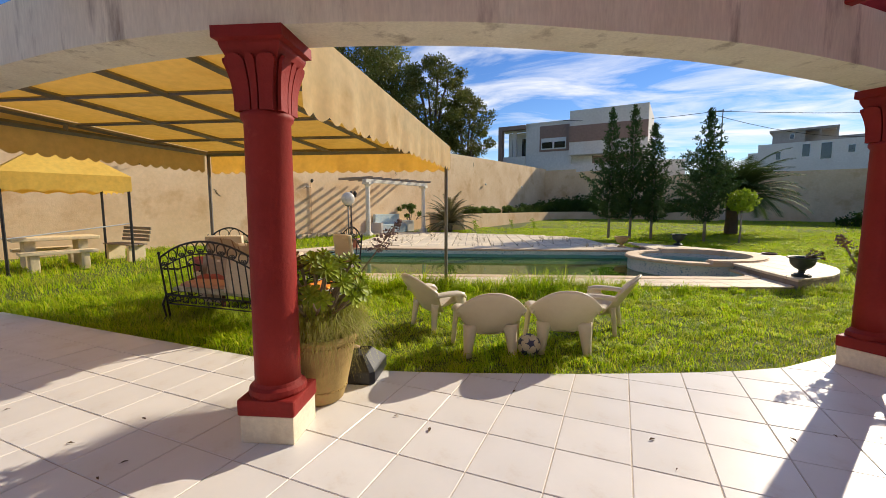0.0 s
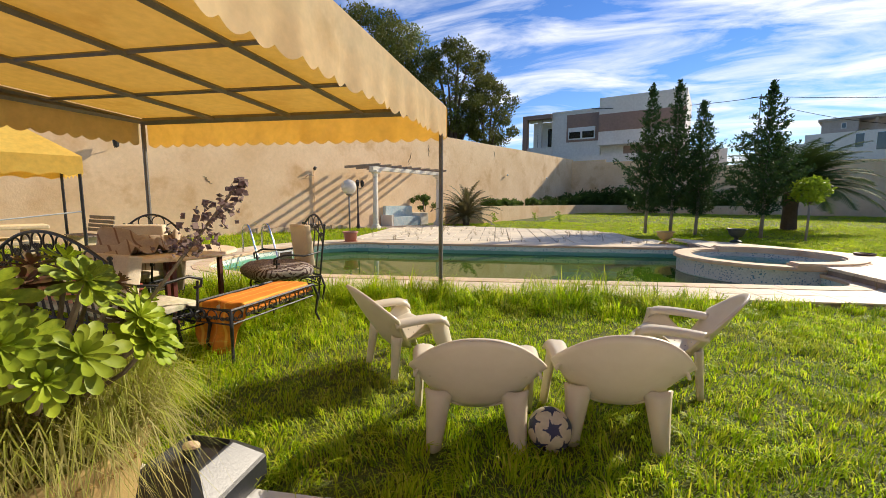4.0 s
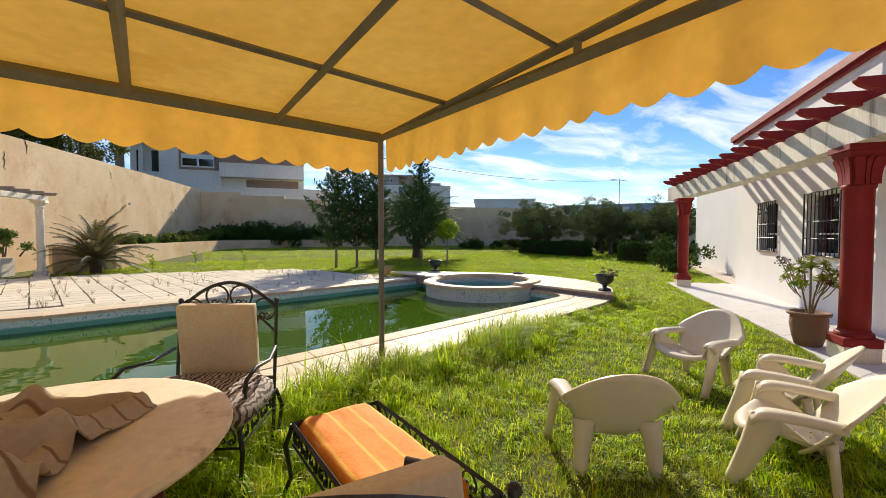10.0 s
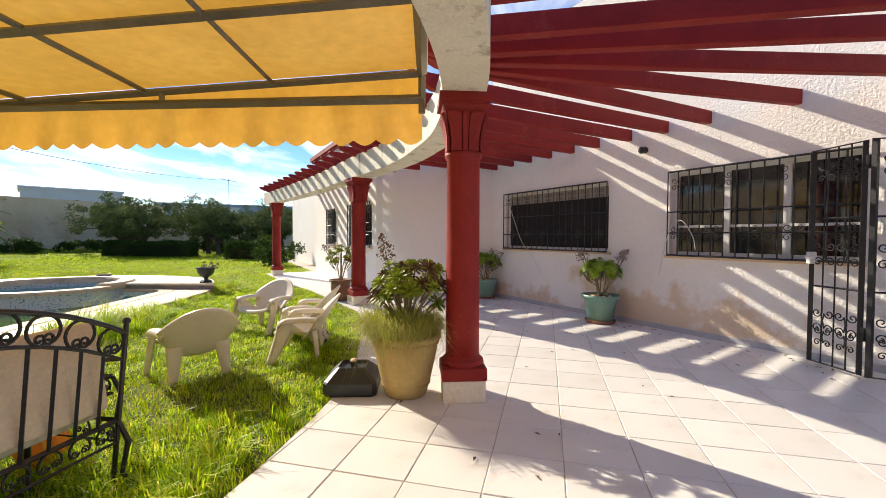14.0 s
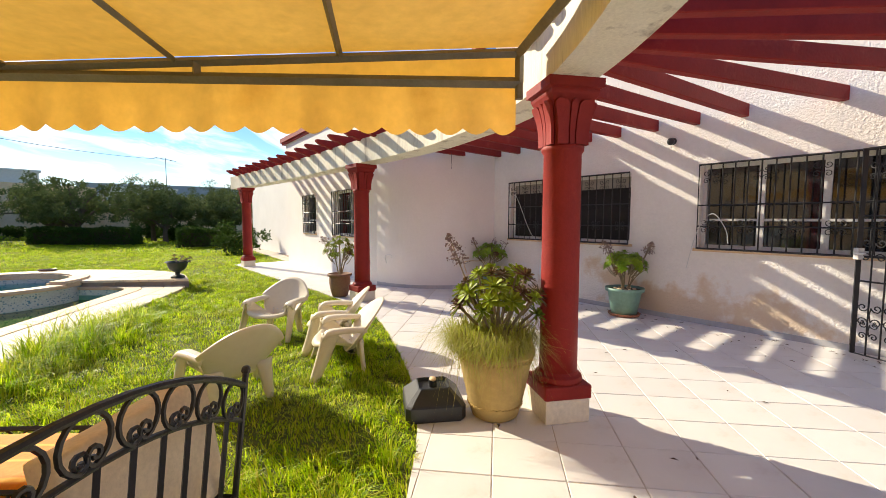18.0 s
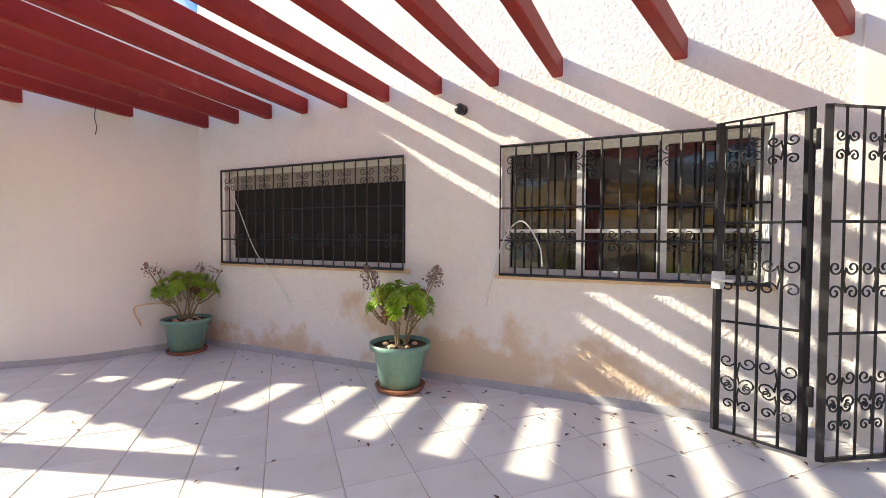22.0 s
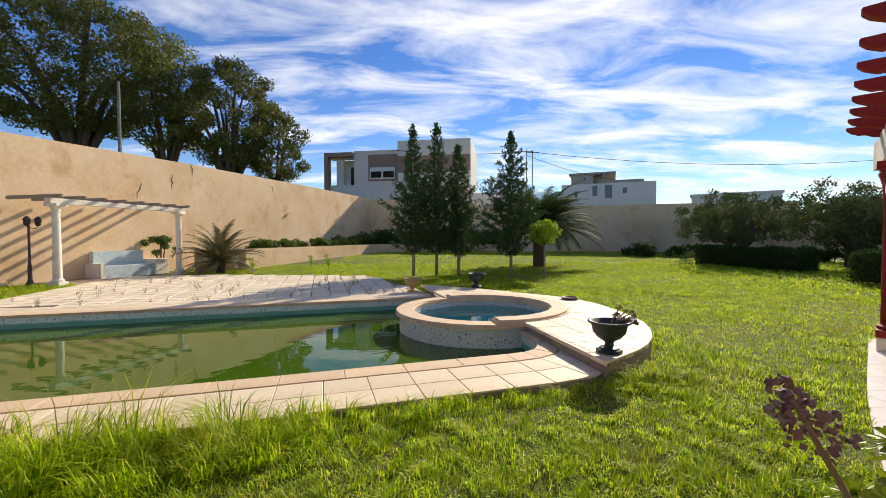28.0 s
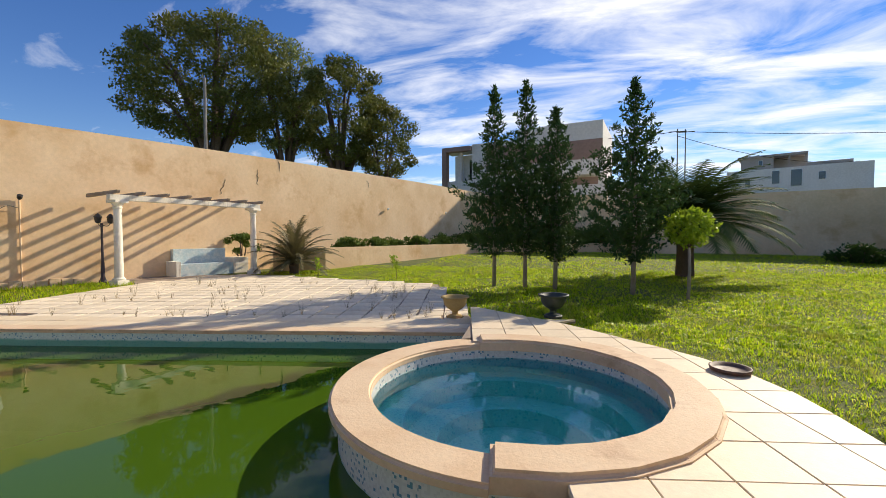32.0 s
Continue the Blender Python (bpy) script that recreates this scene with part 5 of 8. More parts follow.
flat_cushion("back_cushion", A1 @ pose(0.0, 0.085, 0.715, 84), (0.48, 0.50, 0.075), CUSHION, "flat cream back cushion of the armchair")
A2 = pose(-5.55, 5.0, -0.02, 0, 0, 205)
build_armchair(A2, "black wrought-iron armchair with cream cushions beyond the table")
flat_cushion("back_cushion", A2 @ pose(0, 0.10, 0.72, 82), (0.54, 0.50, 0.10), CUSHION, "cream back cushion on the far armchair")
loose_cushion("seat_cushion", A2 @ pose(0, 0.32, 0.43), (0.6, 0.55, 0.12), CUSHION, "cream seat cushion on the far armchair")
loose_cushion("throw_cushion", A2 @ pose(0.22, 0.28, 0.55, 50, 0, 30), (0.36, 0.30, 0.12), mat("pink_cushion", (0.52, 0.17, 0.17), (0.46, 0.13, 0.14), 0.85, 5, 60, 0.3, 90), "dusty pink cushion on the far armchair")


DAYBED = pose(-3.34, 4.48, -0.02, 0, 0, 5)


def build_daybed():
    c = thing("iron_daybed", DAYBED, "low black wrought-iron daybed with a scrolled rail on the grass", "daybed")
    iron_seat(c, 0.49, 1.06, -0.53, 0.42)
    for k in range(5):
        y = -0.42 + 0.21 * k
        part_tube("slat", [(-0.245, y, 0.31), (0.245, y, 0.31)], 0.008, IRON, c, n=4)


build_daybed()


def build_towel():
    bm = bmesh.new()
    box(bm, (-0.21, -0.34, 0.32), (0.21, 0.52, 0.415), bevel=0.03)
    ob = part("mattress", bm, CUSHION, None, smooth=True)
    ob.matrix_world = DAYBED
    tagged(ob, "thin cream mattress on the iron daybed", "mattress")
    bm = bmesh.new()
    def f(u, v):
        x = (u - 0.5) * 0.445
        s = v * 1.34
        e = abs(2 * u - 1) ** 10
        wob = 0.006 * noise.noise(Vector((x * 7, s * 5, 0))) + 0.004 * noise.noise(Vector((x * 22, s * 9, 3)))
        if s < 0.90:
            return (x, 0.535 - s, 0.43 + wob - 0.07 * e)
        k = s - 0.90
        x = x * (1 - 0.8 * k) - 0.16 * k + 0.02 * math.sin(k * 20)
        return (x, -0.368 - 0.10 * k - 0.035 * math.sin(x * 26 + k * 5) + 0.01 * math.sin(k * 30), 0.425 - 0.93 * k + wob - 0.05 * e * (1 - k / 0.44))
    sheet(bm, f, 26, 64, 0.006)
    ob = part("towel", bm, ORANGE, None, smooth=True)
    ob.matrix_world = DAYBED
    tagged(ob, "orange striped towel spread over the iron daybed, one end hanging down", "towel")


build_towel()


def build_table():
    t = thing("round_table", pose(-4.56, 4.55, -0.02), "round cream-topped table with red-brown wooden legs", "table")
    bm = bmesh.new()
    lathe(bm, [(0.58, 0.70), (0.62, 0.705), (0.63, 0.72), (0.625, 0.742), (0.60, 0.748)], 48)
    part("tabletop", bm, mat("cream_tabletop", (0.80, 0.69, 0.52), (0.74, 0.61, 0.44), 0.6, 3, 25, 0.1, 40, stain=(0.40, 0.28, 0.17), stain_s=4), t)
    wood = mat("red_brown_wood", (0.13, 0.028, 0.018), (0.09, 0.02, 0.014), 0.5, 6, 40, 0.15, 60)
    for k in range(4):
        a = math.pi / 4 + k * math.pi / 2 + 0.25
        bm = bmesh.new()
        x, y = 0.46 * math.cos(a), 0.46 * math.sin(a)
        box(bm, (x - 0.021, y - 0.021, 0), (x + 0.021, y + 0.021, 0.70), bevel=0.005)
        part("leg", bm, wood, t)
    # blanket thrown over the table; each fold is a ridge: place, way, bend, height, width
    FOLDS = ((-0.35, -0.35, 0.7, 0.5, 0.085, 0.06), (-0.1, -0.2, 0.25, -0.6, 0.075, 0.05), (-0.5, 0.05, 1.1, 0.4, 0.09, 0.07), (0.05, -0.5, 0.5, 0.3, 0.07, 0.05), (-0.25, 0.2, -0.3, 0.7, 0.06, 0.05), (0.2, -0.15, 1.4, -0.4, 0.05, 0.045), (-0.55, -0.4, 0.2, 0.2, 0.07, 0.05))
    bm = bmesh.new()
    def f(u, v):
        x = -0.95 + 1.22 * u + 0.10 * (v - 0.5) + 0.05 * math.sin(v * 7)
        y = -1.02 + (1.16 + 0.42 * (1 - u) ** 1.5 + 0.06 * math.sin(u * 9)) * v
        r = math.hypot(x, y)
        h = 0.758 + 0.006 * noise.noise(Vector((x * 14, y * 14, 5)))
        for fx, fy, turn, bend, amp, wide in FOLDS:
            p, q = x - fx, y - fy
            s_, c_ = math.sin(turn), math.cos(turn)
            run, side = p * c_ + q * s_, q * c_ - p * s_ - bend * (p * c_ + q * s_) ** 2
            side *= 1.0 if side > 0 else 1.9
            h += 1.35 * amp * math.exp(-(side / wide) ** 2) * (0.6 + 0.4 * math.cos(min(3.1, abs(run) * 3.2)))
        if r > 0.62:
            k = r - 0.62
            drop = min(0.55, k * 1.5)
            sc = (0.64 + k * 0.18 + 0.02 * math.sin(math.atan2(y, x) * 14)) / r
            x, y, h = x * sc, y * sc, h - drop
        return (x, y, h)
    sheet(bm, f, 70, 84, 0.006)
    ob = part("blanket", bm, LINEN, None, smooth=True)
    ob.matrix_world = pose(-4.56, 4.55, -0.02, 0, 0, -10)
    tagged(ob, "crumpled beige blanket with brown stripes thrown over the table", "blanket")


build_table()

# ---- pots, urns and their plants ----
rng = random.Random(7)
DRYFLOWER = mat("dried_flower_head", (0.29, 0.20, 0.17), (0.20, 0.14, 0.13), 0.9, 9, 40, 0, rand=0.1)


def leaf_shape():
    """One fleshy spoon-shaped leaf, 1 long, curling up from the origin along x."""
    V, F = [], []
    rows = ((0.04, 0.04, 0.0), (0.35, 0.085, 0.03), (0.66, 0.165, 0.08), (0.85, 0.175, 0.11), (0.97, 0.11, 0.13))
    for x, w, z in rows:
        V += [(x, -w, z + 0.03), (x, 0, z - 0.025), (x, w, z + 0.03)]
    V.append((1.03, 0, 0.17))
    for i in range(4):
        a = 3 * i
        F += [(a, a + 1, a + 4, a + 3), (a + 1, a + 2, a + 5, a + 4)]
    F += [(12, 13, 15), (13, 14, 15)]
    return V, F


LEAF_V, LEAF_F = leaf_shape()
LEAF_ME = {}


def leaf_mats(c, axis, r, n):
    q = axis.to_track_quat("Z", "Y").to_matrix().to_4x4()
    out = []
    for k in range(n):
        f = k / n
        L = r * (1.0 - 0.58 * f) * rng.uniform(0.88, 1.08)
        out.append(Matrix.Translation(c) @ q @ Matrix.Rotation(k * 2.4, 4, "Z") @ Matrix.Rotation(-(-0.32 + 1.25 * f * f + 0.25 * f), 4, "Y") @ Matrix.Diagonal((L, L, L, 1)))
    return out


def rosette(bm, c, axis, r, n=16):
    """An aeonium rosette: fleshy spoon-shaped leaves round an axis."""
    for m in leaf_mats(Vector(c), axis, r, n):
        vs = [bm.verts.new(m @ Vector(v)) for v in LEAF_V]
        for f in LEAF_F:
            bm.faces.new([vs[i] for i in f])


def rosette_of_leaves(parent, c, axis, r, material, n=26):
    """A rosette near the walk: a bud with each leaf a piece of its own."""
    bm = bmesh.new()
    bmesh.ops.create_icosphere(bm, subdivisions=1, radius=r * 0.13, matrix=Matrix.Translation(Vector(c) + axis * r * 0.08))
    bud = part("rosette", bm, material, parent)
    if material.name not in LEAF_ME:
        me = bpy.data.meshes.new("leaf")
        me.from_pydata(LEAF_V, [], LEAF_F)
        me.polygons.foreach_set("use_smooth", [True] * len(me.polygons))
        me.materials.append(material)
        LEAF_ME[material.name] = me
    for m in leaf_mats(Vector(c), axis, r, n):
        ob = new("leaf", LEAF_ME[material.name])
        ob.parent = bud
        ob.matrix_local = m


def aeonium(parent, base_z, height, spread, heads, size, material=SUCC, spikes=0, lean=(0, 0), single=16, dark=0.12, low=1.22, stems=4, thick=0.15):
    """Branching grey stems, each ending in a rosette; some dried flower spikes."""
    for k in range(heads):
        a = k * 2.4 + rng.uniform(-0.3, 0.3)
        phi = math.acos(1 - low * (k + 0.5) / heads)
        rr = spread * math.sin(phi)
        h = height * (0.62 + 0.38 * math.cos(phi)) * rng.uniform(0.88, 1.06)
        tip = Vector((rr * math.cos(a) + lean[0], rr * math.sin(a) + lean[1], base_z + h))
        mid = Vector((tip.x * 0.5 + rng.uniform(-.03, .03), tip.y * 0.5, base_z + h * 0.56))
        if k % stems == 0:
            part_tube("stem", spline([(0.03 * math.cos(a), 0.03 * math.sin(a), base_z - 0.02), tuple(mid), tuple(tip)], 4), [size * (thick - 0.010 * i) for i in range(9)], STEM, parent, n=6)
        else:
            part_tube("stem", [tuple(mid), tuple((mid + tip) / 2 + Vector((0, 0, -0.02))), tuple(tip)], [size * 0.075, size * 0.07, size * 0.06], STEM, parent, n=6)
        ax = Vector((tip.x * 1.1, tip.y * 1.1, 0.5 * height)).normalized()
        mt, sz = material if rng.random() > dark else SUCC_DARK, size * rng.uniform(0.72, 1.15)
        if k < single:
            rosette_of_leaves(parent, tip, ax, sz, mt)
        else:
            bm = bmesh.new()
            rosette(bm, tip, ax, sz, 26)
            tagged(part("rosette", bm, mt, parent, smooth=True), kind="stuff")
    for k in range(spikes):
        a = rng.uniform(0, math.tau)
        p0 = Vector((spread * 0.8 * math.cos(a), spread * 0.8 * math.sin(a), base_z + height * 0.6))
        flower_spike(parent, p0, p0 + Vector((0.15 * math.cos(a), 0.15 * math.sin(a), 0.30)), 0.07, 64)


def flower_spike(parent, p0, p1, r, n=90):
    part_tube("flower_stalk", [tuple(p0), tuple((p0 + p1) / 2), tuple(p1)], [0.007, 0.006, 0.004], STEM, parent, n=5)
    bm = bmesh.new()
    for _ in range(n):
        t = rng.uniform(0.62, 1.06)
        a = rng.uniform(0, math.tau)
        q = p0.lerp(p1, t) + Vector((math.cos(a), math.sin(a), rng.uniform(-0.3, 0.4))) * r * min(1, (1.12 - t) * 3.2) * rng.uniform(0.3, 1.1)
        s = rng.uniform(0.005, 0.011)
        ax = Vector((rng.uniform(-1, 1), rng.uniform(-1, 1), rng.uniform(-1, 1))).normalized()
        u = ax.orthogonal() * s
        v = ax.cross(u)
        vs = [bm.verts.new(q + w) for w in (u, v, -u, -v)]
        bm.faces.new(vs)
        e = bm.verts.new(q + ax * s)
        bm.faces.new((vs[0], vs[1], e)); bm.faces.new((vs[2], vs[3], e))
    tagged(part("flower_head", bm, DRYFLOWER, parent), kind="stuff")


def tuft(bm, c, n, h, spread, r0=0.05, drop=0.0):
    """Thin arching blades from one spot."""
    for _ in range(n):
        a = rng.uniform(0, math.tau)
        o = Vector((math.cos(a), math.sin(a), 0))
        b0 = Vector(c) + o * rng.uniform(0, r0)
        L = h * rng.uniform(0.5, 1.15)
        out = spread * rng.uniform(0.2, 1.1)
        s = Vector((-o.y, o.x, 0)) * rng.uniform(0.001, 0.0022)
        sway = Vector((-o.y, o.x, 0)) * L * rng.uniform(-0.85, 0.85)
        p1 = b0 + o * out * 0.35 + sway * 0.3 + Vector((0, 0, L * rng.uniform(0.5, 0.85)))
        p2 = b0 + o * out + sway + Vector((0, 0, L * (0.9 - drop * rng.uniform(0.1, 1.7))))
        v = [bm.verts.new(x) for x in (b0 - s, b0 + s, p1 + s, p1 - s, p2)]
        bm.faces.new(v[:4])
        bm.faces.new((v[3], v[2], v[4]))


def build_big_pot():
    p = thing("terracotta_planter", pose(-1.98, 2.36, 0), "large weathered terracotta planter overflowing with succulents and dry grass", "planter")
    bm = bmesh.new()
    lathe(bm, [(0.15, 0.0), (0.17, 0.015), (0.20, 0.12), (0.235, 0.28), (0.262, 0.42), (0.268, 0.455), (0.285, 0.462), (0.287, 0.50), (0.262, 0.503), (0.255, 0.46), (0.20, 0.45)], 40)
    pot = part("pot", bm, TERRA, p, smooth=True)
    for z, r in ((0.10, 0.196), (0.43, 0.268)):
        bm = bmesh.new()
        for k in range(56):
            a = math.tau * k / 56
            bmesh.ops.create_cube(bm, size=1, matrix=Matrix.Translation((r * math.cos(a), r * math.sin(a), z + 0.006 * (k % 2))) @ Matrix.Rotation(a, 4, "Z") @ Matrix.Diagonal((0.012, 0.014, 0.012, 1)))
        part("rope_band", bm, TERRA, pot)
    bm = bmesh.new()
    lathe(bm, [(0.20, 0.44), (0.255, 0.465), (0.1, 0.48)], 24)
    part("soil", bm, SOIL_AND_SHADE, p)
    aeonium(p, 0.47, 0.60, 0.31, 34, 0.108, SUCC, 0, (0.07, -0.04), single=16, dark=0.18)
    bm = bmesh.new()
    for k in range(44):
        a = k * 2.4
        tuft(bm, (0.23 * math.cos(a) - 0.01, 0.23 * math.sin(a) + 0.02, 0.48), 38, 0.22, 0.27, 0.08, 1.5)
    part("dry_grass", bm, BLADE_DRY, p)
    bm = bmesh.new()
    for k in range(34):
        a = k * 2.4 + 1
        tuft(bm, (0.19 * math.cos(a) - 0.03, 0.19 * math.sin(a) + 0.05, 0.47), 36, 0.30, 0.36, 0.12, 0.7)
    part("green_grass", bm, mat("yellow_grass_blade", (0.36, 0.42, 0.05), (0.48, 0.46, 0.08), 0.6, 3, 9, 0, trans=0.45), p)
    flower_spike(p, Vector((0.12, 0.12, 0.72)), Vector((0.47, 0.35, 1.27)), 0.085, 190)
    return p


build_big_pot()


def build_green_pot(x, y, rz, heads, spikes, label, spread=0.225, size=1.0):
    p = thing("green_flowerpot", pose(x, y, 0, 0, 0, rz) @ Matrix.Scale(size, 4), label, "flowerpot", "green pots by the house")
    bm = bmesh.new()
    lathe(bm, [(0.13, 0.03), (0.15, 0.035), (0.195, 0.30), (0.20, 0.305), (0.225, 0.308), (0.23, 0.35), (0.215, 0.352), (0.205, 0.32), (0.15, 0.31)], 36)
    part("pot", bm, GREENPOT, p, smooth=True)
    bm = bmesh.new()
    lathe(bm, [(0.15, 0.0), (0.175, 0.008), (0.19, 0.035), (0.18, 0.037), (0.15, 0.03)], 32)
    part("saucer", bm, mat("terracotta_saucer", (0.36, 0.15, 0.08), (0.30, 0.12, 0.07), 0.7, 5, 30, 0.2, 50), p, "terracotta saucer")
    bm = bmesh.new()
    lathe(bm, [(0.13, 0.30), (0.207, 0.322), (0.06, 0.335)], 24)
    part("soil", bm, SOIL_AND_SHADE, p)
    for k in range(7):
        bm = bmesh.new()
        a = k * 1.1
        bmesh.ops.create_icosphere(bm, subdivisions=1, radius=0.018 + 0.008 * (k % 3), matrix=Matrix.Translation((0.11 * math.cos(a), 0.11 * math.sin(a), 0.335)) @ Matrix.Diagonal((1.2, 1, 0.6, 1)))
        part("pebble", bm, COPING, p)
    aeonium(p, 0.33, 0.42 + 0.4 * (spread - 0.16), spread, heads, 0.074, SUCC_POT, spikes, single=7, dark=0.04, low=1.04, stems=7, thick=0.125)


build_green_pot(1.30, 0.21, 0, 50, 4, "green plastic pot with a branching rosette succulent on the terrace", size=1.2)
build_green_pot(3.47, 2.09, 70, 48, 5, "green plastic pot with a darker succulent in the wall corner", 0.275, 1.15)


def build_urn_pot():
    p = thing("terracotta_urn_pot", pose(2.56, 4.91, 0), "brown terracotta pot with bare-stemmed succulent beside the column", "flowerpot")
    bm = bmesh.new()
    lathe(bm, [(0.12, 0.0), (0.14, 0.01), (0.17, 0.12), (0.195, 0.26), (0.19, 0.34), (0.185, 0.37), (0.22, 0.385), (0.222, 0.42), (0.20, 0.425), (0.18, 0.39), (0.10, 0.38)], 32)
    part("pot", bm, mat("brown_terracotta", (0.30, 0.17, 0.10), (0.24, 0.13, 0.08), 0.75, 5, 30, 0.3, 40), p, smooth=True)
    aeonium(p, 0.38, 0.70, 0.26, 24, 0.092, SUCC, 4)


build_urn_pot()


def build_parasol_base():
    b = thing("parasol_base", pose(-1.95, 2.82, 0, 0, 0, 12) @ Matrix.Scale(0.91, 4), "black plastic parasol base filled as a weight, beside the planter", "parasol base")
    bm = bmesh.new()
    rings = []
    for hx, z in ((0.225, 0.0), (0.235, 0.02), (0.235, 0.115), (0.225, 0.13), (0.13, 0.225), (0.12, 0.23), (0.115, 0.20)):
        ring = []
        for k in range(4):
            sx, sy = ((1, 1), (-1, 1), (-1, -1), (1, -1))[k]
            cut = hx * 0.16
            pts = ((hx, hx - cut), (hx - cut, hx)) if k in (0, 2) else ((hx - cut, hx), (hx, hx - cut))
            for x, y in pts:
                ring.append(bm.verts.new((sx * x, sy * y, z)))
        rings.append(ring)
    for a, c in zip(rings, rings[1:]):
        for j in range(8):
            bm.faces.new((a[j], a[(j + 1) % 8], c[(j + 1) % 8], c[j]))
    bm.faces.new(list(reversed(rings[0]))); bm.faces.new(rings[-1])
    bmesh.ops.recalc_face_normals(bm, faces=bm.faces[:])
    body = part("body", bm, BLACKPLASTIC, b)
    bm = bmesh.new()
    for k in range(7):
        box(bm, (-0.10 + k * 0.03, -0.2375, 0.06), (-0.082 + k * 0.03, -0.2355, 0.085))
    part("raised_lettering", bm, IRON, body)
    bm = bmesh.new()
    lathe(bm, [(0.035, 0.2), (0.035, 0.255), (0.028, 0.257), (0.026, 0.21)], 16)
    part("socket", bm, BLACKPLASTIC, b)
    bm = bmesh.new()
    bmesh.ops.create_icosphere(bm, subdivisions=2, radius=0.03, matrix=Matrix.Translation((0, 0, 0.26)) @ Matrix.Diagonal((1.4, 1, 0.6, 1)))
    part("stone", bm, COPING, b, "small pale stone lying on the base")


build_parasol_base()


def build_urn(x, y, z, s, material, label, dead=True):
    u = thing("garden_urn", pose(x, y, z, 0, 0, 20), label, "urn", "urns on the pool deck")
    bm = bmesh.new()
    lathe(bm, [(0.135 * s, 0.0), (0.138 * s, 0.03 * s), (0.125 * s, 0.04 * s)], 8)
    lathe(bm, [(0.115 * s, 0.035 * s), (0.10 * s, 0.055 * s), (0.05 * s, 0.07 * s), (0.045 * s, 0.10 * s), (0.06 * s, 0.125 * s)], 24)
    part("foot", bm, material, u)
    bm = bmesh.new()
    lathe(bm, [(0.05 * s, 0.12 * s), (0.12 * s, 0.16 * s), (0.17 * s, 0.22 * s), (0.185 * s, 0.29 * s), (0.19 * s, 0.315 * s), (0.225 * s, 0.325 * s), (0.225 * s, 0.345 * s), (0.185 * s, 0.34 * s), (0.16 * s, 0.27 * s)], 32)
    part("bowl", bm, material, u, smooth=True)
    bm = bmesh.new()
    lathe(bm, [(0.10 * s, 0.27 * s), (0.17 * s, 0.285 * s), (0.03 * s, 0.30 * s)], 20)
    part("soil", bm, SOIL_AND_SHADE, u)
    if dead:
        for k in range(13):
            a = -0.4 + rng.uniform(-1.0, 1.0)
            L = rng.uniform(0.14, 0.34)
            tip = (L * math.cos(a), L * math.sin(a), 0.30 + rng.uniform(0.02, 0.16))
            part_tube("stem", [(0.04 * math.cos(a), 0.04 * math.sin(a), 0.28), (tip[0] * 0.5, tip[1] * 0.5, 0.30 + 0.06), tip], [0.010, 0.009, 0.007], STEM, u, n=5)
            bm = bmesh.new()
            rosette(bm, Vector(tip), Vector((tip[0], tip[1], 0.25)).normalized(), 0.055, 14)
            tagged(part("rosette", bm, SUCC_DARK, u), kind="stuff")


DARKURN = mat("dark_green_urn", (0.022, 0.034, 0.030), (0.032, 0.045, 0.038), 0.5, 6, 30, 0.2, 40)
build_urn(3.43, 8.66, 0.186, 1.0, DARKURN, "dark green footed urn with a withered succulent on the raised deck")
build_urn(2.66, 14.75, 0.17, 1.05, DARKURN, "dark green footed urn on the far edge of the deck", False)
build_urn(1.02, 15.0, 0.02, 1.1, TERRA, "pale stone urn beside the paved sun terrace", False)
bm = bmesh.new()
lathe(bm, [(0.12, 0), (0.16, 0.01), (0.17, 0.045), (0.155, 0.047), (0.14, 0.02), (0.05, 0.02)], 28, Matrix.Translation((4.30, 12.5, 0.185)))
tagged(part("plant_saucer", bm, mat("brown_saucer", (0.12, 0.06, 0.04), (0.09, 0.05, 0.035), 0.6, 6, 30, 0.2, 50), None, smooth=True), "empty brown plant saucer on the raised deck", "saucer")


def build_pink_pot():
    p = thing("pink_flowerpot", pose(-7.42, 11.85, 0.04), "faded pink plastic flowerpot with a few shoots by the pool", "flowerpot")
    bm = bmesh.new()
    lathe(bm, [(0.14, 0.02), (0.16, 0.025), (0.20, 0.26), (0.225, 0.265), (0.228, 0.31), (0.21, 0.312), (0.2, 0.28), (0.12, 0.27)], 28)
    part("pot", bm, mat("pink_plastic", (0.50, 0.22, 0.16), (0.44, 0.18, 0.13), 0.5, 6, 30, 0.1, 50), p, smooth=True)
    bm = bmesh.new()
    lathe(bm, [(0.17, 0), (0.2, 0.01), (0.21, 0.03), (0.16, 0.03)], 24)
    part("saucer", bm, mat("pink_saucer", (0.42, 0.16, 0.11), None, 0.6, 6, 30, 0.1, 50), p)
    bm = bmesh.new()
    tuft(bm, (0, 0, 0.27), 26, 0.22, 0.14, 0.1, 0.3)
    part("shoots", bm, BLADE, p)


build_pink_pot()


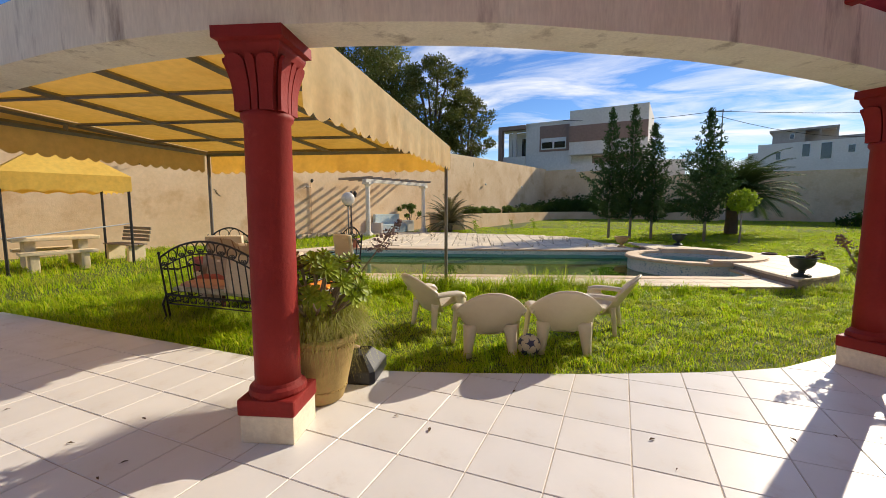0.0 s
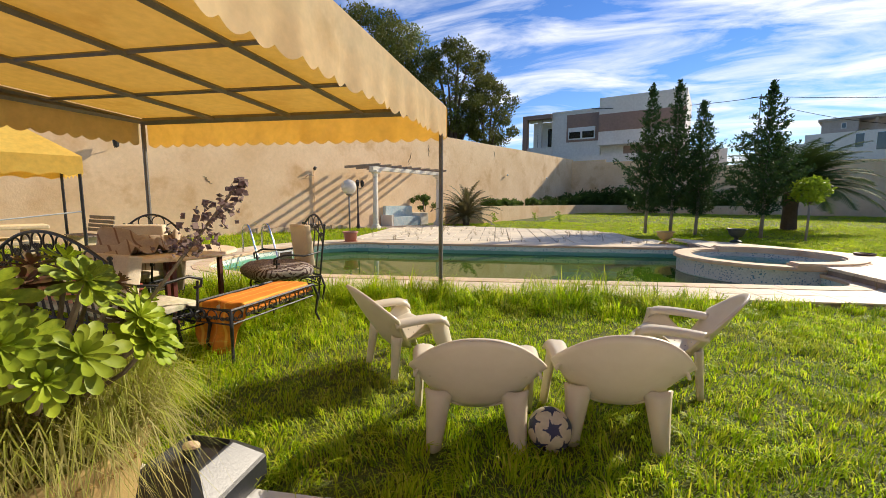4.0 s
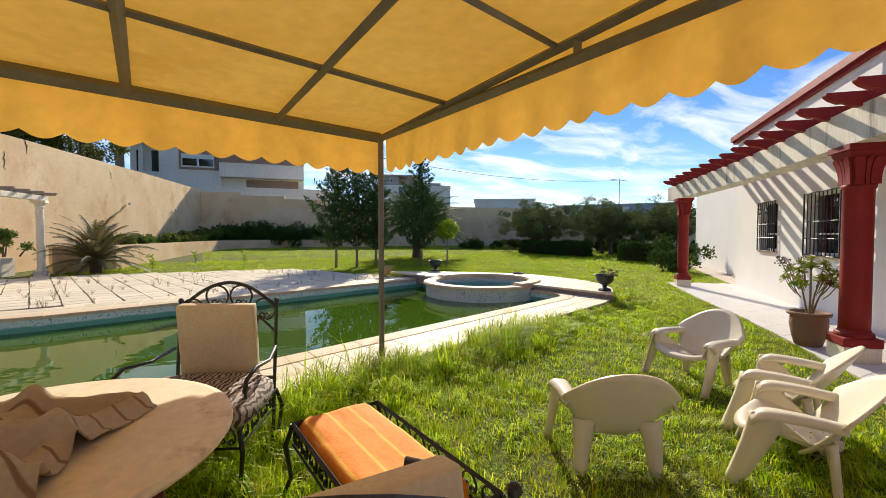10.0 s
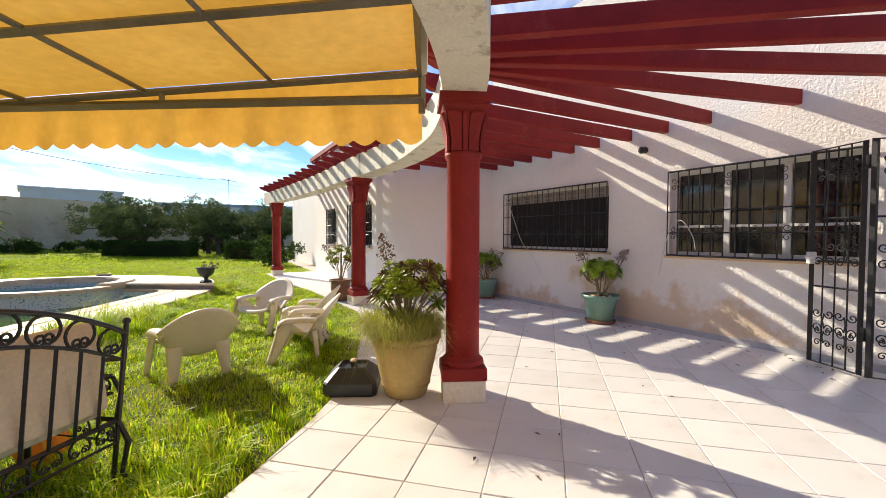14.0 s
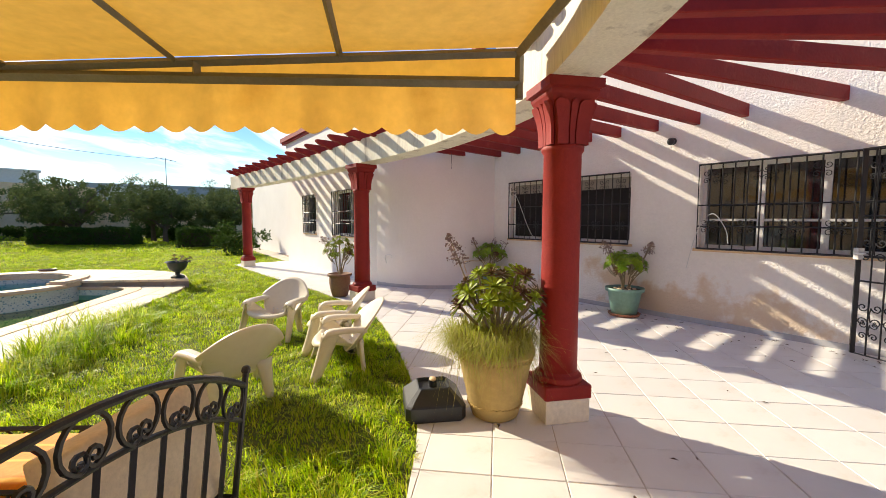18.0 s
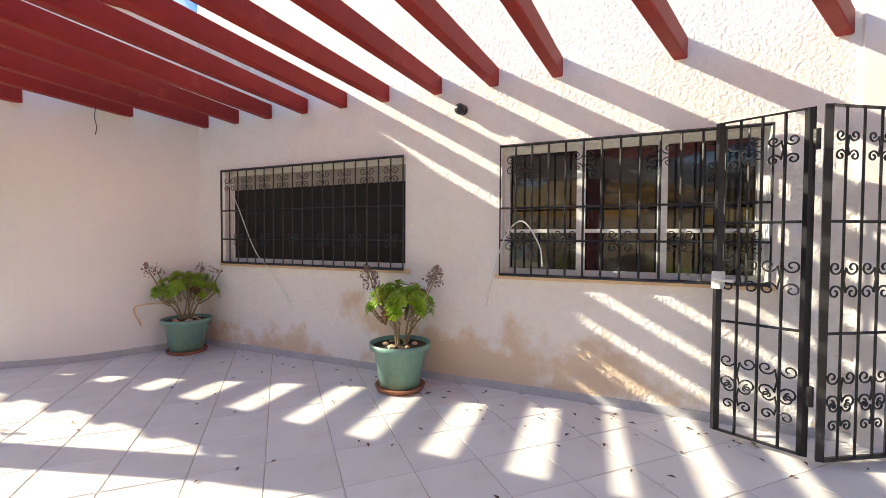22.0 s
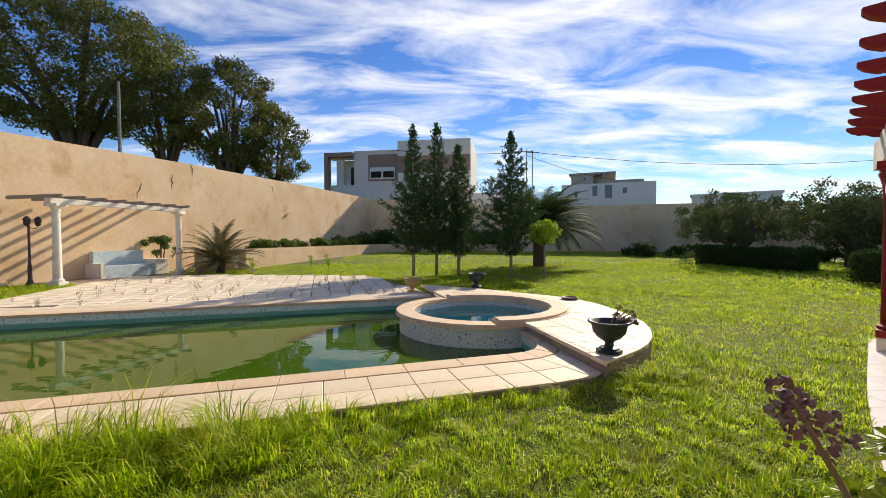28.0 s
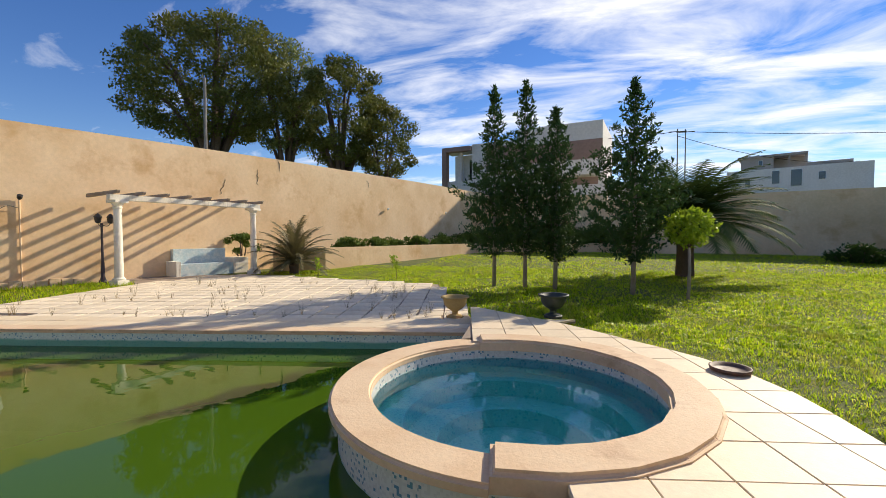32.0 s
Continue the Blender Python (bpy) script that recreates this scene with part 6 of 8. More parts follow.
# ---- pool ladder ----
def build_ladder():
    L = thing("pool_ladder", pose(-7.55, 8.75, 0.03, 0, 0, -20), "bent stainless-steel pool ladder over the pool edge", "ladder")
    CHROME = mat("stainless_steel", (0.62, 0.62, 0.62), (0.55, 0.55, 0.55), 0.18, 5, 60, 0.02, 60, metal=1.0)
    for s in (-0.22, 0.22):
        pts = [(-0.62, s, 0.0), (-0.62, s, 0.45), (-0.55, s, 0.60), (-0.40, s, 0.66), (-0.22, s, 0.58), (0.05, s, 0.1), (0.13, s, -0.15), (0.15, s, -1.0)]
        part_tube("rail", spline(pts, 4), 0.021, CHROME, L, n=10, smooth=True)
        bm = bmesh.new()
        lathe(bm, [(0.045, 0.0), (0.045, 0.012), (0.024, 0.02)], 16, Matrix.Translation((-0.62, s, 0)))
        part("flange", bm, CHROME, L)
    for z in (-0.3, -0.58):
        bm = bmesh.new()
        box(bm, (0.08, -0.22, z), (0.2, 0.22, z + 0.03), bevel=0.006)
        part("step", bm, CHROME, L)


build_ladder()


def build_skimmer():
    k = thing("pool_skimmer", pose(-8.0, 9.86, -0.11, 0, 0, -8), "white-framed skimmer opening in the pool wall near the ladder", "skimmer")
    for lo, hi in (((0, -0.22, -0.10), (0.012, -0.18, 0.09)), ((0, 0.18, -0.10), (0.012, 0.22, 0.09)), ((0, -0.18, 0.05), (0.012, 0.18, 0.09))):
        bm = bmesh.new(); box(bm, lo, hi, bevel=0.003); part("frame", bm, FRAMEWHITE, k)
    # A dark box fills the hole and stands for the shade in it.
    bm = bmesh.new(); box(bm, (-0.02, -0.18, -0.10), (0.006, 0.18, 0.05)); part("opening", bm, SOIL_AND_SHADE, k, "dark brown box painted for the shade inside the opening")


build_skimmer()


# ---- lamps ----
def build_globe_lamp():
    g = thing("globe_lamp", pose(-8.60, 13.52, 0.0), "garden lamp with a white glass globe on a thin grey pole", "garden lamp")
    part_tube("pole", [(0, 0, -0.05), (0, 0, 1.46)], 0.03, STEEL, g, n=12, smooth=True)
    bm = bmesh.new()
    lathe(bm, [(0.05, 1.40), (0.10, 1.42), (0.11, 1.45), (0.06, 1.47)], 16)
    part("collar", bm, STEEL, g)
    bm = bmesh.new()
    bmesh.ops.create_uvsphere(bm, u_segments=28, v_segments=16, radius=0.25, matrix=Matrix.Translation((0, 0, 1.69)))
    part("globe", bm, mat("opal_glass", (0.80, 0.76, 0.68), (0.74, 0.70, 0.62), 0.15, 4, 20, 0, trans=0.3), g, smooth=True)


build_globe_lamp()


def build_lantern():
    g = thing("lantern_post", pose(-10.78, 17.3, 0.02), "dark cast-iron lantern post with two small lanterns", "garden lamp")
    bm = bmesh.new()
    lathe(bm, [(0.11, 0), (0.11, 0.05), (0.07, 0.12), (0.055, 0.2), (0.05, 0.6), (0.035, 0.7), (0.03, 1.75), (0.045, 1.8), (0.03, 1.83)], 16)
    part("post", bm, mat("lantern_iron", (0.05, 0.035, 0.04), (0.07, 0.05, 0.055), 0.5, 5, 40, 0.2, 50), g, smooth=True)
    for s in (-1, 1):
        part_tube("arm", spline([(0, 0, 1.78), (0.08, s * 0.10, 1.74), (0.12, s * 0.18, 1.82)], 5), 0.012, IRON, g, n=6)
        bm = bmesh.new()
        lathe(bm, [(0.04, 1.82), (0.075, 1.86), (0.09, 2.0), (0.11, 2.01), (0.06, 2.08), (0.02, 2.12)], 6, Matrix.Translation((0.12, s * 0.18, 0)))
        part("lantern", bm, IRON, g)


build_lantern()


def wall_pt(y, off=0.0):
    n_ = Vector((0.956, -0.292, 0))
    return Vector((lw(y), y, 0)) + n_ * off


def build_wall_spot(y, z, pole, label):
    p = wall_pt(y, 0.04)
    s = thing("wall_spot", pose(p.x, p.y, 0, 0, 0, -17), label, "wall light", "spots on the boundary wall")
    if pole:
        part_tube("conduit", [(0, 0, 0.1), (0, 0, z)], 0.022, YWALL, s, n=8)
        part_tube("bracket", spline([(0, 0, z - 0.25), (0.05, -0.25, z - 0.2), (0.06, -0.45, z - 0.32)], 4), 0.010, IRON, s, n=6)
    bm = bmesh.new()
    lathe(bm, [(0.03, 0), (0.06, 0.05), (0.065, 0.14), (0.05, 0.15)], 14, Matrix.Translation((0.02, 0, z)) @ Matrix.Rotation(0.7, 4, "Y"))
    part("spot", bm, IRON if pole else FRAMEWHITE, s)


build_wall_spot(16.0, 2.5, True, "dark spotlight on a conduit against the ochre wall")
build_wall_spot(31.0, 3.0, False, "small white spotlight on the ochre wall")
build_wall_spot(37.0, 3.05, False, "small white spotlight on the ochre wall")


def build_wall_lantern(y, z):
    p = wall_pt(y, 0.05)
    s = thing("wall_lantern", pose(p.x, p.y, z, 0, 0, -17), "ornate dark lantern bracketed to the ochre wall", "wall light")
    part_tube("bracket", spline([(0, 0, 0), (0.1, 0, 0.06), (0.17, 0, 0.0)], 4), 0.012, IRON, s, n=6)
    bm = bmesh.new()
    lathe(bm, [(0.03, 0.0), (0.07, 0.04), (0.09, 0.2), (0.10, 0.21), (0.03, 0.29)], 6, Matrix.Translation((0.17, 0, 0)))
    part("lantern", bm, IRON, s)


build_wall_lantern(9.6, 2.75)


# ---- garden pergola with tiled bench ----
def build_pergola():
    g = thing("garden_pergola", pose(0, 0, 0), "white two-columned pergola with grey rafters against the ochre wall", "pergola")
    A, B = Vector((-9.72, 17.03, 0)), Vector((-8.62, 21.23, 0))
    for p in (A, B):
        bm = bmesh.new()
        T = Matrix.Translation(p)
        box(bm, (p.x - 0.17, p.y - 0.17, 0), (p.x + 0.17, p.y + 0.17, 0.16), bevel=0.01)
        lathe(bm, [(0.16, 0.16), (0.165, 0.2), (0.13, 0.23), (0.115, 0.26), (0.105, 1.2), (0.10, 2.24), (0.115, 2.26), (0.12, 2.30), (0.10, 2.31), (0.16, 2.42)], 20, T)
        box(bm, (p.x - 0.19, p.y - 0.19, 2.42), (p.x + 0.19, p.y + 0.19, 2.5), bevel=0.008)
        part("column", bm, BEAM, g, "white column with a moulded capital")
    d = (B - A).normalized()
    n_ = Vector((-d.y, d.x, 0))
    m = Matrix(((d.x, n_.x, 0, A.x), (d.y, n_.y, 0, A.y), (0, 0, 1, 0), (0, 0, 0, 1)))
    L = (B - A).length
    bm = bmesh.new()
    box(bm, (-0.22, -0.12, 2.5), (L + 0.22, 0.12, 2.66), m, bevel=0.008)
    part("beam", bm, BEAM, g)
    wood = mat("weathered_rafter", (0.34, 0.28, 0.22), (0.26, 0.21, 0.16), 0.85, 4, 40, 0.3, 40)
    for k in range(8):
        x = -0.12 + (L + 0.24) * k / 7
        bm = bmesh.new()
        prof = [(-0.42, 2.74), (-0.36, 2.68), (1.75, 2.66), (1.75, 2.77), (-0.42, 2.77)]
        a = [bm.verts.new(m @ Vector((x - 0.04, y, z))) for y, z in prof]
        b = [bm.verts.new(m @ Vector((x + 0.04, y, z))) for y, z in prof]
        for j in range(5):
            bm.faces.new((a[j], a[(j + 1) % 5], b[(j + 1) % 5], b[j]))
        bm.faces.new(list(reversed(a))); bm.faces.new(b)
        bmesh.ops.recalc_face_normals(bm, faces=bm.faces[:])
        part("rafter", bm, wood, g)


build_pergola()


def build_tiled_bench():
    p = wall_pt(19.7, 0.03)
    m = Matrix.Translation(p) @ Matrix.Rotation(math.atan2(0.956, 0.292), 4, "Z")
    bl = mat("blue_white_tile", (0.46, 0.60, 0.62), (0.66, 0.70, 0.66), 0.35, 7, 14, 0.05, 30, stain=(0.74, 0.72, 0.64), stain_s=3)
    b = thing("tiled_bench", m, "masonry bench faced with pale blue and white tiles", "bench")
    bm = bmesh.new(); box(bm, (0, -0.75, 0), (1.9, -0.2, 0.45), bevel=0.012); part("seat", bm, bl, b)
    bm = bmesh.new(); box(bm, (0, -0.2, 0), (1.9, 0.0, 0.98), bevel=0.012); part("backrest", bm, bl, b)
    bm = bmesh.new(); box(bm, (-0.16, -0.78, 0), (-0.002, 0.0, 0.55), bevel=0.012); part("end_block", bm, BEAM, b)
    bm = bmesh.new(); box(bm, (1.905, -0.8, 0), (2.5, 0.0, 0.62), bevel=0.02); part("planter_block", bm, BEAM, b)


build_tiled_bench()

# low kerb and edging at the wall foot
bm = bmesh.new()
for k in range(16):
    p = wall_pt(13.2 + k * 0.26, 0.42 + 0.02 * math.sin(k * 3))
    bmesh.ops.create_cube(bm, size=1, matrix=Matrix.Translation((p.x, p.y, 0.09)) @ Matrix.Rotation(1.27 + 0.1 * math.sin(k), 4, "Z") @ Matrix.Diagonal((0.25, 0.16, 0.2 + 0.05 * math.sin(k * 2), 1)))
tagged(part("stone_edging", bm, COPING, None), "rough stone edging at the foot of the ochre wall", "edging")


# ---- small canopy with picnic table ----
def build_small_canopy():
    A, B = Vector((-11.09, 4.83, 0)), Vector((-10.41, 6.83, 0))
    u = Vector((-0.95, 0.31, 0)) * 2.1
    C, D = B + u, A + u
    c = thing("small_canopy", pose(0, 0, 0), "small yellow canvas gazebo with scalloped edges on dark posts", "canopy")
    for p in (A, B, C, D):
        part_tube("post", [(p.x, p.y, -0.05), (p.x, p.y, 2.05)], 0.03, IRON, c, n=8)
    top = [A, B, C, D]
    cen = (A + B + C + D) / 4
    bm = bmesh.new()
    pk = bm.verts.new((cen.x, cen.y, 2.95))
    vs = []
    for i in range(4):
        p, q = top[i], top[(i + 1) % 4]
        for k in range(6):
            r = p.lerp(q, k / 6)
            r = cen + (r - cen) * 1.05
            vs.append(bm.verts.new((r.x, r.y, 2.10)))
    for i in range(len(vs)):
        bm.faces.new((vs[i], vs[(i + 1) % len(vs)], pk))
    part("roof_cloth", bm, SUNLIT_CLOTH, c)
    for i in range(4):
        p, q = cen + (top[i] - cen) * 1.05, cen + (top[(i + 1) % 4] - cen) * 1.05
        bm = bmesh.new()
        rows = []
        for k in range(41):
            r = p.lerp(q, k / 40)
            z = 1.70 + 0.06 * abs(math.cos(math.pi * (k % 8) / 8))
            rows.append((bm.verts.new((r.x, r.y, 2.10)), bm.verts.new((r.x, r.y, z))))
        for a, b in zip(rows, rows[1:]):
            bm.faces.new((a[0], a[1], b[1], b[0]))
        part("valance", bm, SUNLIT_CLOTH, c)
    part_tube("rail", [(D.x, D.y, 0.72), (A.x, A.y, 0.75), (B.x, B.y, 1.0)], 0.014, FRAMEWHITE, c, n=6)


build_small_canopy()


def build_picnic():
    conc = mat("cream_concrete", (0.80, 0.66, 0.42), (0.70, 0.56, 0.34), 0.8, 3, 25, 0.3, 30)
    t = thing("garden_table", pose(-11.75, 6.0, -0.02, 0, 0, 72), "cream concrete garden table under the small gazebo", "table")
    bm = bmesh.new(); box(bm, (-0.75, -0.38, 0.66), (0.75, 0.38, 0.74), bevel=0.02); part("tabletop", bm, conc, t)
    for s in (-0.45, 0.45):
        bm = bmesh.new()
        prism(bm, [(s - 0.09, -0.26), (s + 0.09, -0.26), (s + 0.09, 0.26), (s - 0.09, 0.26)], 0, 0.66)
        part("support", bm, conc, t)
    def bench(m):
        b = thing("garden_bench", m, "cream concrete garden bench beside the table", "bench", "benches at the garden table")
        bm = bmesh.new(); box(bm, (-0.65, -0.17, 0.38), (0.65, 0.17, 0.45), bevel=0.015); part("seat", bm, conc, b)
        for s in (-0.42, 0.42):
            bm = bmesh.new(); box(bm, (s - 0.08, -0.13, 0), (s + 0.08, 0.13, 0.38), bevel=0.02); part("support", bm, conc, b)
        return b
    b = bench(pose(-11.15, 5.75, -0.02, 0, 0, 72))
    copy_thing(b, pose(-12.35, 6.2, -0.02, 0, 0, 72))
    w = thing("slatted_bench", pose(-11.75, 7.55, -0.02, 0, 0, -8), "grey weathered slatted bench with a high back", "bench")
    wood = mat("grey_wood", (0.30, 0.24, 0.18), (0.22, 0.18, 0.13), 0.85, 4, 40, 0.3, 40)
    for k in range(4):
        bm = bmesh.new(); box(bm, (-0.65, -0.22 + k * 0.11, 0.42), (0.65, -0.13 + k * 0.11, 0.45), bevel=0.004); part("slat", bm, wood, w)
        bm = bmesh.new(); box(bm, (-0.65, 0.24 + k * 0.02, 0.5 + k * 0.1), (0.65, 0.265 + k * 0.02, 0.58 + k * 0.1), bevel=0.004); part("slat", bm, wood, w)
    for s in (-0.5, 0.5):
        bm = bmesh.new(); box(bm, (s - 0.05, -0.2, 0), (s + 0.05, 0.2, 0.42), bevel=0.01); part("support", bm, conc, w)


build_picnic()

# ---- trees and shrubs ----
nrng = np.random.default_rng(5)


def leaf_mesh(name, C, size, material, parent, elong=2.0, up=0.3, jitter=0.35):
    """Many small leaf blades (bent quads) at the given places, as one crown."""
    C = np.asarray(C, dtype=float)
    n = len(C)
    d = nrng.normal(size=(n, 3)); d[:, 2] += up
    d /= np.linalg.norm(d, axis=1, keepdims=True)
    w = np.cross(d, nrng.normal(size=(n, 3)))
    w /= np.linalg.norm(w, axis=1, keepdims=True) + 1e-9
    s = size * (1 + jitter * nrng.uniform(-1, 1, size=(n, 1)))
    V = np.empty((n, 4, 3))
    V[:, 0] = C
    V[:, 1] = C + d * s * 0.5 * elong + w * s * 0.5
    V[:, 2] = C + d * s * elong
    V[:, 3] = C + d * s * 0.5 * elong - w * s * 0.5
    me = bpy.data.meshes.new(name)
    me.vertices.add(n * 4); me.vertices.foreach_set("co", V.reshape(-1))
    me.loops.add(n * 4); me.loops.foreach_set("vertex_index", np.arange(n * 4))
    me.polygons.add(n); me.polygons.foreach_set("loop_start", np.arange(n) * 4)
    me.update(calc_edges=True)
    me.materials.append(material)
    ob = new(name, me)
    if parent is not None:
        ob.parent = parent
    return ob


def clumps(centres, radii, per):
    out = []
    for c, r in zip(centres, radii):
        p = nrng.normal(size=(per, 3))
        p /= np.linalg.norm(p, axis=1, keepdims=True)
        p *= r * nrng.uniform(0.25, 1.0, size=(per, 1)) ** 0.6
        p[:, 2] *= 0.75
        out.append(p + np.asarray(c))
    return np.concatenate(out)


def limb_tree(name, x, y, z, trunk_h, crown_c, crown_r, material, leaf, n_clumps, per, label, trunk_r=0.25, limbs=9, lo=0.0, clump=0.23, loose=0.0):
    t = thing(name, pose(x, y, z), label, "tree")
    crown_c = Vector(crown_c)
    bm = bmesh.new()
    tube(bm, spline([(0, 0, -0.3), (0.1 * trunk_h * 0.3, 0.05, trunk_h * 0.5), (crown_c.x * 0.4, crown_c.y * 0.4, trunk_h)], 5), [trunk_r * (1 - 0.05 * i) for i in range(11)], 9)
    part("trunk", bm, BARK, t, smooth=True)
    cs, rs = [], []
    for k in range(n_clumps):
        a = k * 2.399
        f = (k + 0.5) / n_clumps
        zz = 1 - 2 * f
        rr = math.sqrt(max(0, 1 - zz * zz)) * nrng.uniform(0.62 - loose, 1.0 + loose)
        zz *= nrng.uniform(0.7 - loose, 1.0 + loose)
        zz = max(zz, -0.75 + lo)
        cs.append((crown_c.x + crown_r[0] * rr * math.cos(a), crown_c.y + crown_r[1] * rr * math.sin(a), crown_c.z + crown_r[2] * zz))
        rs.append(max(crown_r) * clump * nrng.uniform(0.75, 1.35))
    top = Vector((crown_c.x * 0.4, crown_c.y * 0.4, trunk_h))
    for k in range(limbs):
        c = Vector(cs[(k * n_clumps) // limbs])
        bm = bmesh.new()
        mid = top.lerp(c, 0.5) + Vector((0, 0, 0.12 * (c - top).length))
        tube(bm, spline([tuple(top - Vector((0, 0, 0.25 * trunk_h))), tuple(mid), tuple(c)], 4), [trunk_r * 0.55 * (1 - 0.1 * i) for i in range(9)], 6)
        part("limb", bm, BARK, t, smooth=True)
    leaf_mesh("crown", clumps(cs, rs, per), leaf, material, t)
    return t


limb_tree("eucalyptus_tree", -20.9, 31.5, 0, 7.5, (0, 0, 12.0), (6.6, 5.2, 4.5), EUCA, 0.105, 96, 420, "tall dark eucalyptus tree behind the ochre wall", 0.45, 16, clump=0.15)
limb_tree("eucalyptus_tree", -13.4, 35.8, 0, 6.0, (0, 0, 10.3), (3.7, 3.6, 4.2), EUCA, 0.105, 56, 380, "smaller eucalyptus tree beside it behind the wall", 0.32, 12, clump=0.18)
limb_tree("eucalyptus_tree", -10.9, 38.0, 0, 5.0, (0, 0, 8.6), (2.5, 2.5, 3.3), EUCA, 0.105, 30, 340, "low spreading eucalyptus behind the wall", 0.22, 8, clump=0.22)

limb_tree("eucalyptus_tree", -17.0, 34.2, 0, 6.5, (0, 0, 11.4), (3.0, 3.0, 4.4), mat("pale_eucalyptus_leaf", (0.17, 0.21, 0.05), (0.22, 0.24, 0.07), 0.5, 0.5, 6, 0, trans=0.35), 0.10, 46, 260, "slender paler eucalyptus between its neighbours behind the wall", 0.3, 12, clump=0.17)

def conifer(x, y, h, w, seed):
    """A young araucaria-like conifer: bare foot, whorls of upswept branches thick with needles."""
    r = random.Random(seed)
    t = thing("conifer", pose(x, y, rise(x, y) - 0.03), "slender dark green conifer with a bare thin trunk on the lawn", "tree", "conifers on the lawn")
    bm = bmesh.new()
    tube(bm, [(0, 0, -0.1), (0.02, 0, h * 0.4), (0, 0.02, h * 0.8), (0, 0, h)], [0.06, 0.05, 0.022, 0.006], 8)
    part("trunk", bm, PALEBARK, t, smooth=True)
    pts = []
    z = h * 0.16
    k = 0
    while z < h * 0.99:
        f = (z - h * 0.16) / (h * 0.84)
        reach = 1.3 * w * (1 - f) ** 1.05 * (0.8 + 0.3 * min(1, f * 4)) + 0.05
        nb = 6 if f < 0.6 else 4
        for j in range(nb):
            a = k * 0.8 + math.tau * j / nb + r.uniform(-0.3, 0.3)
            L = reach * r.uniform(0.5, 1.35)
            rise_ = L * r.uniform(0.35, 0.8) + 0.06
            tip = (L * math.cos(a), L * math.sin(a), z + rise_)
            if j % 2 == 0 and f < 0.75:
                part_tube("branch", [(0, 0, z), (tip[0] * 0.5, tip[1] * 0.5, z + rise_ * 0.35), tip], [0.012, 0.008, 0.003], BARK, t, n=4)
            m_ = max(6, int(36 * L))
            for i in range(m_):
                u = (i + r.random()) / m_
                s = 0.055 * (1 - 0.7 * u)
                pts.append((tip[0] * u + r.gauss(0, s), tip[1] * u + r.gauss(0, s), z + rise_ * u * (0.4 + 0.6 * u) + r.gauss(0, s * 0.7)))
            # side twigs
            for q in range(2):
                u0 = r.uniform(0.4, 0.8)
                da = a + r.choice((-1, 1)) * r.uniform(0.5, 1.0)
                ll = L * r.uniform(0.25, 0.45)
                for i in range(max(4, int(40 * ll))):
                    u = r.random()
                    pts.append((tip[0] * u0 + ll * u * math.cos(da) + r.gauss(0, 0.03), tip[1] * u0 + ll * u * math.sin(da) + r.gauss(0, 0.03), z + rise_ * u0 * 0.75 + ll * u * 0.5 + r.gauss(0, 0.03)))
        z += h * (0.042 if f < 0.6 else 0.032)
        k += 1
    pts += [(r.gauss(0, 0.025), r.gauss(0, 0.025), h * (0.93 + 0.09 * r.random())) for _ in range(60)]
    leaf_mesh("crown", pts * 2, 0.042, CONIFER, t, 2.8, 0.8)


for i, (x, y, h, w) in enumerate(((0.84, 20.04, 5.6, 0.85), (1.72, 20.0, 5.65, 0.8), (2.55, 19.9, 4.85, 0.85), (4.42, 19.25, 5.15, 1.0))):
    conifer(x, y, h, w, 20 + i)


def small_tree():
    t = thing("young_tree", pose(5.52, 18.8, 0.0), "young lollipop-shaped tree with bright green leaves on the lawn", "tree")
    part_tube("trunk", [(0, 0, -0.1), (0.02, 0, 0.7), (0, 0, 1.3)], [0.04, 0.034, 0.028], PALEBARK, t, n=8, smooth=True)
    for k in range(6):
        a = k * 1.05
        part_tube("limb", [(0, 0, 1.15), (0.15 * math.cos(a), 0.15 * math.sin(a), 1.4), (0.3 * math.cos(a), 0.3 * math.sin(a), 1.55)], [0.018, 0.012, 0.006], BARK, t, n=5)
    cs = [(0.42 * math.cos(k * 2.4) * math.sin(math.pi * (k + 0.5) / 26), 0.42 * math.sin(k * 2.4) * math.sin(math.pi * (k + 0.5) / 26), 1.62 + 0.30 * math.cos(math.pi * (k + 0.5) / 26) + 0.06 * math.sin(k * 5)) for k in range(26)]
    leaf_mesh("crown", clumps(cs, [0.19] * 26, 90), 0.05, LIME, t, 1.8, 0.2)


small_tree()


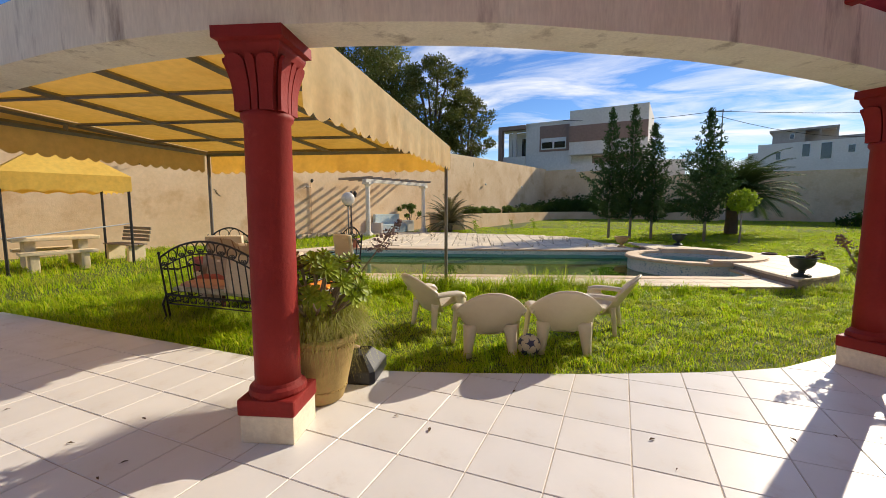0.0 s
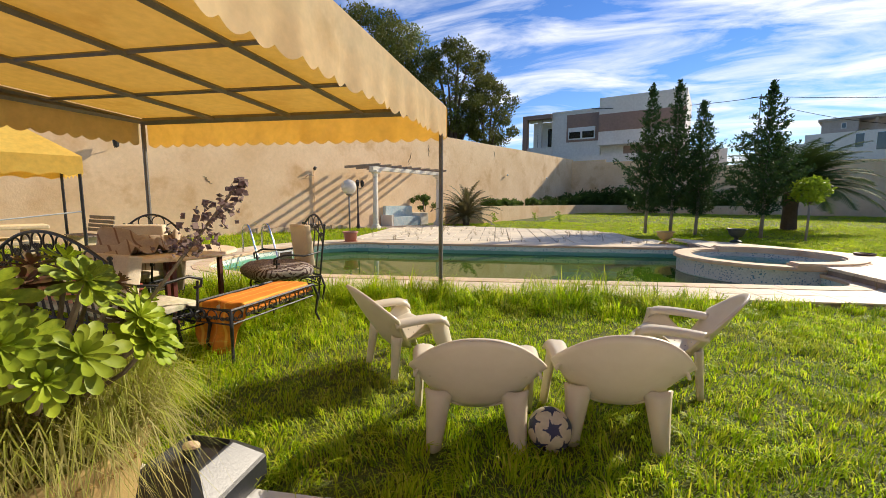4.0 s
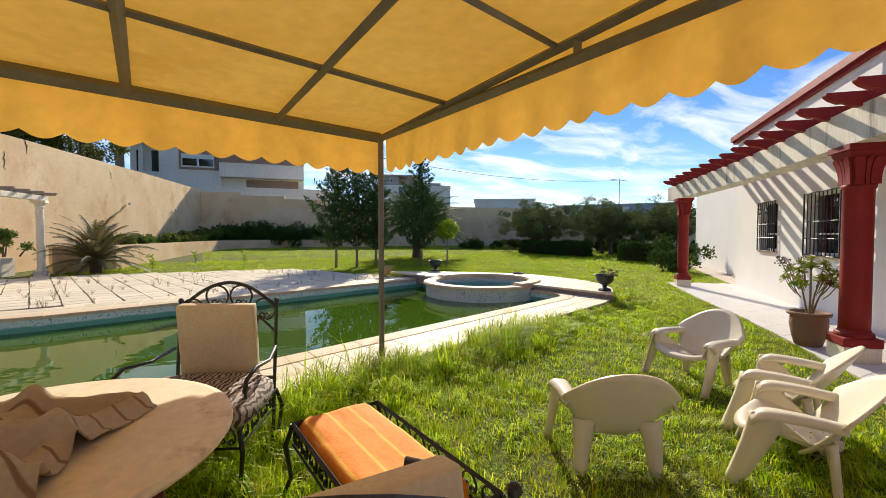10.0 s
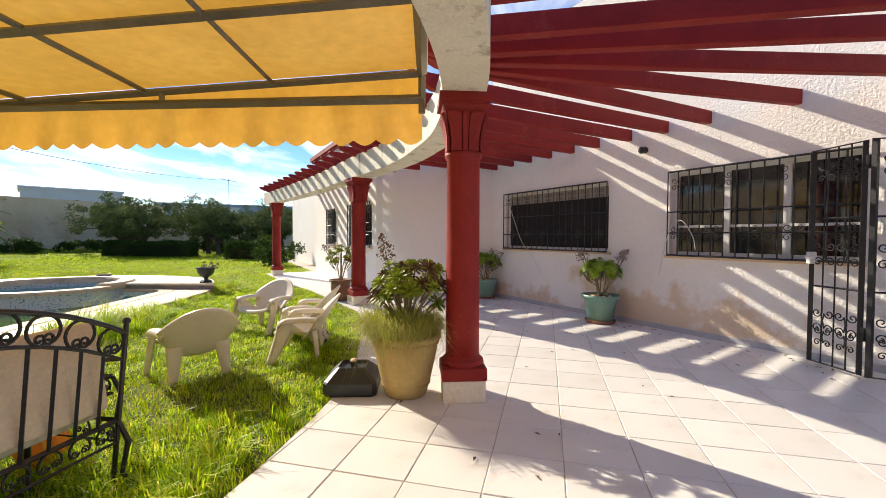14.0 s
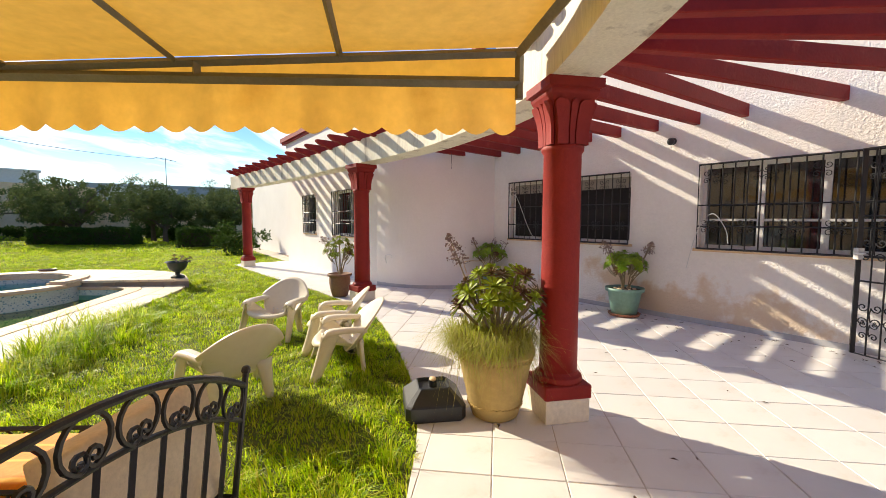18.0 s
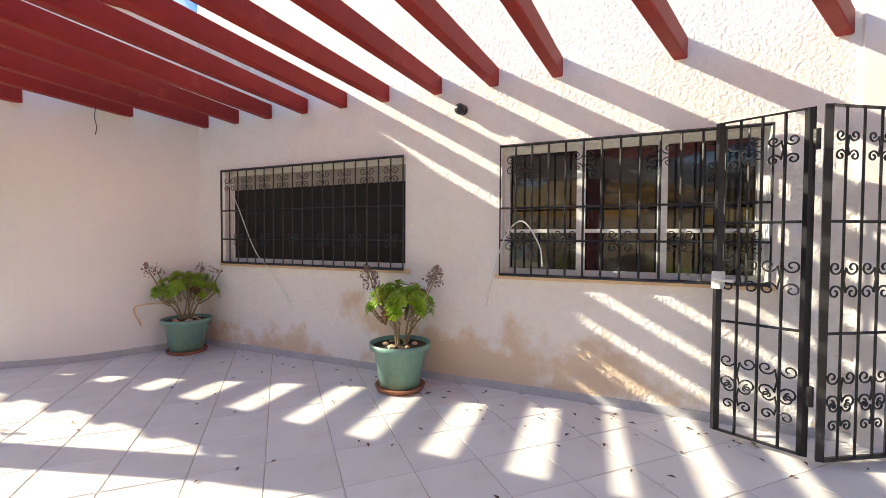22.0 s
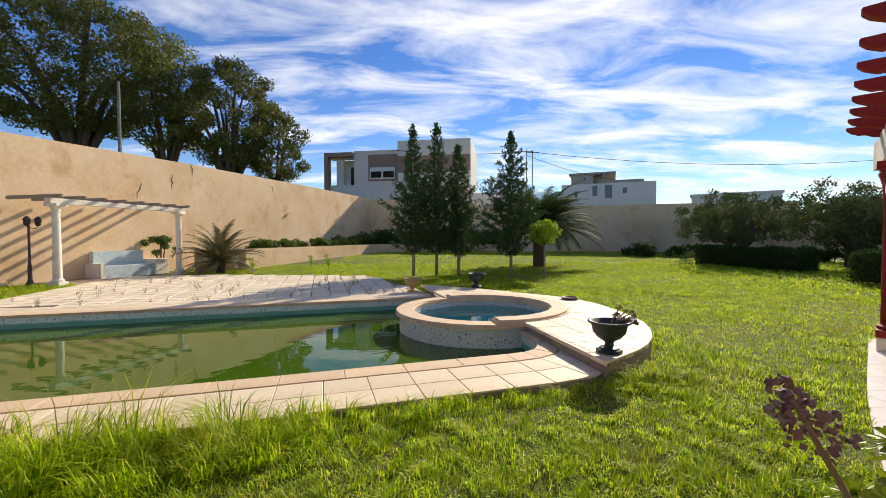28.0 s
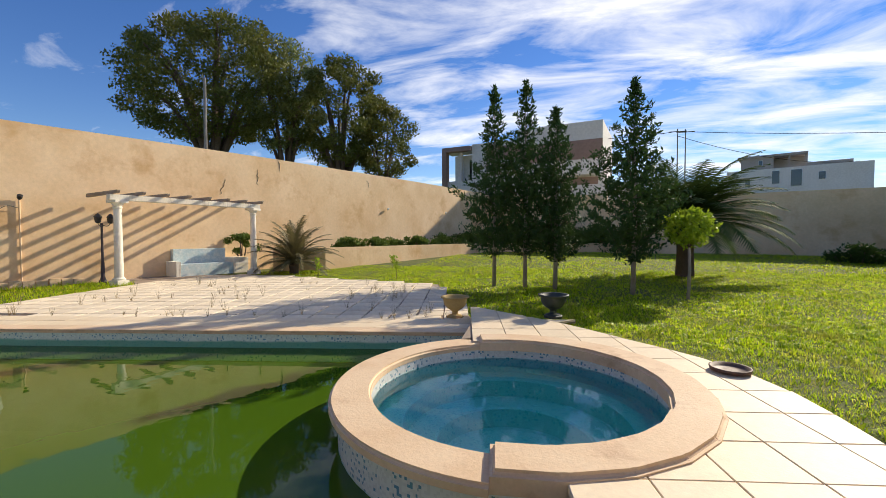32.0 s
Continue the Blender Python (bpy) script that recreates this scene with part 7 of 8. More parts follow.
def palm(x, y, z, trunk_h, fronds, L, material, label, name="palm", width=0.46, up=1.0):
    t = thing(name, pose(x, y, z), label, "palm")
    bm = bmesh.new()
    lathe(bm, [(0.10 * L, -0.1), (0.085 * L, trunk_h * 0.5), (0.1 * L, trunk_h), (0.04 * L, trunk_h + 0.1 * L)], 12)
    part("trunk", bm, BARK, t)
    r = random.Random(int(x * 10))
    for k in range(fronds):
        a = k * 2.4 + r.uniform(-0.2, 0.2)
        e = up * (1 - 1.25 * k / fronds) + r.uniform(-0.1, 0.1)
        LL = L * r.uniform(0.8, 1.1)
        d = Vector((math.cos(a), math.sin(a), 0))
        rib = []
        p = Vector((0, 0, trunk_h + 0.1))
        ang = e + 0.35
        for i in range(11):
            rib.append(p.copy())
            p = p + (d * math.cos(ang) + Vector((0, 0, math.sin(ang)))) * (LL / 10)
            ang -= 0.085 + 0.009 * i
        bm = bmesh.new()
        tube(bm, rib, [0.025 * (1 - 0.085 * i) for i in range(11)], 4)
        side = Vector((-d.y, d.x, 0))
        for i in range(1, 11):
            for q in range(4):
                f = q / 4
                b0 = rib[i - 1].lerp(rib[i], f)
                tdir = (rib[i] - rib[i - 1]).normalized()
                wl = width * LL * 0.45 * math.sin(math.pi * min(0.97, (i + f) / 11.2) ** 0.75) + 0.05
                for s in (-1, 1):
                    tip = b0 + side * s * wl * 0.75 + tdir * wl * 0.65 + Vector((0, 0, -0.18 * wl + r.uniform(-0.03, 0.03)))
                    w_ = tdir * (0.012 * LL)
                    bm.faces.new([bm.verts.new(v) for v in (b0 - w_, b0 + w_, tip)])
        part("frond", bm, material, t)
    return t


palm(6.75, 24.2, 0.05, 1.7, 72, 3.1, PALM, "broad dark palm with arching fronds near the far wall", width=0.62, up=0.9)
DRYPALM = mat("dry_palm_leaf", (0.20, 0.16, 0.07), (0.13, 0.13, 0.05), 0.6, 2, 15, 0, trans=0.25)
palm(-7.35, 21.95, 0.0, 0.3, 52, 2.0, DRYPALM, "half-dry dwarf palm beside the pergola", "dwarf_palm", 0.4, 1.35)


def bush(name, pts, rad, n, leaf, material, label, cat="shrub", per=130, flat=0.8):
    """A shrub: dense clumps of leaves over short stems."""
    t = thing(name, pose(*pts[0]), label, cat)
    o = Vector(pts[0])
    cs, rs = [], []
    for k in range(n):
        p = pts[k % len(pts)]
        cs.append((p[0] - o.x + nrng.normal() * rad * 0.55, p[1] - o.y + nrng.normal() * rad * 0.55, p[2] - o.z + rad * 0.55 * flat + nrng.normal() * rad * 0.3 * flat))
        rs.append(rad * nrng.uniform(0.35, 0.6))
    for k in range(5):
        c = cs[(k * n) // 5]
        part_tube("stem", [(c[0] * 0.7, c[1] * 0.7, -0.1), (c[0] * 0.9, c[1] * 0.9, c[2] * 0.5), c], [0.03, 0.02, 0.01], BARK, t, n=5)
    leaf_mesh("foliage", clumps(cs, rs, per), leaf, material, t, 1.8, 0.2)
    return t


SHRUB = mat("garden_shrub_leaf", (0.10, 0.16, 0.03), (0.15, 0.21, 0.04), 0.55, 2, 15, 0, trans=0.3, spec=0.12)
# raised bed along the ochre wall and the far corner
for k, (x, y, rad) in enumerate(((-7.0, 26.5, 0.55), (-6.3, 29.0, 0.5), (-5.6, 31.5, 0.55), (-4.9, 34.0, 0.8), (-3.9, 36.5, 1.0))):
    bush("bed_shrub", [(x, y, 0.85), (x + 0.35, y + 0.9, 0.85), (x - 0.25, y - 0.8, 0.85)], rad * 0.9, 18, 0.07, LEAF if k > 2 else SHRUB, "leafy green shrub in the raised bed by the wall")
for x, y in ((-2.6, 38.8), (-0.8, 39.6), (1.0, 39.2), (2.8, 39.0), (4.8, 38.4), (6.6, 38.0)):
    bush("dark_shrub", [(x, y, 0.7)], 1.35, 20, 0.10, LEAF, "dense dark shrub in front of the far wall", per=170)
bush("potted_climber", [(-9.75, 21.75, 0.75), (-9.72, 21.7, 1.15)], 0.34, 11, 0.055, SHRUB, "climbing shrub at the end of the tiled bench", flat=1.7)
bush("dark_shrub", [(15.2, 31.0, 0.3)], 0.75, 12, 0.08, LEAF, "low dark shrub by the far wall")
bush("dark_shrub", [(17.3, 30.4, 0.3), (18.6, 29.8, 0.3)], 0.65, 14, 0.08, LEAF, "low dark shrub by the far wall")
for x, y, h in ((-5.6, 20.9, 0.6), (-2.6, 20.9, 0.75), (-4.3, 24.5, 0.55)):
    t = thing("sapling", pose(x, y, 0), "thin young sapling with few leaves in the grass", "sapling", "saplings in the lawn")
    part_tube("stem", [(0, 0, -0.05), (0.02, 0.01, h * 0.5), (0, 0, h)], [0.010, 0.008, 0.004], BARK, t, n=5)
    leaf_mesh("foliage", clumps([(0, 0, h * 0.75), (0.06, 0, h * 0.55), (-0.05, 0.04, h)], [0.13, 0.1, 0.1], 22), 0.05, LIME, t, 1.8)
# clipped hedges across the lawn and olive trees behind them
def clipped_hedge(a, b, w, h, label):
    """A box-shaped hedge: a solid dark box, put in to block light like dense twigs, under a skin of small leaves,
    uneven along its edges.
    """
    A, B = Vector((*a, 0.05)), Vector((*b, 0.05))
    L = (B - A).length
    m = Matrix.Translation(A) @ Matrix.Rotation(math.atan2(B.y - A.y, B.x - A.x), 4, "Z")
    t = thing("clipped_hedge", m, label, "hedge", "clipped hedges at the end of the lawn")
    bm = bmesh.new()
    box(bm, (0.12, -w / 2 + 0.12, 0), (L - 0.12, w / 2 - 0.12, h - 0.12), bevel=0.1)
    part("core", bm, SOIL_AND_SHADE, t)
    n = int(2600 * L)
    P = np.stack([nrng.uniform(0, L, n), nrng.uniform(-w / 2, w / 2, n), nrng.uniform(0, h, n)], 1)
    side = nrng.integers(0, 5, n)
    P[side == 0, 1] = -w / 2
    P[side == 1, 1] = w / 2
    P[side == 2, 2] = h
    P[side == 3, 2] = h
    P[side == 4, 0] = np.where(nrng.uniform(size=(side == 4).sum()) < 0.5, 0, L)
    P[:, 2] += 0.07 * np.sin(P[:, 0] * 3.1) * np.sin(P[:, 0] * 1.3 + 1) * (P[:, 2] > h * 0.6)
    P += nrng.normal(0, 0.05, P.shape)
    P[:, 2] = np.maximum(P[:, 2], 0)
    leaf_mesh("foliage", P, 0.055, LEAF, t, 1.8, 0.4)


for a, b in (((15.6, 25.2), (16.9, 20.6)), ((14.7, 16.7), (16.0, 14.7)), ((15.9, 13.5), (16.6, 12.3))):
    clipped_hedge(a, b, 0.95, 0.8, "low clipped dark green hedge at the end of the lawn")
for k, (x, y, s) in enumerate(((18.2, 26.8, 1.5), (20.5, 22.5, 1.1), (22.0, 19.0, 1.0), (24.5, 15.5, 1.05), (29.0, 22.0, 1.15), (31.0, 15.0, 1.1), (26.0, 27.0, 1.2), (36.0, 19.0, 1.3), (20.5, 28.5, 1.1), (33.0, 26.0, 1.3), (17.2, 24.3, 1.35), (19.3, 20.8, 0.9), (20.7, 17.8, 1.0), (22.4, 14.4, 1.0))):
    s *= (0.72, 1.0, 0.84, 0.9, 1.08)[k % 5]
    limb_tree("olive_tree", x, y, 0.1, 1.0 * s, (0.4 * math.sin(k * 3), 0.2, 2.05 * s), (2.3 * s, 2.0 * s, 1.15 * s), OLIVE, 0.07, 64, 110, "grey-green olive tree beyond the lawn", 0.17, 12, lo=0.1, clump=0.15, loose=0.35)
for k, (x, y, rad) in enumerate(((21.0, 21.4, 0.7), (23.4, 17.4, 0.6), (22.6, 25.2, 0.7), (27.5, 18.6, 0.9), (25.2, 24.3, 0.9))):
    bush("wild_shrub", [(x, y, 0.1), (x + 0.8, y - 0.6, 0.1)], rad, 18, 0.09, OLIVE if k % 2 else LEAF, "unkempt green shrub among the olive trees", flat=1.0)
bush("garden_shrub", [(11.6, 11.9, 0)], 0.7, 14, 0.07, LEAF, "green shrub by the corner of the house", flat=1.4)

# ---- neighbouring houses, poles and the far distance ----
def build_villa():
    a, b = Vector((-11.3, 56.0, 0)), Vector((6.3, 52.6, 0))
    d = (b - a).normalized()
    m = Matrix(((d.x, -d.y, 0, a.x), (d.y, d.x, 0, a.y), (0, 0, 1, 0), (0, 0, 0, 1)))
    h = thing("villa", m, "modern white villa with taupe panels behind the garden wall", "house")
    L = (b - a).length
    k = L / 18.2
    def bx(name, x0, x1, y0, y1, z0, z1, material, parent=h):
        bm = bmesh.new(); box(bm, (x0 * k, y0, z0), (x1 * k, y1, z1)); return part(name, bm, material, parent)
    bx("wall", 3.65, 9.5, 0, 8, 0, 11.8, PALEPAINT)
    bx("wall", 9.5, 18.2, -1.0, 8, 7.6, 12.8, PALEPAINT)
    bx("wall", 9.5, 18.2, 0.6, 8, 0, 7.6, PALEPAINT)
    bx("wall", 0.4, 3.65, 2.2, 8, 0, 11.3, PALEPAINT)
    bx("loggia_frame", 0, 0.55, -0.6, 0.2, 0, 11.8, TAUPE)
    bx("loggia_frame", 0.55, 3.65, -0.6, 0.2, 11.3, 11.8, TAUPE)
    bx("loggia_roof", 0.0, 3.65, 0.2, 2.2, 11.35, 11.75, PALEPAINT)
    bx("loggia_pillar", 1.7, 2.1, 0.4, 0.8, 6.5, 11.3, PALEPAINT)
    bx("balcony", 0.55, 3.65, -0.2, 2.2, 6.4, 7.9, PALEPAINT)
    bx("taupe_panel", 5.5, 9.4, -0.06, 0.0, 8.3, 11.5, TAUPE)
    bx("taupe_panel", 9.5, 18.2, -1.06, -1.0, 9.1, 11.0, TAUPE)
    for x0, x1, z0, z1, y in ((5.75, 8.9, 8.55, 9.95, -0.06), (0.9, 1.6, 7.9, 10.6, 2.2), (2.3, 3.4, 7.9, 10.6, 2.2)):
        w = bx("window", x0, x1, y - 0.10, y, z0, z1, FRAMEWHITE)
        n_ = 2 if x1 - x0 > 2 else 1
        for i in range(n_):
            p0 = x0 + (x1 - x0) * i / n_ + 0.12
            p1 = x0 + (x1 - x0) * (i + 1) / n_ - 0.12
            bx("pane", p0, p1, y - 0.13, y - 0.1, z0 + 0.15, z1 - (0.5 if n_ == 2 else 0.15), DARKGLASS, w)
    bx("parapet", 3.65, 9.5, -0.08, 0.1, 11.8, 12.0, PALEPAINT)
    bx("garden_wall", 5.0, 22.0, -4.0, -3.7, 0, 6.2, PALEPAINT)
    # Taupe sheet on the set-back wall puts the recess's shade into colour.
    bx("recess", 12.0, 17.6, 0.52, 0.6, 6.1, 7.5, TAUPE)


build_villa()


def build_villa2():
    a, b = Vector((33.1, 98.2, 0)), Vector((49.4, 91.0, 0))
    d = (b - a).normalized()
    m = Matrix(((d.x, -d.y, 0, a.x), (d.y, d.x, 0, a.y), (0, 0, 1, 0), (0, 0, 0, 1)))
    h = thing("unfinished_villa", m, "white house with a bare unfinished upper floor", "house")
    L = (b - a).length
    raw = mat("bare_concrete", (0.40, 0.36, 0.32), (0.33, 0.29, 0.25), 0.9, 0.5, 5, 0.2, 6)
    def bx(name, x0, x1, y0, y1, z0, z1, material, parent=h):
        bm = bmesh.new(); box(bm, (x0, y0, z0), (x1, y1, z1)); return part(name, bm, material, parent)
    bx("wall", -1.6, L, 0, 9, 0, 13.4, PALEPAINT)
    bx("wall", -3.5, -1.6, 3, 9, 0, 12.2, PALEPAINT)
    bx("upper_floor", 0.4, 5.2, 1.5, 8, 13.4, 15.7, raw)
    bx("upper_wall", 5.2, 9.6, 4.5, 8, 13.4, 15.7, raw)
    bx("roof", -0.1, 9.9, 1.2, 8.4, 15.7, 16.1, raw)
    bx("parapet", 9.8, 15.5, 1.0, 1.3, 13.4, 14.1, raw)
    for x in (7.2, 9.5):
        bx("pillar", x, x + 0.35, 1.6, 1.95, 13.4, 15.7, raw)
    for x0, x1, z0, z1 in ((1.2, 2.0, 10.3, 11.9), (5.0, 6.2, 10.6, 13.0), (7.6, 9.2, 10.0, 13.0), (11.2, 12.2, 10.9, 12.3), (3.0, 3.7, 14.2, 15.2)):
        y = 0 if z1 < 13.5 else 1.5
        w = bx("window", x0, x1, y - 0.08, y, z0, z1, FRAMEWHITE)
        bx("pane", x0 + 0.08, x1 - 0.08, y - 0.12, y - 0.08, z0 + 0.08, z1 - 0.08, DARKGLASS, w)


build_villa2()


WIRE = mat("black_wire", (0.02, 0.02, 0.02), None, 1.0, 1, 5, 0, spec=0.0)


def pole(x, y, h, label, arm=0.0, r=0.09):
    p = thing("utility_pole", pose(x, y, 0), label, "utility pole")
    part_tube("mast", [(0, 0, 0), (0, 0, h)], [r, r * 0.6], STEEL, p, n=8)
    if arm:
        part_tube("cross_arm", [(-arm, 0, h - 0.3), (arm, 0, h - 0.3)], 0.05, STEEL, p, n=6)


pole(-10.9, 21.3, 7.7, "plain grey concrete pole behind the ochre wall", 0.0, 0.085)
pole(14.5, 60.0, 13.3, "utility pole with wires beyond the far wall", 0.9)
pole(15.4, 60.5, 13.3, "utility pole with wires beyond the far wall", 0.9)
pole(75.0, 62.0, 13.5, "tall street light mast beyond the olive trees", 3.0)
for a, b, sag in (((-3, 52, 11.5), (14.5, 60, 13.0), 0.4), ((14.5, 60, 13.0), (75, 62, 13.2), 1.6), ((14.5, 60.3, 12.6), (48, 92, 13.5), 1.2)):
    A, B = Vector(a), Vector(b)
    pts = [tuple(A.lerp(B, t) - Vector((0, 0, sag * 4 * t * (1 - t)))) for t in np.linspace(0, 1, 13)]
    bm = bmesh.new()
    tube(bm, pts, 0.03, 4)
    tagged(part("power_line", bm, WIRE, None), "thin black overhead power line", "power line", "overhead lines")


def build_far():
    # long grey hall and low pale houses beyond the olives
    # The hall's blue-grey is lightened: distance haze is put into its colour.
    hall = mat("far_hall_hazed", (0.32, 0.36, 0.42), (0.27, 0.31, 0.37), 0.8, 0.1, 1, 0, 1)
    def block(x, y, w, dp, h, rz, material, label):
        t = thing("far_building", pose(x, y, 0, 0, 0, rz), label, "building", "far buildings")
        bm = bmesh.new(); box(bm, (-w / 2, -dp / 2, 0), (w / 2, dp / 2, h)); part("wall", bm, material, t)
        bm = bmesh.new(); box(bm, (-w / 2 - 0.3, -dp / 2 - 0.3, h), (w / 2 + 0.3, dp / 2 + 0.3, h + 0.5)); part("roof", bm, material, t)
        for k in range(int(w / 4)):
            bm = bmesh.new(); box(bm, (-w / 2 + 1.5 + k * 4, -dp / 2 - 0.1, h * 0.55), (-w / 2 + 3.2 + k * 4, -dp / 2, h * 0.8)); part("window", bm, DARKGLASS, t)
    block(140, 111, 46, 16, 12.5, -55, hall, "long blue-grey hall far beyond the trees")
    block(178, 72, 30, 14, 14.5, -70, PALEPAINT, "pale low building on the far slope")
    block(96, 84, 14, 9, 8.5, -50, PALEPAINT, "pale house far beyond the wall")
    block(70, 96, 16, 10, 10.5, -35, PALEPAINT, "white house far beyond the wall")
    # wooded slope
    bm = bmesh.new()
    N = 120
    rows = []
    for i in range(N + 1):
        a = radians(-35 + 115 * i / N)
        R = 240
        h = 10 + 7 * noise.noise(Vector((i * 0.11, 0, 0))) + 3 * noise.noise(Vector((i * 0.5, 4, 0))) + 1.2 * noise.noise(Vector((i * 1.7, 9, 0)))
        rows.append([bm.verts.new((R * f * math.cos(a), R * f * math.sin(a), z)) for f, z in ((0.8, 0), (1.0, max(5, h) * 0.8), (1.12, max(6, h)), (1.3, 0))])
    for p, q in zip(rows, rows[1:]):
        for j in range(3):
            bm.faces.new((p[j], p[j + 1], q[j + 1], q[j]))
    struct("backdrop_hill", bm, mat("far_woods", (0.045, 0.07, 0.04), (0.07, 0.09, 0.055), 0.9, 0.08, 0.6, 1.0, 0.4, bdist=2.0), "low wooded hill on the horizon")
    pts = []
    for i in range(900):
        a = radians(nrng.uniform(-35, 80))
        R = nrng.uniform(60, 170)
        pts.append((R * math.cos(a), R * math.sin(a)))
    cs = [(x, y, nrng.uniform(1.2, 3.0)) for x, y in pts]
    ob = leaf_mesh("far_trees", clumps(cs, [nrng.uniform(1.8, 3.2) for _ in cs], 26), 0.8, OLIVE, None, 1.4)
    tagged(ob, "distant olive groves beyond the garden", "woods", kind="stuff")


build_far()

# ---- grass ----
def in_poly(X, Y, poly):
    c = np.zeros(len(X), bool)
    k = len(poly)
    for i in range(k):
        x0, y0 = poly[i]
        x1, y1 = poly[(i + 1) % k]
        if y0 == y1:
            continue
        c ^= ((y0 > Y) != (y1 > Y)) & (X < (x1 - x0) * (Y - y0) / (y1 - y0) + x0)
    return c


def grow(poly, d):
    c = Vector((sum(p[0] for p in poly) / len(poly), sum(p[1] for p in poly) / len(poly), 0))
    out = []
    k = len(poly)
    for i in range(k):
        a, b, e = (Vector((*poly[j % k], 0)) for j in (i - 1, i, i + 1))
        t1, t2 = (b - a).normalized(), (e - b).normalized()
        n1, n2 = Vector((t1.y, -t1.x, 0)), Vector((t2.y, -t2.x, 0))
        m_ = (n1 + n2).normalized()
        q = b + m_ * (d / max(0.5, m_.dot(n1)))
        out.append((q.x, q.y))
    return out


def grass_mat(name, tones):
    m = bpy.data.materials.new(name)
    m.use_nodes = True
    n, l = m.node_tree.nodes, m.node_tree.links
    b = n["Principled BSDF"]
    g = n.new("ShaderNodeNewGeometry")
    rp = n.new("ShaderNodeValToRGB")
    rp.color_ramp.elements[0].color = (*tones[0], 1)
    rp.color_ramp.elements[1].color = (*tones[-1], 1)
    for i, c in enumerate(tones[1:-1]):
        e = rp.color_ramp.elements.new((i + 1) / (len(tones) - 1))
        e.color = (*c, 1)
    l.new(g.outputs["Random Per Island"], rp.inputs[0])
    tc, ns = n.new("ShaderNodeTexCoord"), n.new("ShaderNodeTexNoise")
    ns.inputs["Scale"].default_value, ns.inputs["Detail"].default_value = 0.9, 4
    l.new(tc.outputs["Object"], ns.inputs["Vector"])
    mr = n.new("ShaderNodeMapRange")
    mr.inputs["From Min"].default_value, mr.inputs["From Max"].default_value = 0.52, 0.72
    mr.inputs["To Max"].default_value = 0.55
    l.new(ns.outputs["Fac"], mr.inputs[0])
    mx = n.new("ShaderNodeMixRGB"); mx.inputs[2].default_value = (0.36, 0.31, 0.07, 1)
    l.new(mr.outputs[0], mx.inputs[0]); l.new(rp.outputs[0], mx.inputs[1])
    l.new(mx.outputs[0], b.inputs["Base Color"])
    b.inputs["Roughness"].default_value = 0.42
    b.inputs["Specular IOR Level"].default_value = 0.22
    tr, ms = n.new("ShaderNodeBsdfTranslucent"), n.new("ShaderNodeMixShader")
    l.new(mx.outputs[0], tr.inputs["Color"])
    ms.inputs[0].default_value = 0.58
    l.new(b.outputs[0], ms.inputs[1]); l.new(tr.outputs[0], ms.inputs[2])
    l.new(ms.outputs[0], n["Material Output"].inputs["Surface"])
    return m


GRASS = grass_mat("lawn_grass", ((0.12, 0.25, 0.003), (0.32, 0.50, 0.006), (0.50, 0.66, 0.010), (0.62, 0.74, 0.015), (0.74, 0.66, 0.10)))
DECK_OUT = grow(POOL, 0.95)
TERR_OUT = [(p.x, p.y) for p in EDGE] + [(7.7, 9.85), (8.9, 8.75), (15.5, 13.9), (18, 12), (9.5, 2), (-1.6, -9), (-9.5, -9)]
RAISED_OUT = [(p.x, p.y) for p in DECK_RAISED] + [(1.3, 14.4), (2.0, 11.0), (2.9, 9.0)]
PLAZA_OUT = [(1.5, 14.6), (-0.75, 19.7), (-6.4, 20.7), (-8.5, 20.7), (-11.6, 19.7), (-11.9, 18.3), (-9.2, 17.2), (-8.2, 12.9), (-6.2, 12.2)]


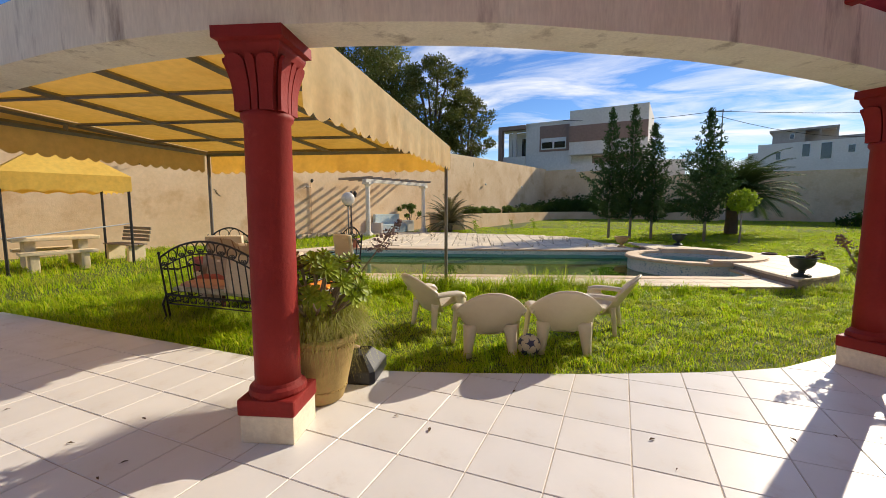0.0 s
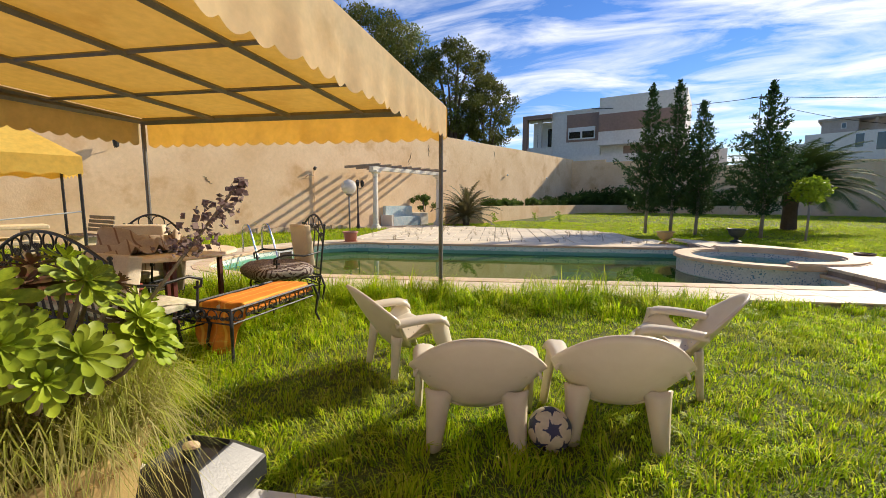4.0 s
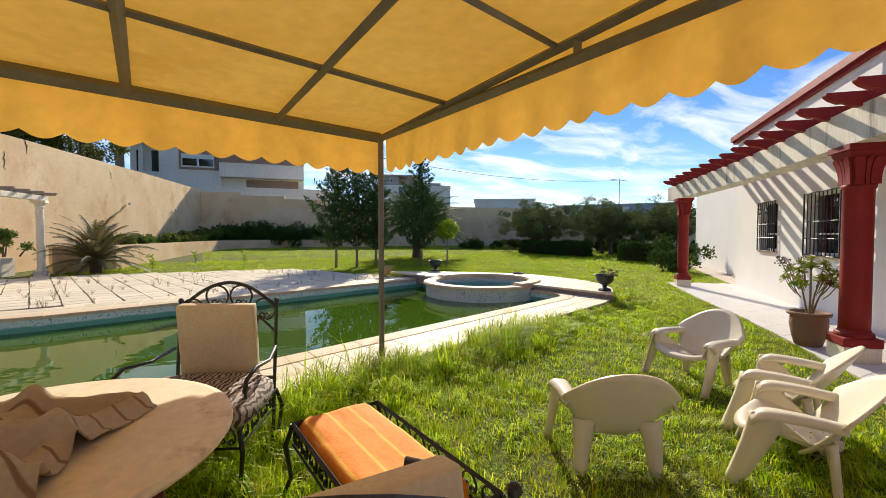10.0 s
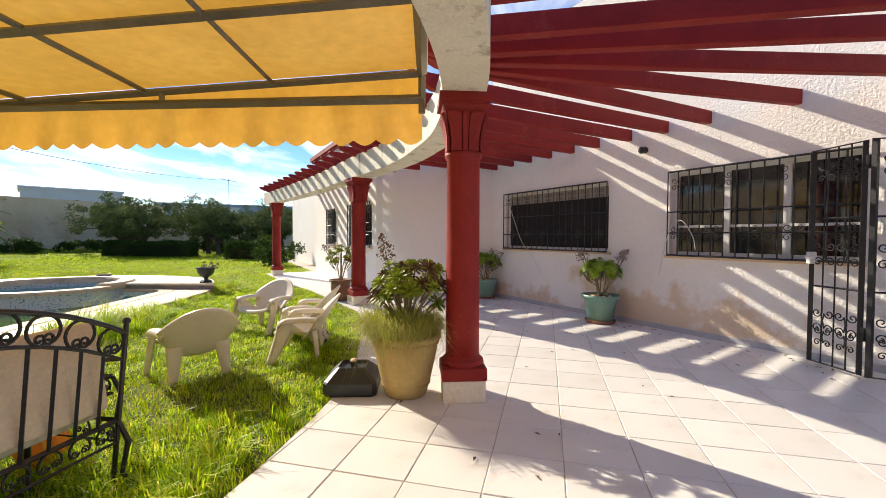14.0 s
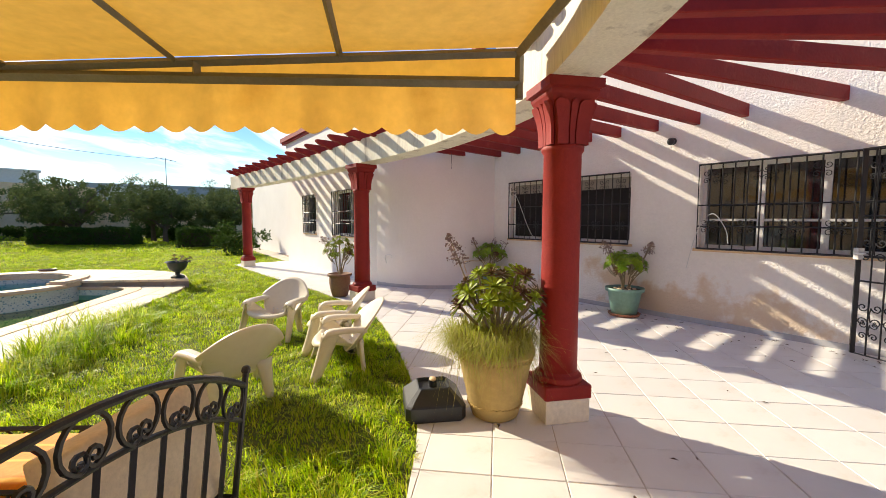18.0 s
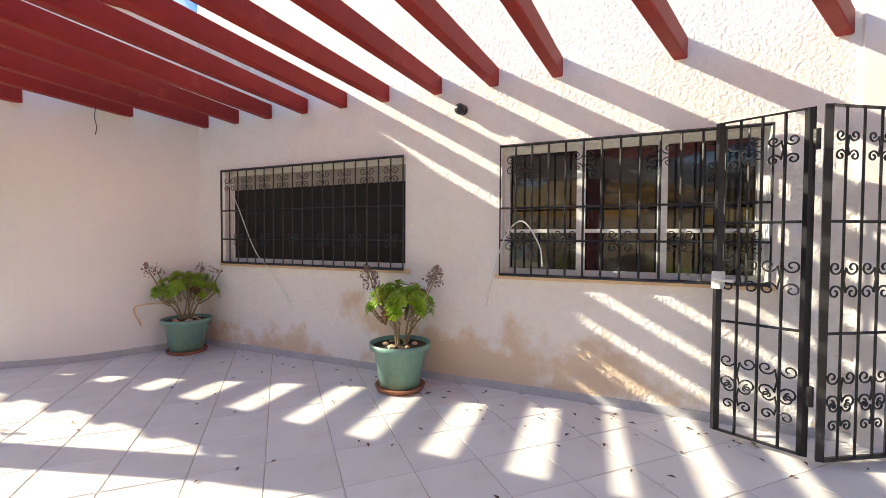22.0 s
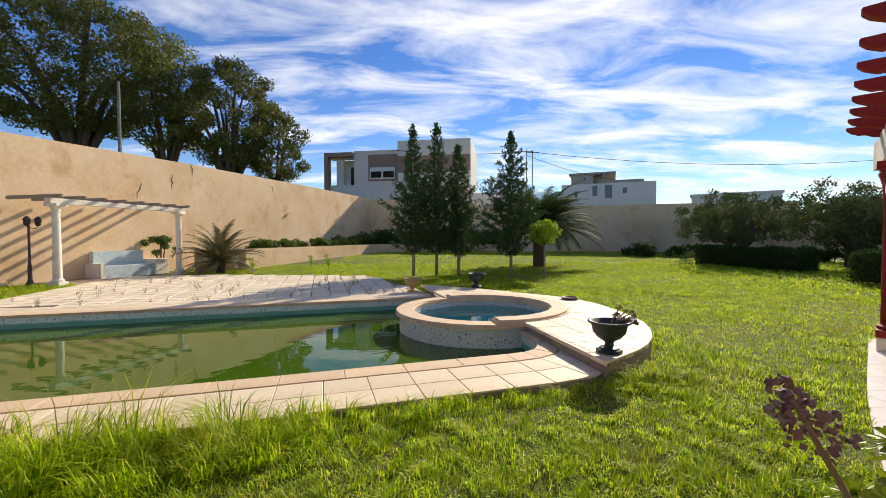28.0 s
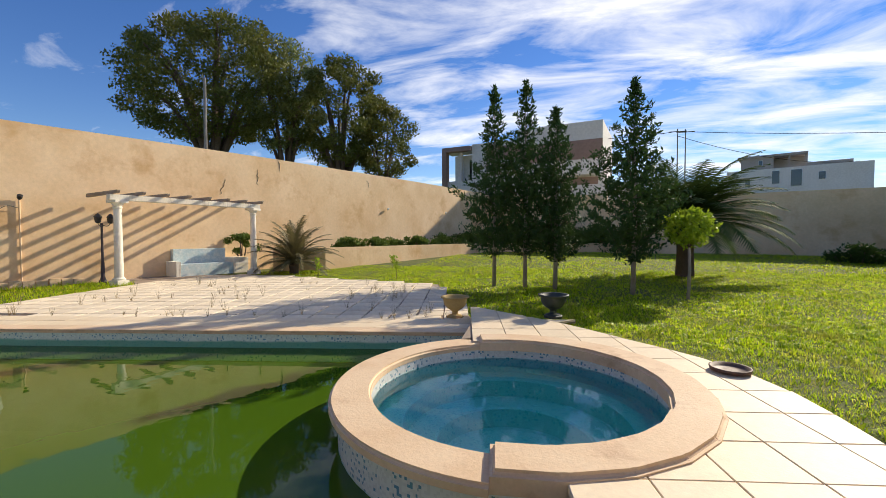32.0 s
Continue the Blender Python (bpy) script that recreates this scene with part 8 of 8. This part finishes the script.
def grass_field(name, x0, x1, y0, y1, density, height, width, label, tall=None, margin=0.0):
    n = int((x1 - x0) * (y1 - y0) * density)
    X, Y = nrng.uniform(x0, x1, n), nrng.uniform(y0, y1, n)
    keep = ~(in_poly(X, Y, TERR_OUT) | in_poly(X, Y, DECK_OUT) | in_poly(X, Y, RAISED_OUT) | in_poly(X, Y, PLAZA_OUT)) & (X > lw(Y) + 0.15)
    # patches: thinner where worn
    pat = 0.5 + 0.5 * np.sin(X * 1.3 + 1.7 * np.sin(Y * 0.9)) * np.sin(Y * 1.1 + 1.3 * np.sin(X * 0.7 + 2))
    keep &= nrng.uniform(0, 1, n) < 0.55 + 0.45 * pat
    X, Y, pat = X[keep], Y[keep], pat[keep]
    n = len(X)
    H = height * nrng.uniform(0.45, 1.25, n) * (0.75 + 0.5 * pat)
    if tall is not None:
        H = H * tall(X, Y)
    # matted clumps: neighbours lean the same way
    cell = np.floor(X * 8 + 0.9 * np.sin(Y * 7)) * 57.0 + np.floor(Y * 8 + 0.9 * np.sin(X * 7)) * 113.0
    h1, h2 = np.abs(np.sin(cell * 12.9898) * 43758.5) % 1, np.abs(np.sin(cell * 78.233) * 12543.1) % 1
    H = H * (0.35 + 1.25 * h1)
    Z = np.array([rise(a, b) for a, b in zip(X, Y)]) - 0.03
    a = h2 * 2 * np.pi + nrng.normal(0, 0.9, n)
    lean = H * nrng.uniform(0.3, 1.5, n)
    dx, dy = np.cos(a), np.sin(a)
    w = width * nrng.uniform(0.7, 1.3, n) * (0.8 + 0.4 * np.minimum(H / height, 2) / 2)
    V = np.empty((n, 5, 3))
    V[:, 0] = np.stack([X - dy * w, Y + dx * w, Z], 1)
    V[:, 1] = np.stack([X + dy * w, Y - dx * w, Z], 1)
    V[:, 2] = np.stack([X + dx * lean * 0.35 + dy * w * 0.8, Y + dy * lean * 0.35 - dx * w * 0.8, Z + H * 0.62], 1)
    V[:, 3] = np.stack([X + dx * lean * 0.35 - dy * w * 0.8, Y + dy * lean * 0.35 + dx * w * 0.8, Z + H * 0.62], 1)
    V[:, 4] = np.stack([X + dx * lean, Y + dy * lean, Z + H * (1 - 0.25 * lean / H)], 1)
    me = bpy.data.meshes.new(name)
    me.vertices.add(n * 5); me.vertices.foreach_set("co", V.reshape(-1))
    base = np.arange(n) * 5
    loops = np.stack([base, base + 1, base + 2, base + 3, base + 3, base + 2, base + 4], 1).reshape(-1)
    me.loops.add(n * 7); me.loops.foreach_set("vertex_index", loops)
    starts = np.stack([np.arange(n) * 7, np.arange(n) * 7 + 4], 1).reshape(-1)
    me.polygons.add(n * 2); me.polygons.foreach_set("loop_start", starts)
    me.update(calc_edges=True)
    me.materials.append(GRASS)
    tagged(new(name, me), label, "grass", kind="stuff")


def near_tall(X, Y):
    """Uncut strip along the pool deck, with a thick tuft, and longer grass under the canopy."""
    s = Y - (POOL_NEAR(X) - 1.1)
    strip = np.exp(-((s + 0.12) / 0.38) ** 2) * np.clip((0.9 - X) / 0.5, 0, 1) * (X > -5.5)
    tuft_ = 3.2 * np.exp(-((X + 0.75) / 0.66) ** 2 - ((s + 0.26) / 0.36) ** 2)
    under = 0.9 * (X < -2.6) * (Y > 3.0) * (Y < 6.8)
    edge = 1.3 * np.exp(-((s + 0.05) / 0.16) ** 2) * (X > 0.6)
    return 0.85 + 2.7 * strip + 1.3 * tuft_ + under + edge


grass_field("grass_near", -8.0, 4.2, 2.7, 8.6, 4600, 0.062, 0.0030, "thick green lawn grass between terrace and pool", near_tall)
grass_field("tall_grass", -5.4, 0.6, 5.5, 7.9, 6500, 0.15, 0.0036, "uncut tufts of bright grass along the pool deck", lambda X, Y: np.clip((near_tall(X, Y) - 2.6) / 3.2, 0.02, 1.5))
grass_field("grass_side", 2.2, 12.0, 4.6, 17.0, 2000, 0.050, 0.0034, "sunlit lawn grass beside the pool", lambda X, Y: 1 + 2.4 * np.exp(-((X - 3.75) / 0.4) ** 2 - ((Y - 8.4) / 0.35) ** 2) + 1.2 * np.exp(-((X - 4.75) / 0.35) ** 2 - ((Y - 9.6) / 0.9) ** 2))
grass_field("grass_west", -14.0, -8.0, 3.0, 17.5, 650, 0.12, 0.0055, "long grass along the ochre wall")
grass_field("grass_back", -9.0, 14.0, 14.5, 26.0, 900, 0.045, 0.0055, "lawn grass round the young conifers")
grass_field("grass_far", -4.0, 22.0, 14.0, 38.0, 200, 0.055, 0.011, "far lawn grass towards the boundary wall")
grass_field("grass_east", 12.0, 24.0, 10.0, 26.0, 200, 0.09, 0.014, "far lawn grass towards the hedges")


# ---- paving pieces ----
def piece_mesh(name, poly, z0, z1, material, ch=0.004):
    """A flat paving piece with a small chamfer round its top."""
    k = len(poly)
    cx, cy = sum(p[0] for p in poly) / k, sum(p[1] for p in poly) / k
    def shrink(p):
        dx, dy = cx - p[0], cy - p[1]
        d = math.hypot(dx, dy) or 1
        return p[0] + dx / d * ch * 1.3, p[1] + dy / d * ch * 1.3
    V = [(x, y, z0) for x, y in poly] + [(x, y, z1 - ch) for x, y in poly] + [(*shrink(p), z1) for p in poly]
    F = []
    for i in range(k):
        j = (i + 1) % k
        F += [(i, j, k + j, k + i), (k + i, k + j, 2 * k + j, 2 * k + i)]
    F.append(tuple(range(2 * k, 3 * k)))
    me = bpy.data.meshes.new(name)
    me.from_pydata(V, [], F)
    me.materials.append(material)
    return me


def lay(name, cells, parent, z0, z1, material, near, label=""):
    """Pieces as objects of their own where near(x, y) holds (up to 300), the rest joined."""
    rest = []
    count = 0
    for poly in cells:
        if len(poly) < 3:
            continue
        cx, cy = sum(p[0] for p in poly) / len(poly), sum(p[1] for p in poly) / len(poly)
        area = abs(sum(p[0] * q[1] - q[0] * p[1] for p, q in zip(poly, poly[1:] + poly[:1]))) / 2
        if area < 0.002:
            continue
        if near(cx, cy) and count < 300:
            me = piece_mesh(name, [(x - cx, y - cy) for x, y in poly], z0, z1, material)
            ob = new(name, me)
            ob.parent = parent
            ob.location = (cx, cy, rng.uniform(-0.0012, 0.0012))
            count += 1
        else:
            rest.append(poly)
    if rest:
        V, F = [], []
        for poly in rest:
            b = len(V)
            k = len(poly)
            V += [(x, y, z0) for x, y in poly] + [(x, y, z1) for x, y in poly]
            F += [(b + i, b + (i + 1) % k, b + k + (i + 1) % k, b + k + i) for i in range(k)]
            F.append(tuple(range(b + k, b + 2 * k)))
        me = bpy.data.meshes.new(name + "_rest")
        me.from_pydata(V, [], F)
        me.materials.append(material)
        ob = new(name + "_rest", me)
        ob.parent = parent
        tagged(ob, kind="stuff")


def grid_cells(origin, ang, size, joint, i0, i1, j0, j1, window=None, limit=None, split=0.0):
    u = Vector((math.cos(ang), math.sin(ang), 0))
    v = Vector((-u.y, u.x, 0))
    out = []
    for i in range(i0, i1):
        for j in range(j0, j1):
            p = [Vector((*origin, 0)) + u * (size * (i + a)) + v * (size * (j + b)) for a, b in ((0, 0), (1, 0), (1, 1), (0, 1))]
            c = (p[0] + p[2]) / 2
            poly = []
            for q in p:
                d = (c - q)
                q2 = q + Vector((math.copysign(1, d.dot(u)) * joint / 2 * u.x + math.copysign(1, d.dot(v)) * joint / 2 * v.x, math.copysign(1, d.dot(u)) * joint / 2 * u.y + math.copysign(1, d.dot(v)) * joint / 2 * v.y, 0))
                poly.append((q2.x, q2.y))
            out.append((c, poly))
    return out


def clip_to_curve(poly, c, curve, keep_right=True):
    """Clip by the half plane of the nearest stretch of a curve (the kept side lies right or left of its way)."""
    best, seg = 1e9, None
    for a, b in zip(curve, curve[1:]):
        t = max(0, min(1, (c - a).dot(b - a) / (b - a).length_squared))
        d = (a + (b - a) * t - c).length
        if d < best:
            best, seg = d, (a, b)
    a, b = seg
    s = (b.x - a.x) * (c.y - a.y) - (b.y - a.y) * (c.x - a.x)
    if best > 0.45:
        return poly if (s < 0) == keep_right else []
    if keep_right:
        a, b = b, a
    out = []
    for (px, py), (qx, qy) in zip(poly, poly[1:] + poly[:1]):
        sp = (b.x - a.x) * (py - a.y) - (b.y - a.y) * (px - a.x)
        sq = (b.x - a.x) * (qy - a.y) - (b.y - a.y) * (qx - a.x)
        if sp >= 0:
            out.append((px, py))
        if (sp > 0 > sq) or (sp < 0 < sq):
            t = sp / (sp - sq)
            out.append((px + (qx - px) * t, py + (qy - py) * t))
    return out


def lay_terrace():
    cells = []
    for c, poly in grid_cells((0.114, 2.214), radians(-4.3), 0.408, 0.005, -24, 24, -16, 24):
        if not (-9.4 < c.x < 9.0 and -3.1 < c.y < 10):
            continue
        # leave out what lies inside the house
        s = (WALL_A.x - WALL_0.x) * (c.y - WALL_0.y) - (WALL_A.y - WALL_0.y) * (c.x - WALL_0.x)
        if s < -1.6 and c.x < 4.2:
            continue
        if c.x >= 4.2 and (CB.x - CA.x) * (c.y - CA.y) - (CB.y - CA.y) * (c.x - CA.x) < -1.6:
            continue
        if (8.9 - 7.7) * (c.y - 9.85) - (8.75 - 9.85) * (c.x - 7.7) > 0:
            continue
        q = clip_to_curve(poly, c, EDGE)
        if q:
            cells.append(q)
    lay("tile", cells, terrace, -0.015, 0.0, TILE, lambda x, y: -4.6 < x < 3.6 and y > -1.2 - 0.0 * x)


lay_terrace()


def pool_offset(k):
    pts = LOOP
    n_ = len(pts)
    out = []
    for i in range(n_):
        a, b, c = pts[i - 1], pts[i], pts[(i + 1) % n_]
        t1, t2 = (b - a).normalized(), (c - b).normalized()
        n1, n2 = Vector((t1.y, -t1.x, 0)), Vector((t2.y, -t2.x, 0))
        m_ = (n1 + n2).normalized()
        out.append(b + m_ * (k / max(0.5, m_.dot(n1))))
    return out


def ring_cells(w0, w1, step, joint, skip):
    A, B = pool_offset(w0), pool_offset(w1)
    out = []
    k = len(A)
    for i in range(k):
        if i in skip:
            continue
        j = (i + 1) % k
        L = (LOOP[j] - LOOP[i]).length
        n_ = max(1, round(L / step))
        for q in range(n_):
            g = joint / 2 / L
            f0, f1 = q / n_ + g, (q + 1) / n_ - g
            a0, a1, b0, b1 = A[i].lerp(A[j], f0), A[i].lerp(A[j], f1), B[i].lerp(B[j], f0), B[i].lerp(B[j], f1)
            out.append([(p.x, p.y) for p in (b0, b1, a1, a0)])
    return out


deck_low = bpy.data.objects["deck_low"]
bed = bpy.data.objects["pool_coping_bed"]
lay("coping_stone", ring_cells(-0.03, 0.25, 0.62, 0.004, NO_COPING), bed, 0.03, 0.059, COPING, lambda x, y: True)
lay("deck_tile", ring_cells(0.257, 0.612, 0.41, 0.006, NO_COPING) + ring_cells(0.619, 0.975, 0.41, 0.006, NO_COPING), deck_low, 0.02, 0.052, DECKTILE, lambda x, y: True)
cells = []
for c, poly in grid_cells((3.27, 10.44), radians(13.5), 0.43, 0.007, -8, 8, -8, 14):
    if not inside(c.x, c.y, [(p[0], p[1]) for p in RAISED_OUT]) and min((c - p).length for p in DECK_RAISED) > 0.35:
        continue
    away = c - SPA
    if away.length < 1.12:
        continue
    q = clip_to_curve(poly, c, DECK_RAISED, False)
    if q and away.length < 1.75:
        o, d = SPA + away.normalized() * 1.33, away.normalized()
        q = clip_to_curve(q, c if away.length > 1.33 else o + d * 0.02, [o + Vector((-d.y, d.x, 0)), o - Vector((-d.y, d.x, 0))], False)
    # straight front edge towards the pool
    a, b = Vector((2.86, 10.35, 0)), Vector((3.25, 8.28, 0))
    if q and min((c - a.lerp(b, t / 8)).length for t in range(9)) < 0.45:
        q = clip_to_curve(q, c, [a, b], False)
    if q:
        cells.append(q)
lay("deck_tile", cells, bpy.data.objects["deck_raised"], 0.14, 0.185, DECKTILE, lambda x, y: True)
cells = []
PP = [(1.45, 14.55), (-0.75, 19.6), (-6.4, 20.6), (-8.4, 20.6), (-9.6, 19.9), (-9.15, 17.2), (-8.1, 13.0), (-6.2, 12.95)]
for c, poly in grid_cells((0, 14.4), radians(14.7), 0.46, 0.028, -28, 8, -10, 18):
    if inside(c.x, c.y, PP) and not in_poly(np.array([c.x]), np.array([c.y]), DECK_OUT)[0]:
        t = Vector((rng.uniform(-0.012, 0.012), rng.uniform(-0.012, 0.012), 0))
        cells.append([(x + t.x, y + t.y) for x, y in poly])
lay("paving_slab", cells, bpy.data.objects["plaza"], 0.0, 0.042, PLAZA, lambda x, y: True)

# weeds in the joints of the old paving, and dry leaves on the terrace
bm = bmesh.new()
for k in range(70):
    x, y = nrng.uniform(-8, 1.0), nrng.uniform(13.2, 19)
    if inside(x, y, PP):
        tuft(bm, (x, y, 0.03), 14, nrng.uniform(0.1, 0.40), 0.15, 0.03, 0.1)
for k in range(16):
    f = nrng.uniform(0, 1)
    tuft(bm, (-7.5 + 8.6 * f, 12.75 + 2.05 * f + nrng.uniform(-0.1, 0.15), 0.04), 12, nrng.uniform(0.1, 0.26), 0.05, 0.02, 0.1)
for x, y in ((3.02, 9.15), (3.18, 8.62), (2.95, 9.6)):
    tuft(bm, (x, y, 0.04), 12, 0.2, 0.05, 0.02, 0.1)
tagged(part("paving_weeds", bm, mat("dead_weed", (0.36, 0.27, 0.12), (0.26, 0.20, 0.09), 0.8, 3, 9, 0), None), "dry weeds growing from the paving joints", "weeds", kind="stuff")
bm = bmesh.new()
for k in range(120):
    if k < 80:
        s = nrng.uniform(7.5, 13.8)
        p = HM @ Vector((s, abs(nrng.normal()) * 0.5 + 0.06, 0.006))
    else:
        p = Vector((nrng.uniform(-4, 2.0), nrng.uniform(0.2, 3.0), 0.006))
    a = nrng.uniform(0, 6.3)
    L = nrng.uniform(0.012, 0.032)
    d, w = Vector((math.cos(a), math.sin(a), 0)) * L, Vector((-math.sin(a), math.cos(a), 0)) * L * 0.35
    bm.faces.new([bm.verts.new(p + q) for q in (d, w + Vector((0, 0, 0.006)), -d, -w + Vector((0, 0, 0.004)))])
tagged(part("fallen_leaves", bm, mat("dead_leaf", (0.12, 0.07, 0.035), (0.07, 0.04, 0.025), 0.9, 30, 60, 0), None), "scattered dead leaves on the terrace tiles", "leaves", kind="stuff")
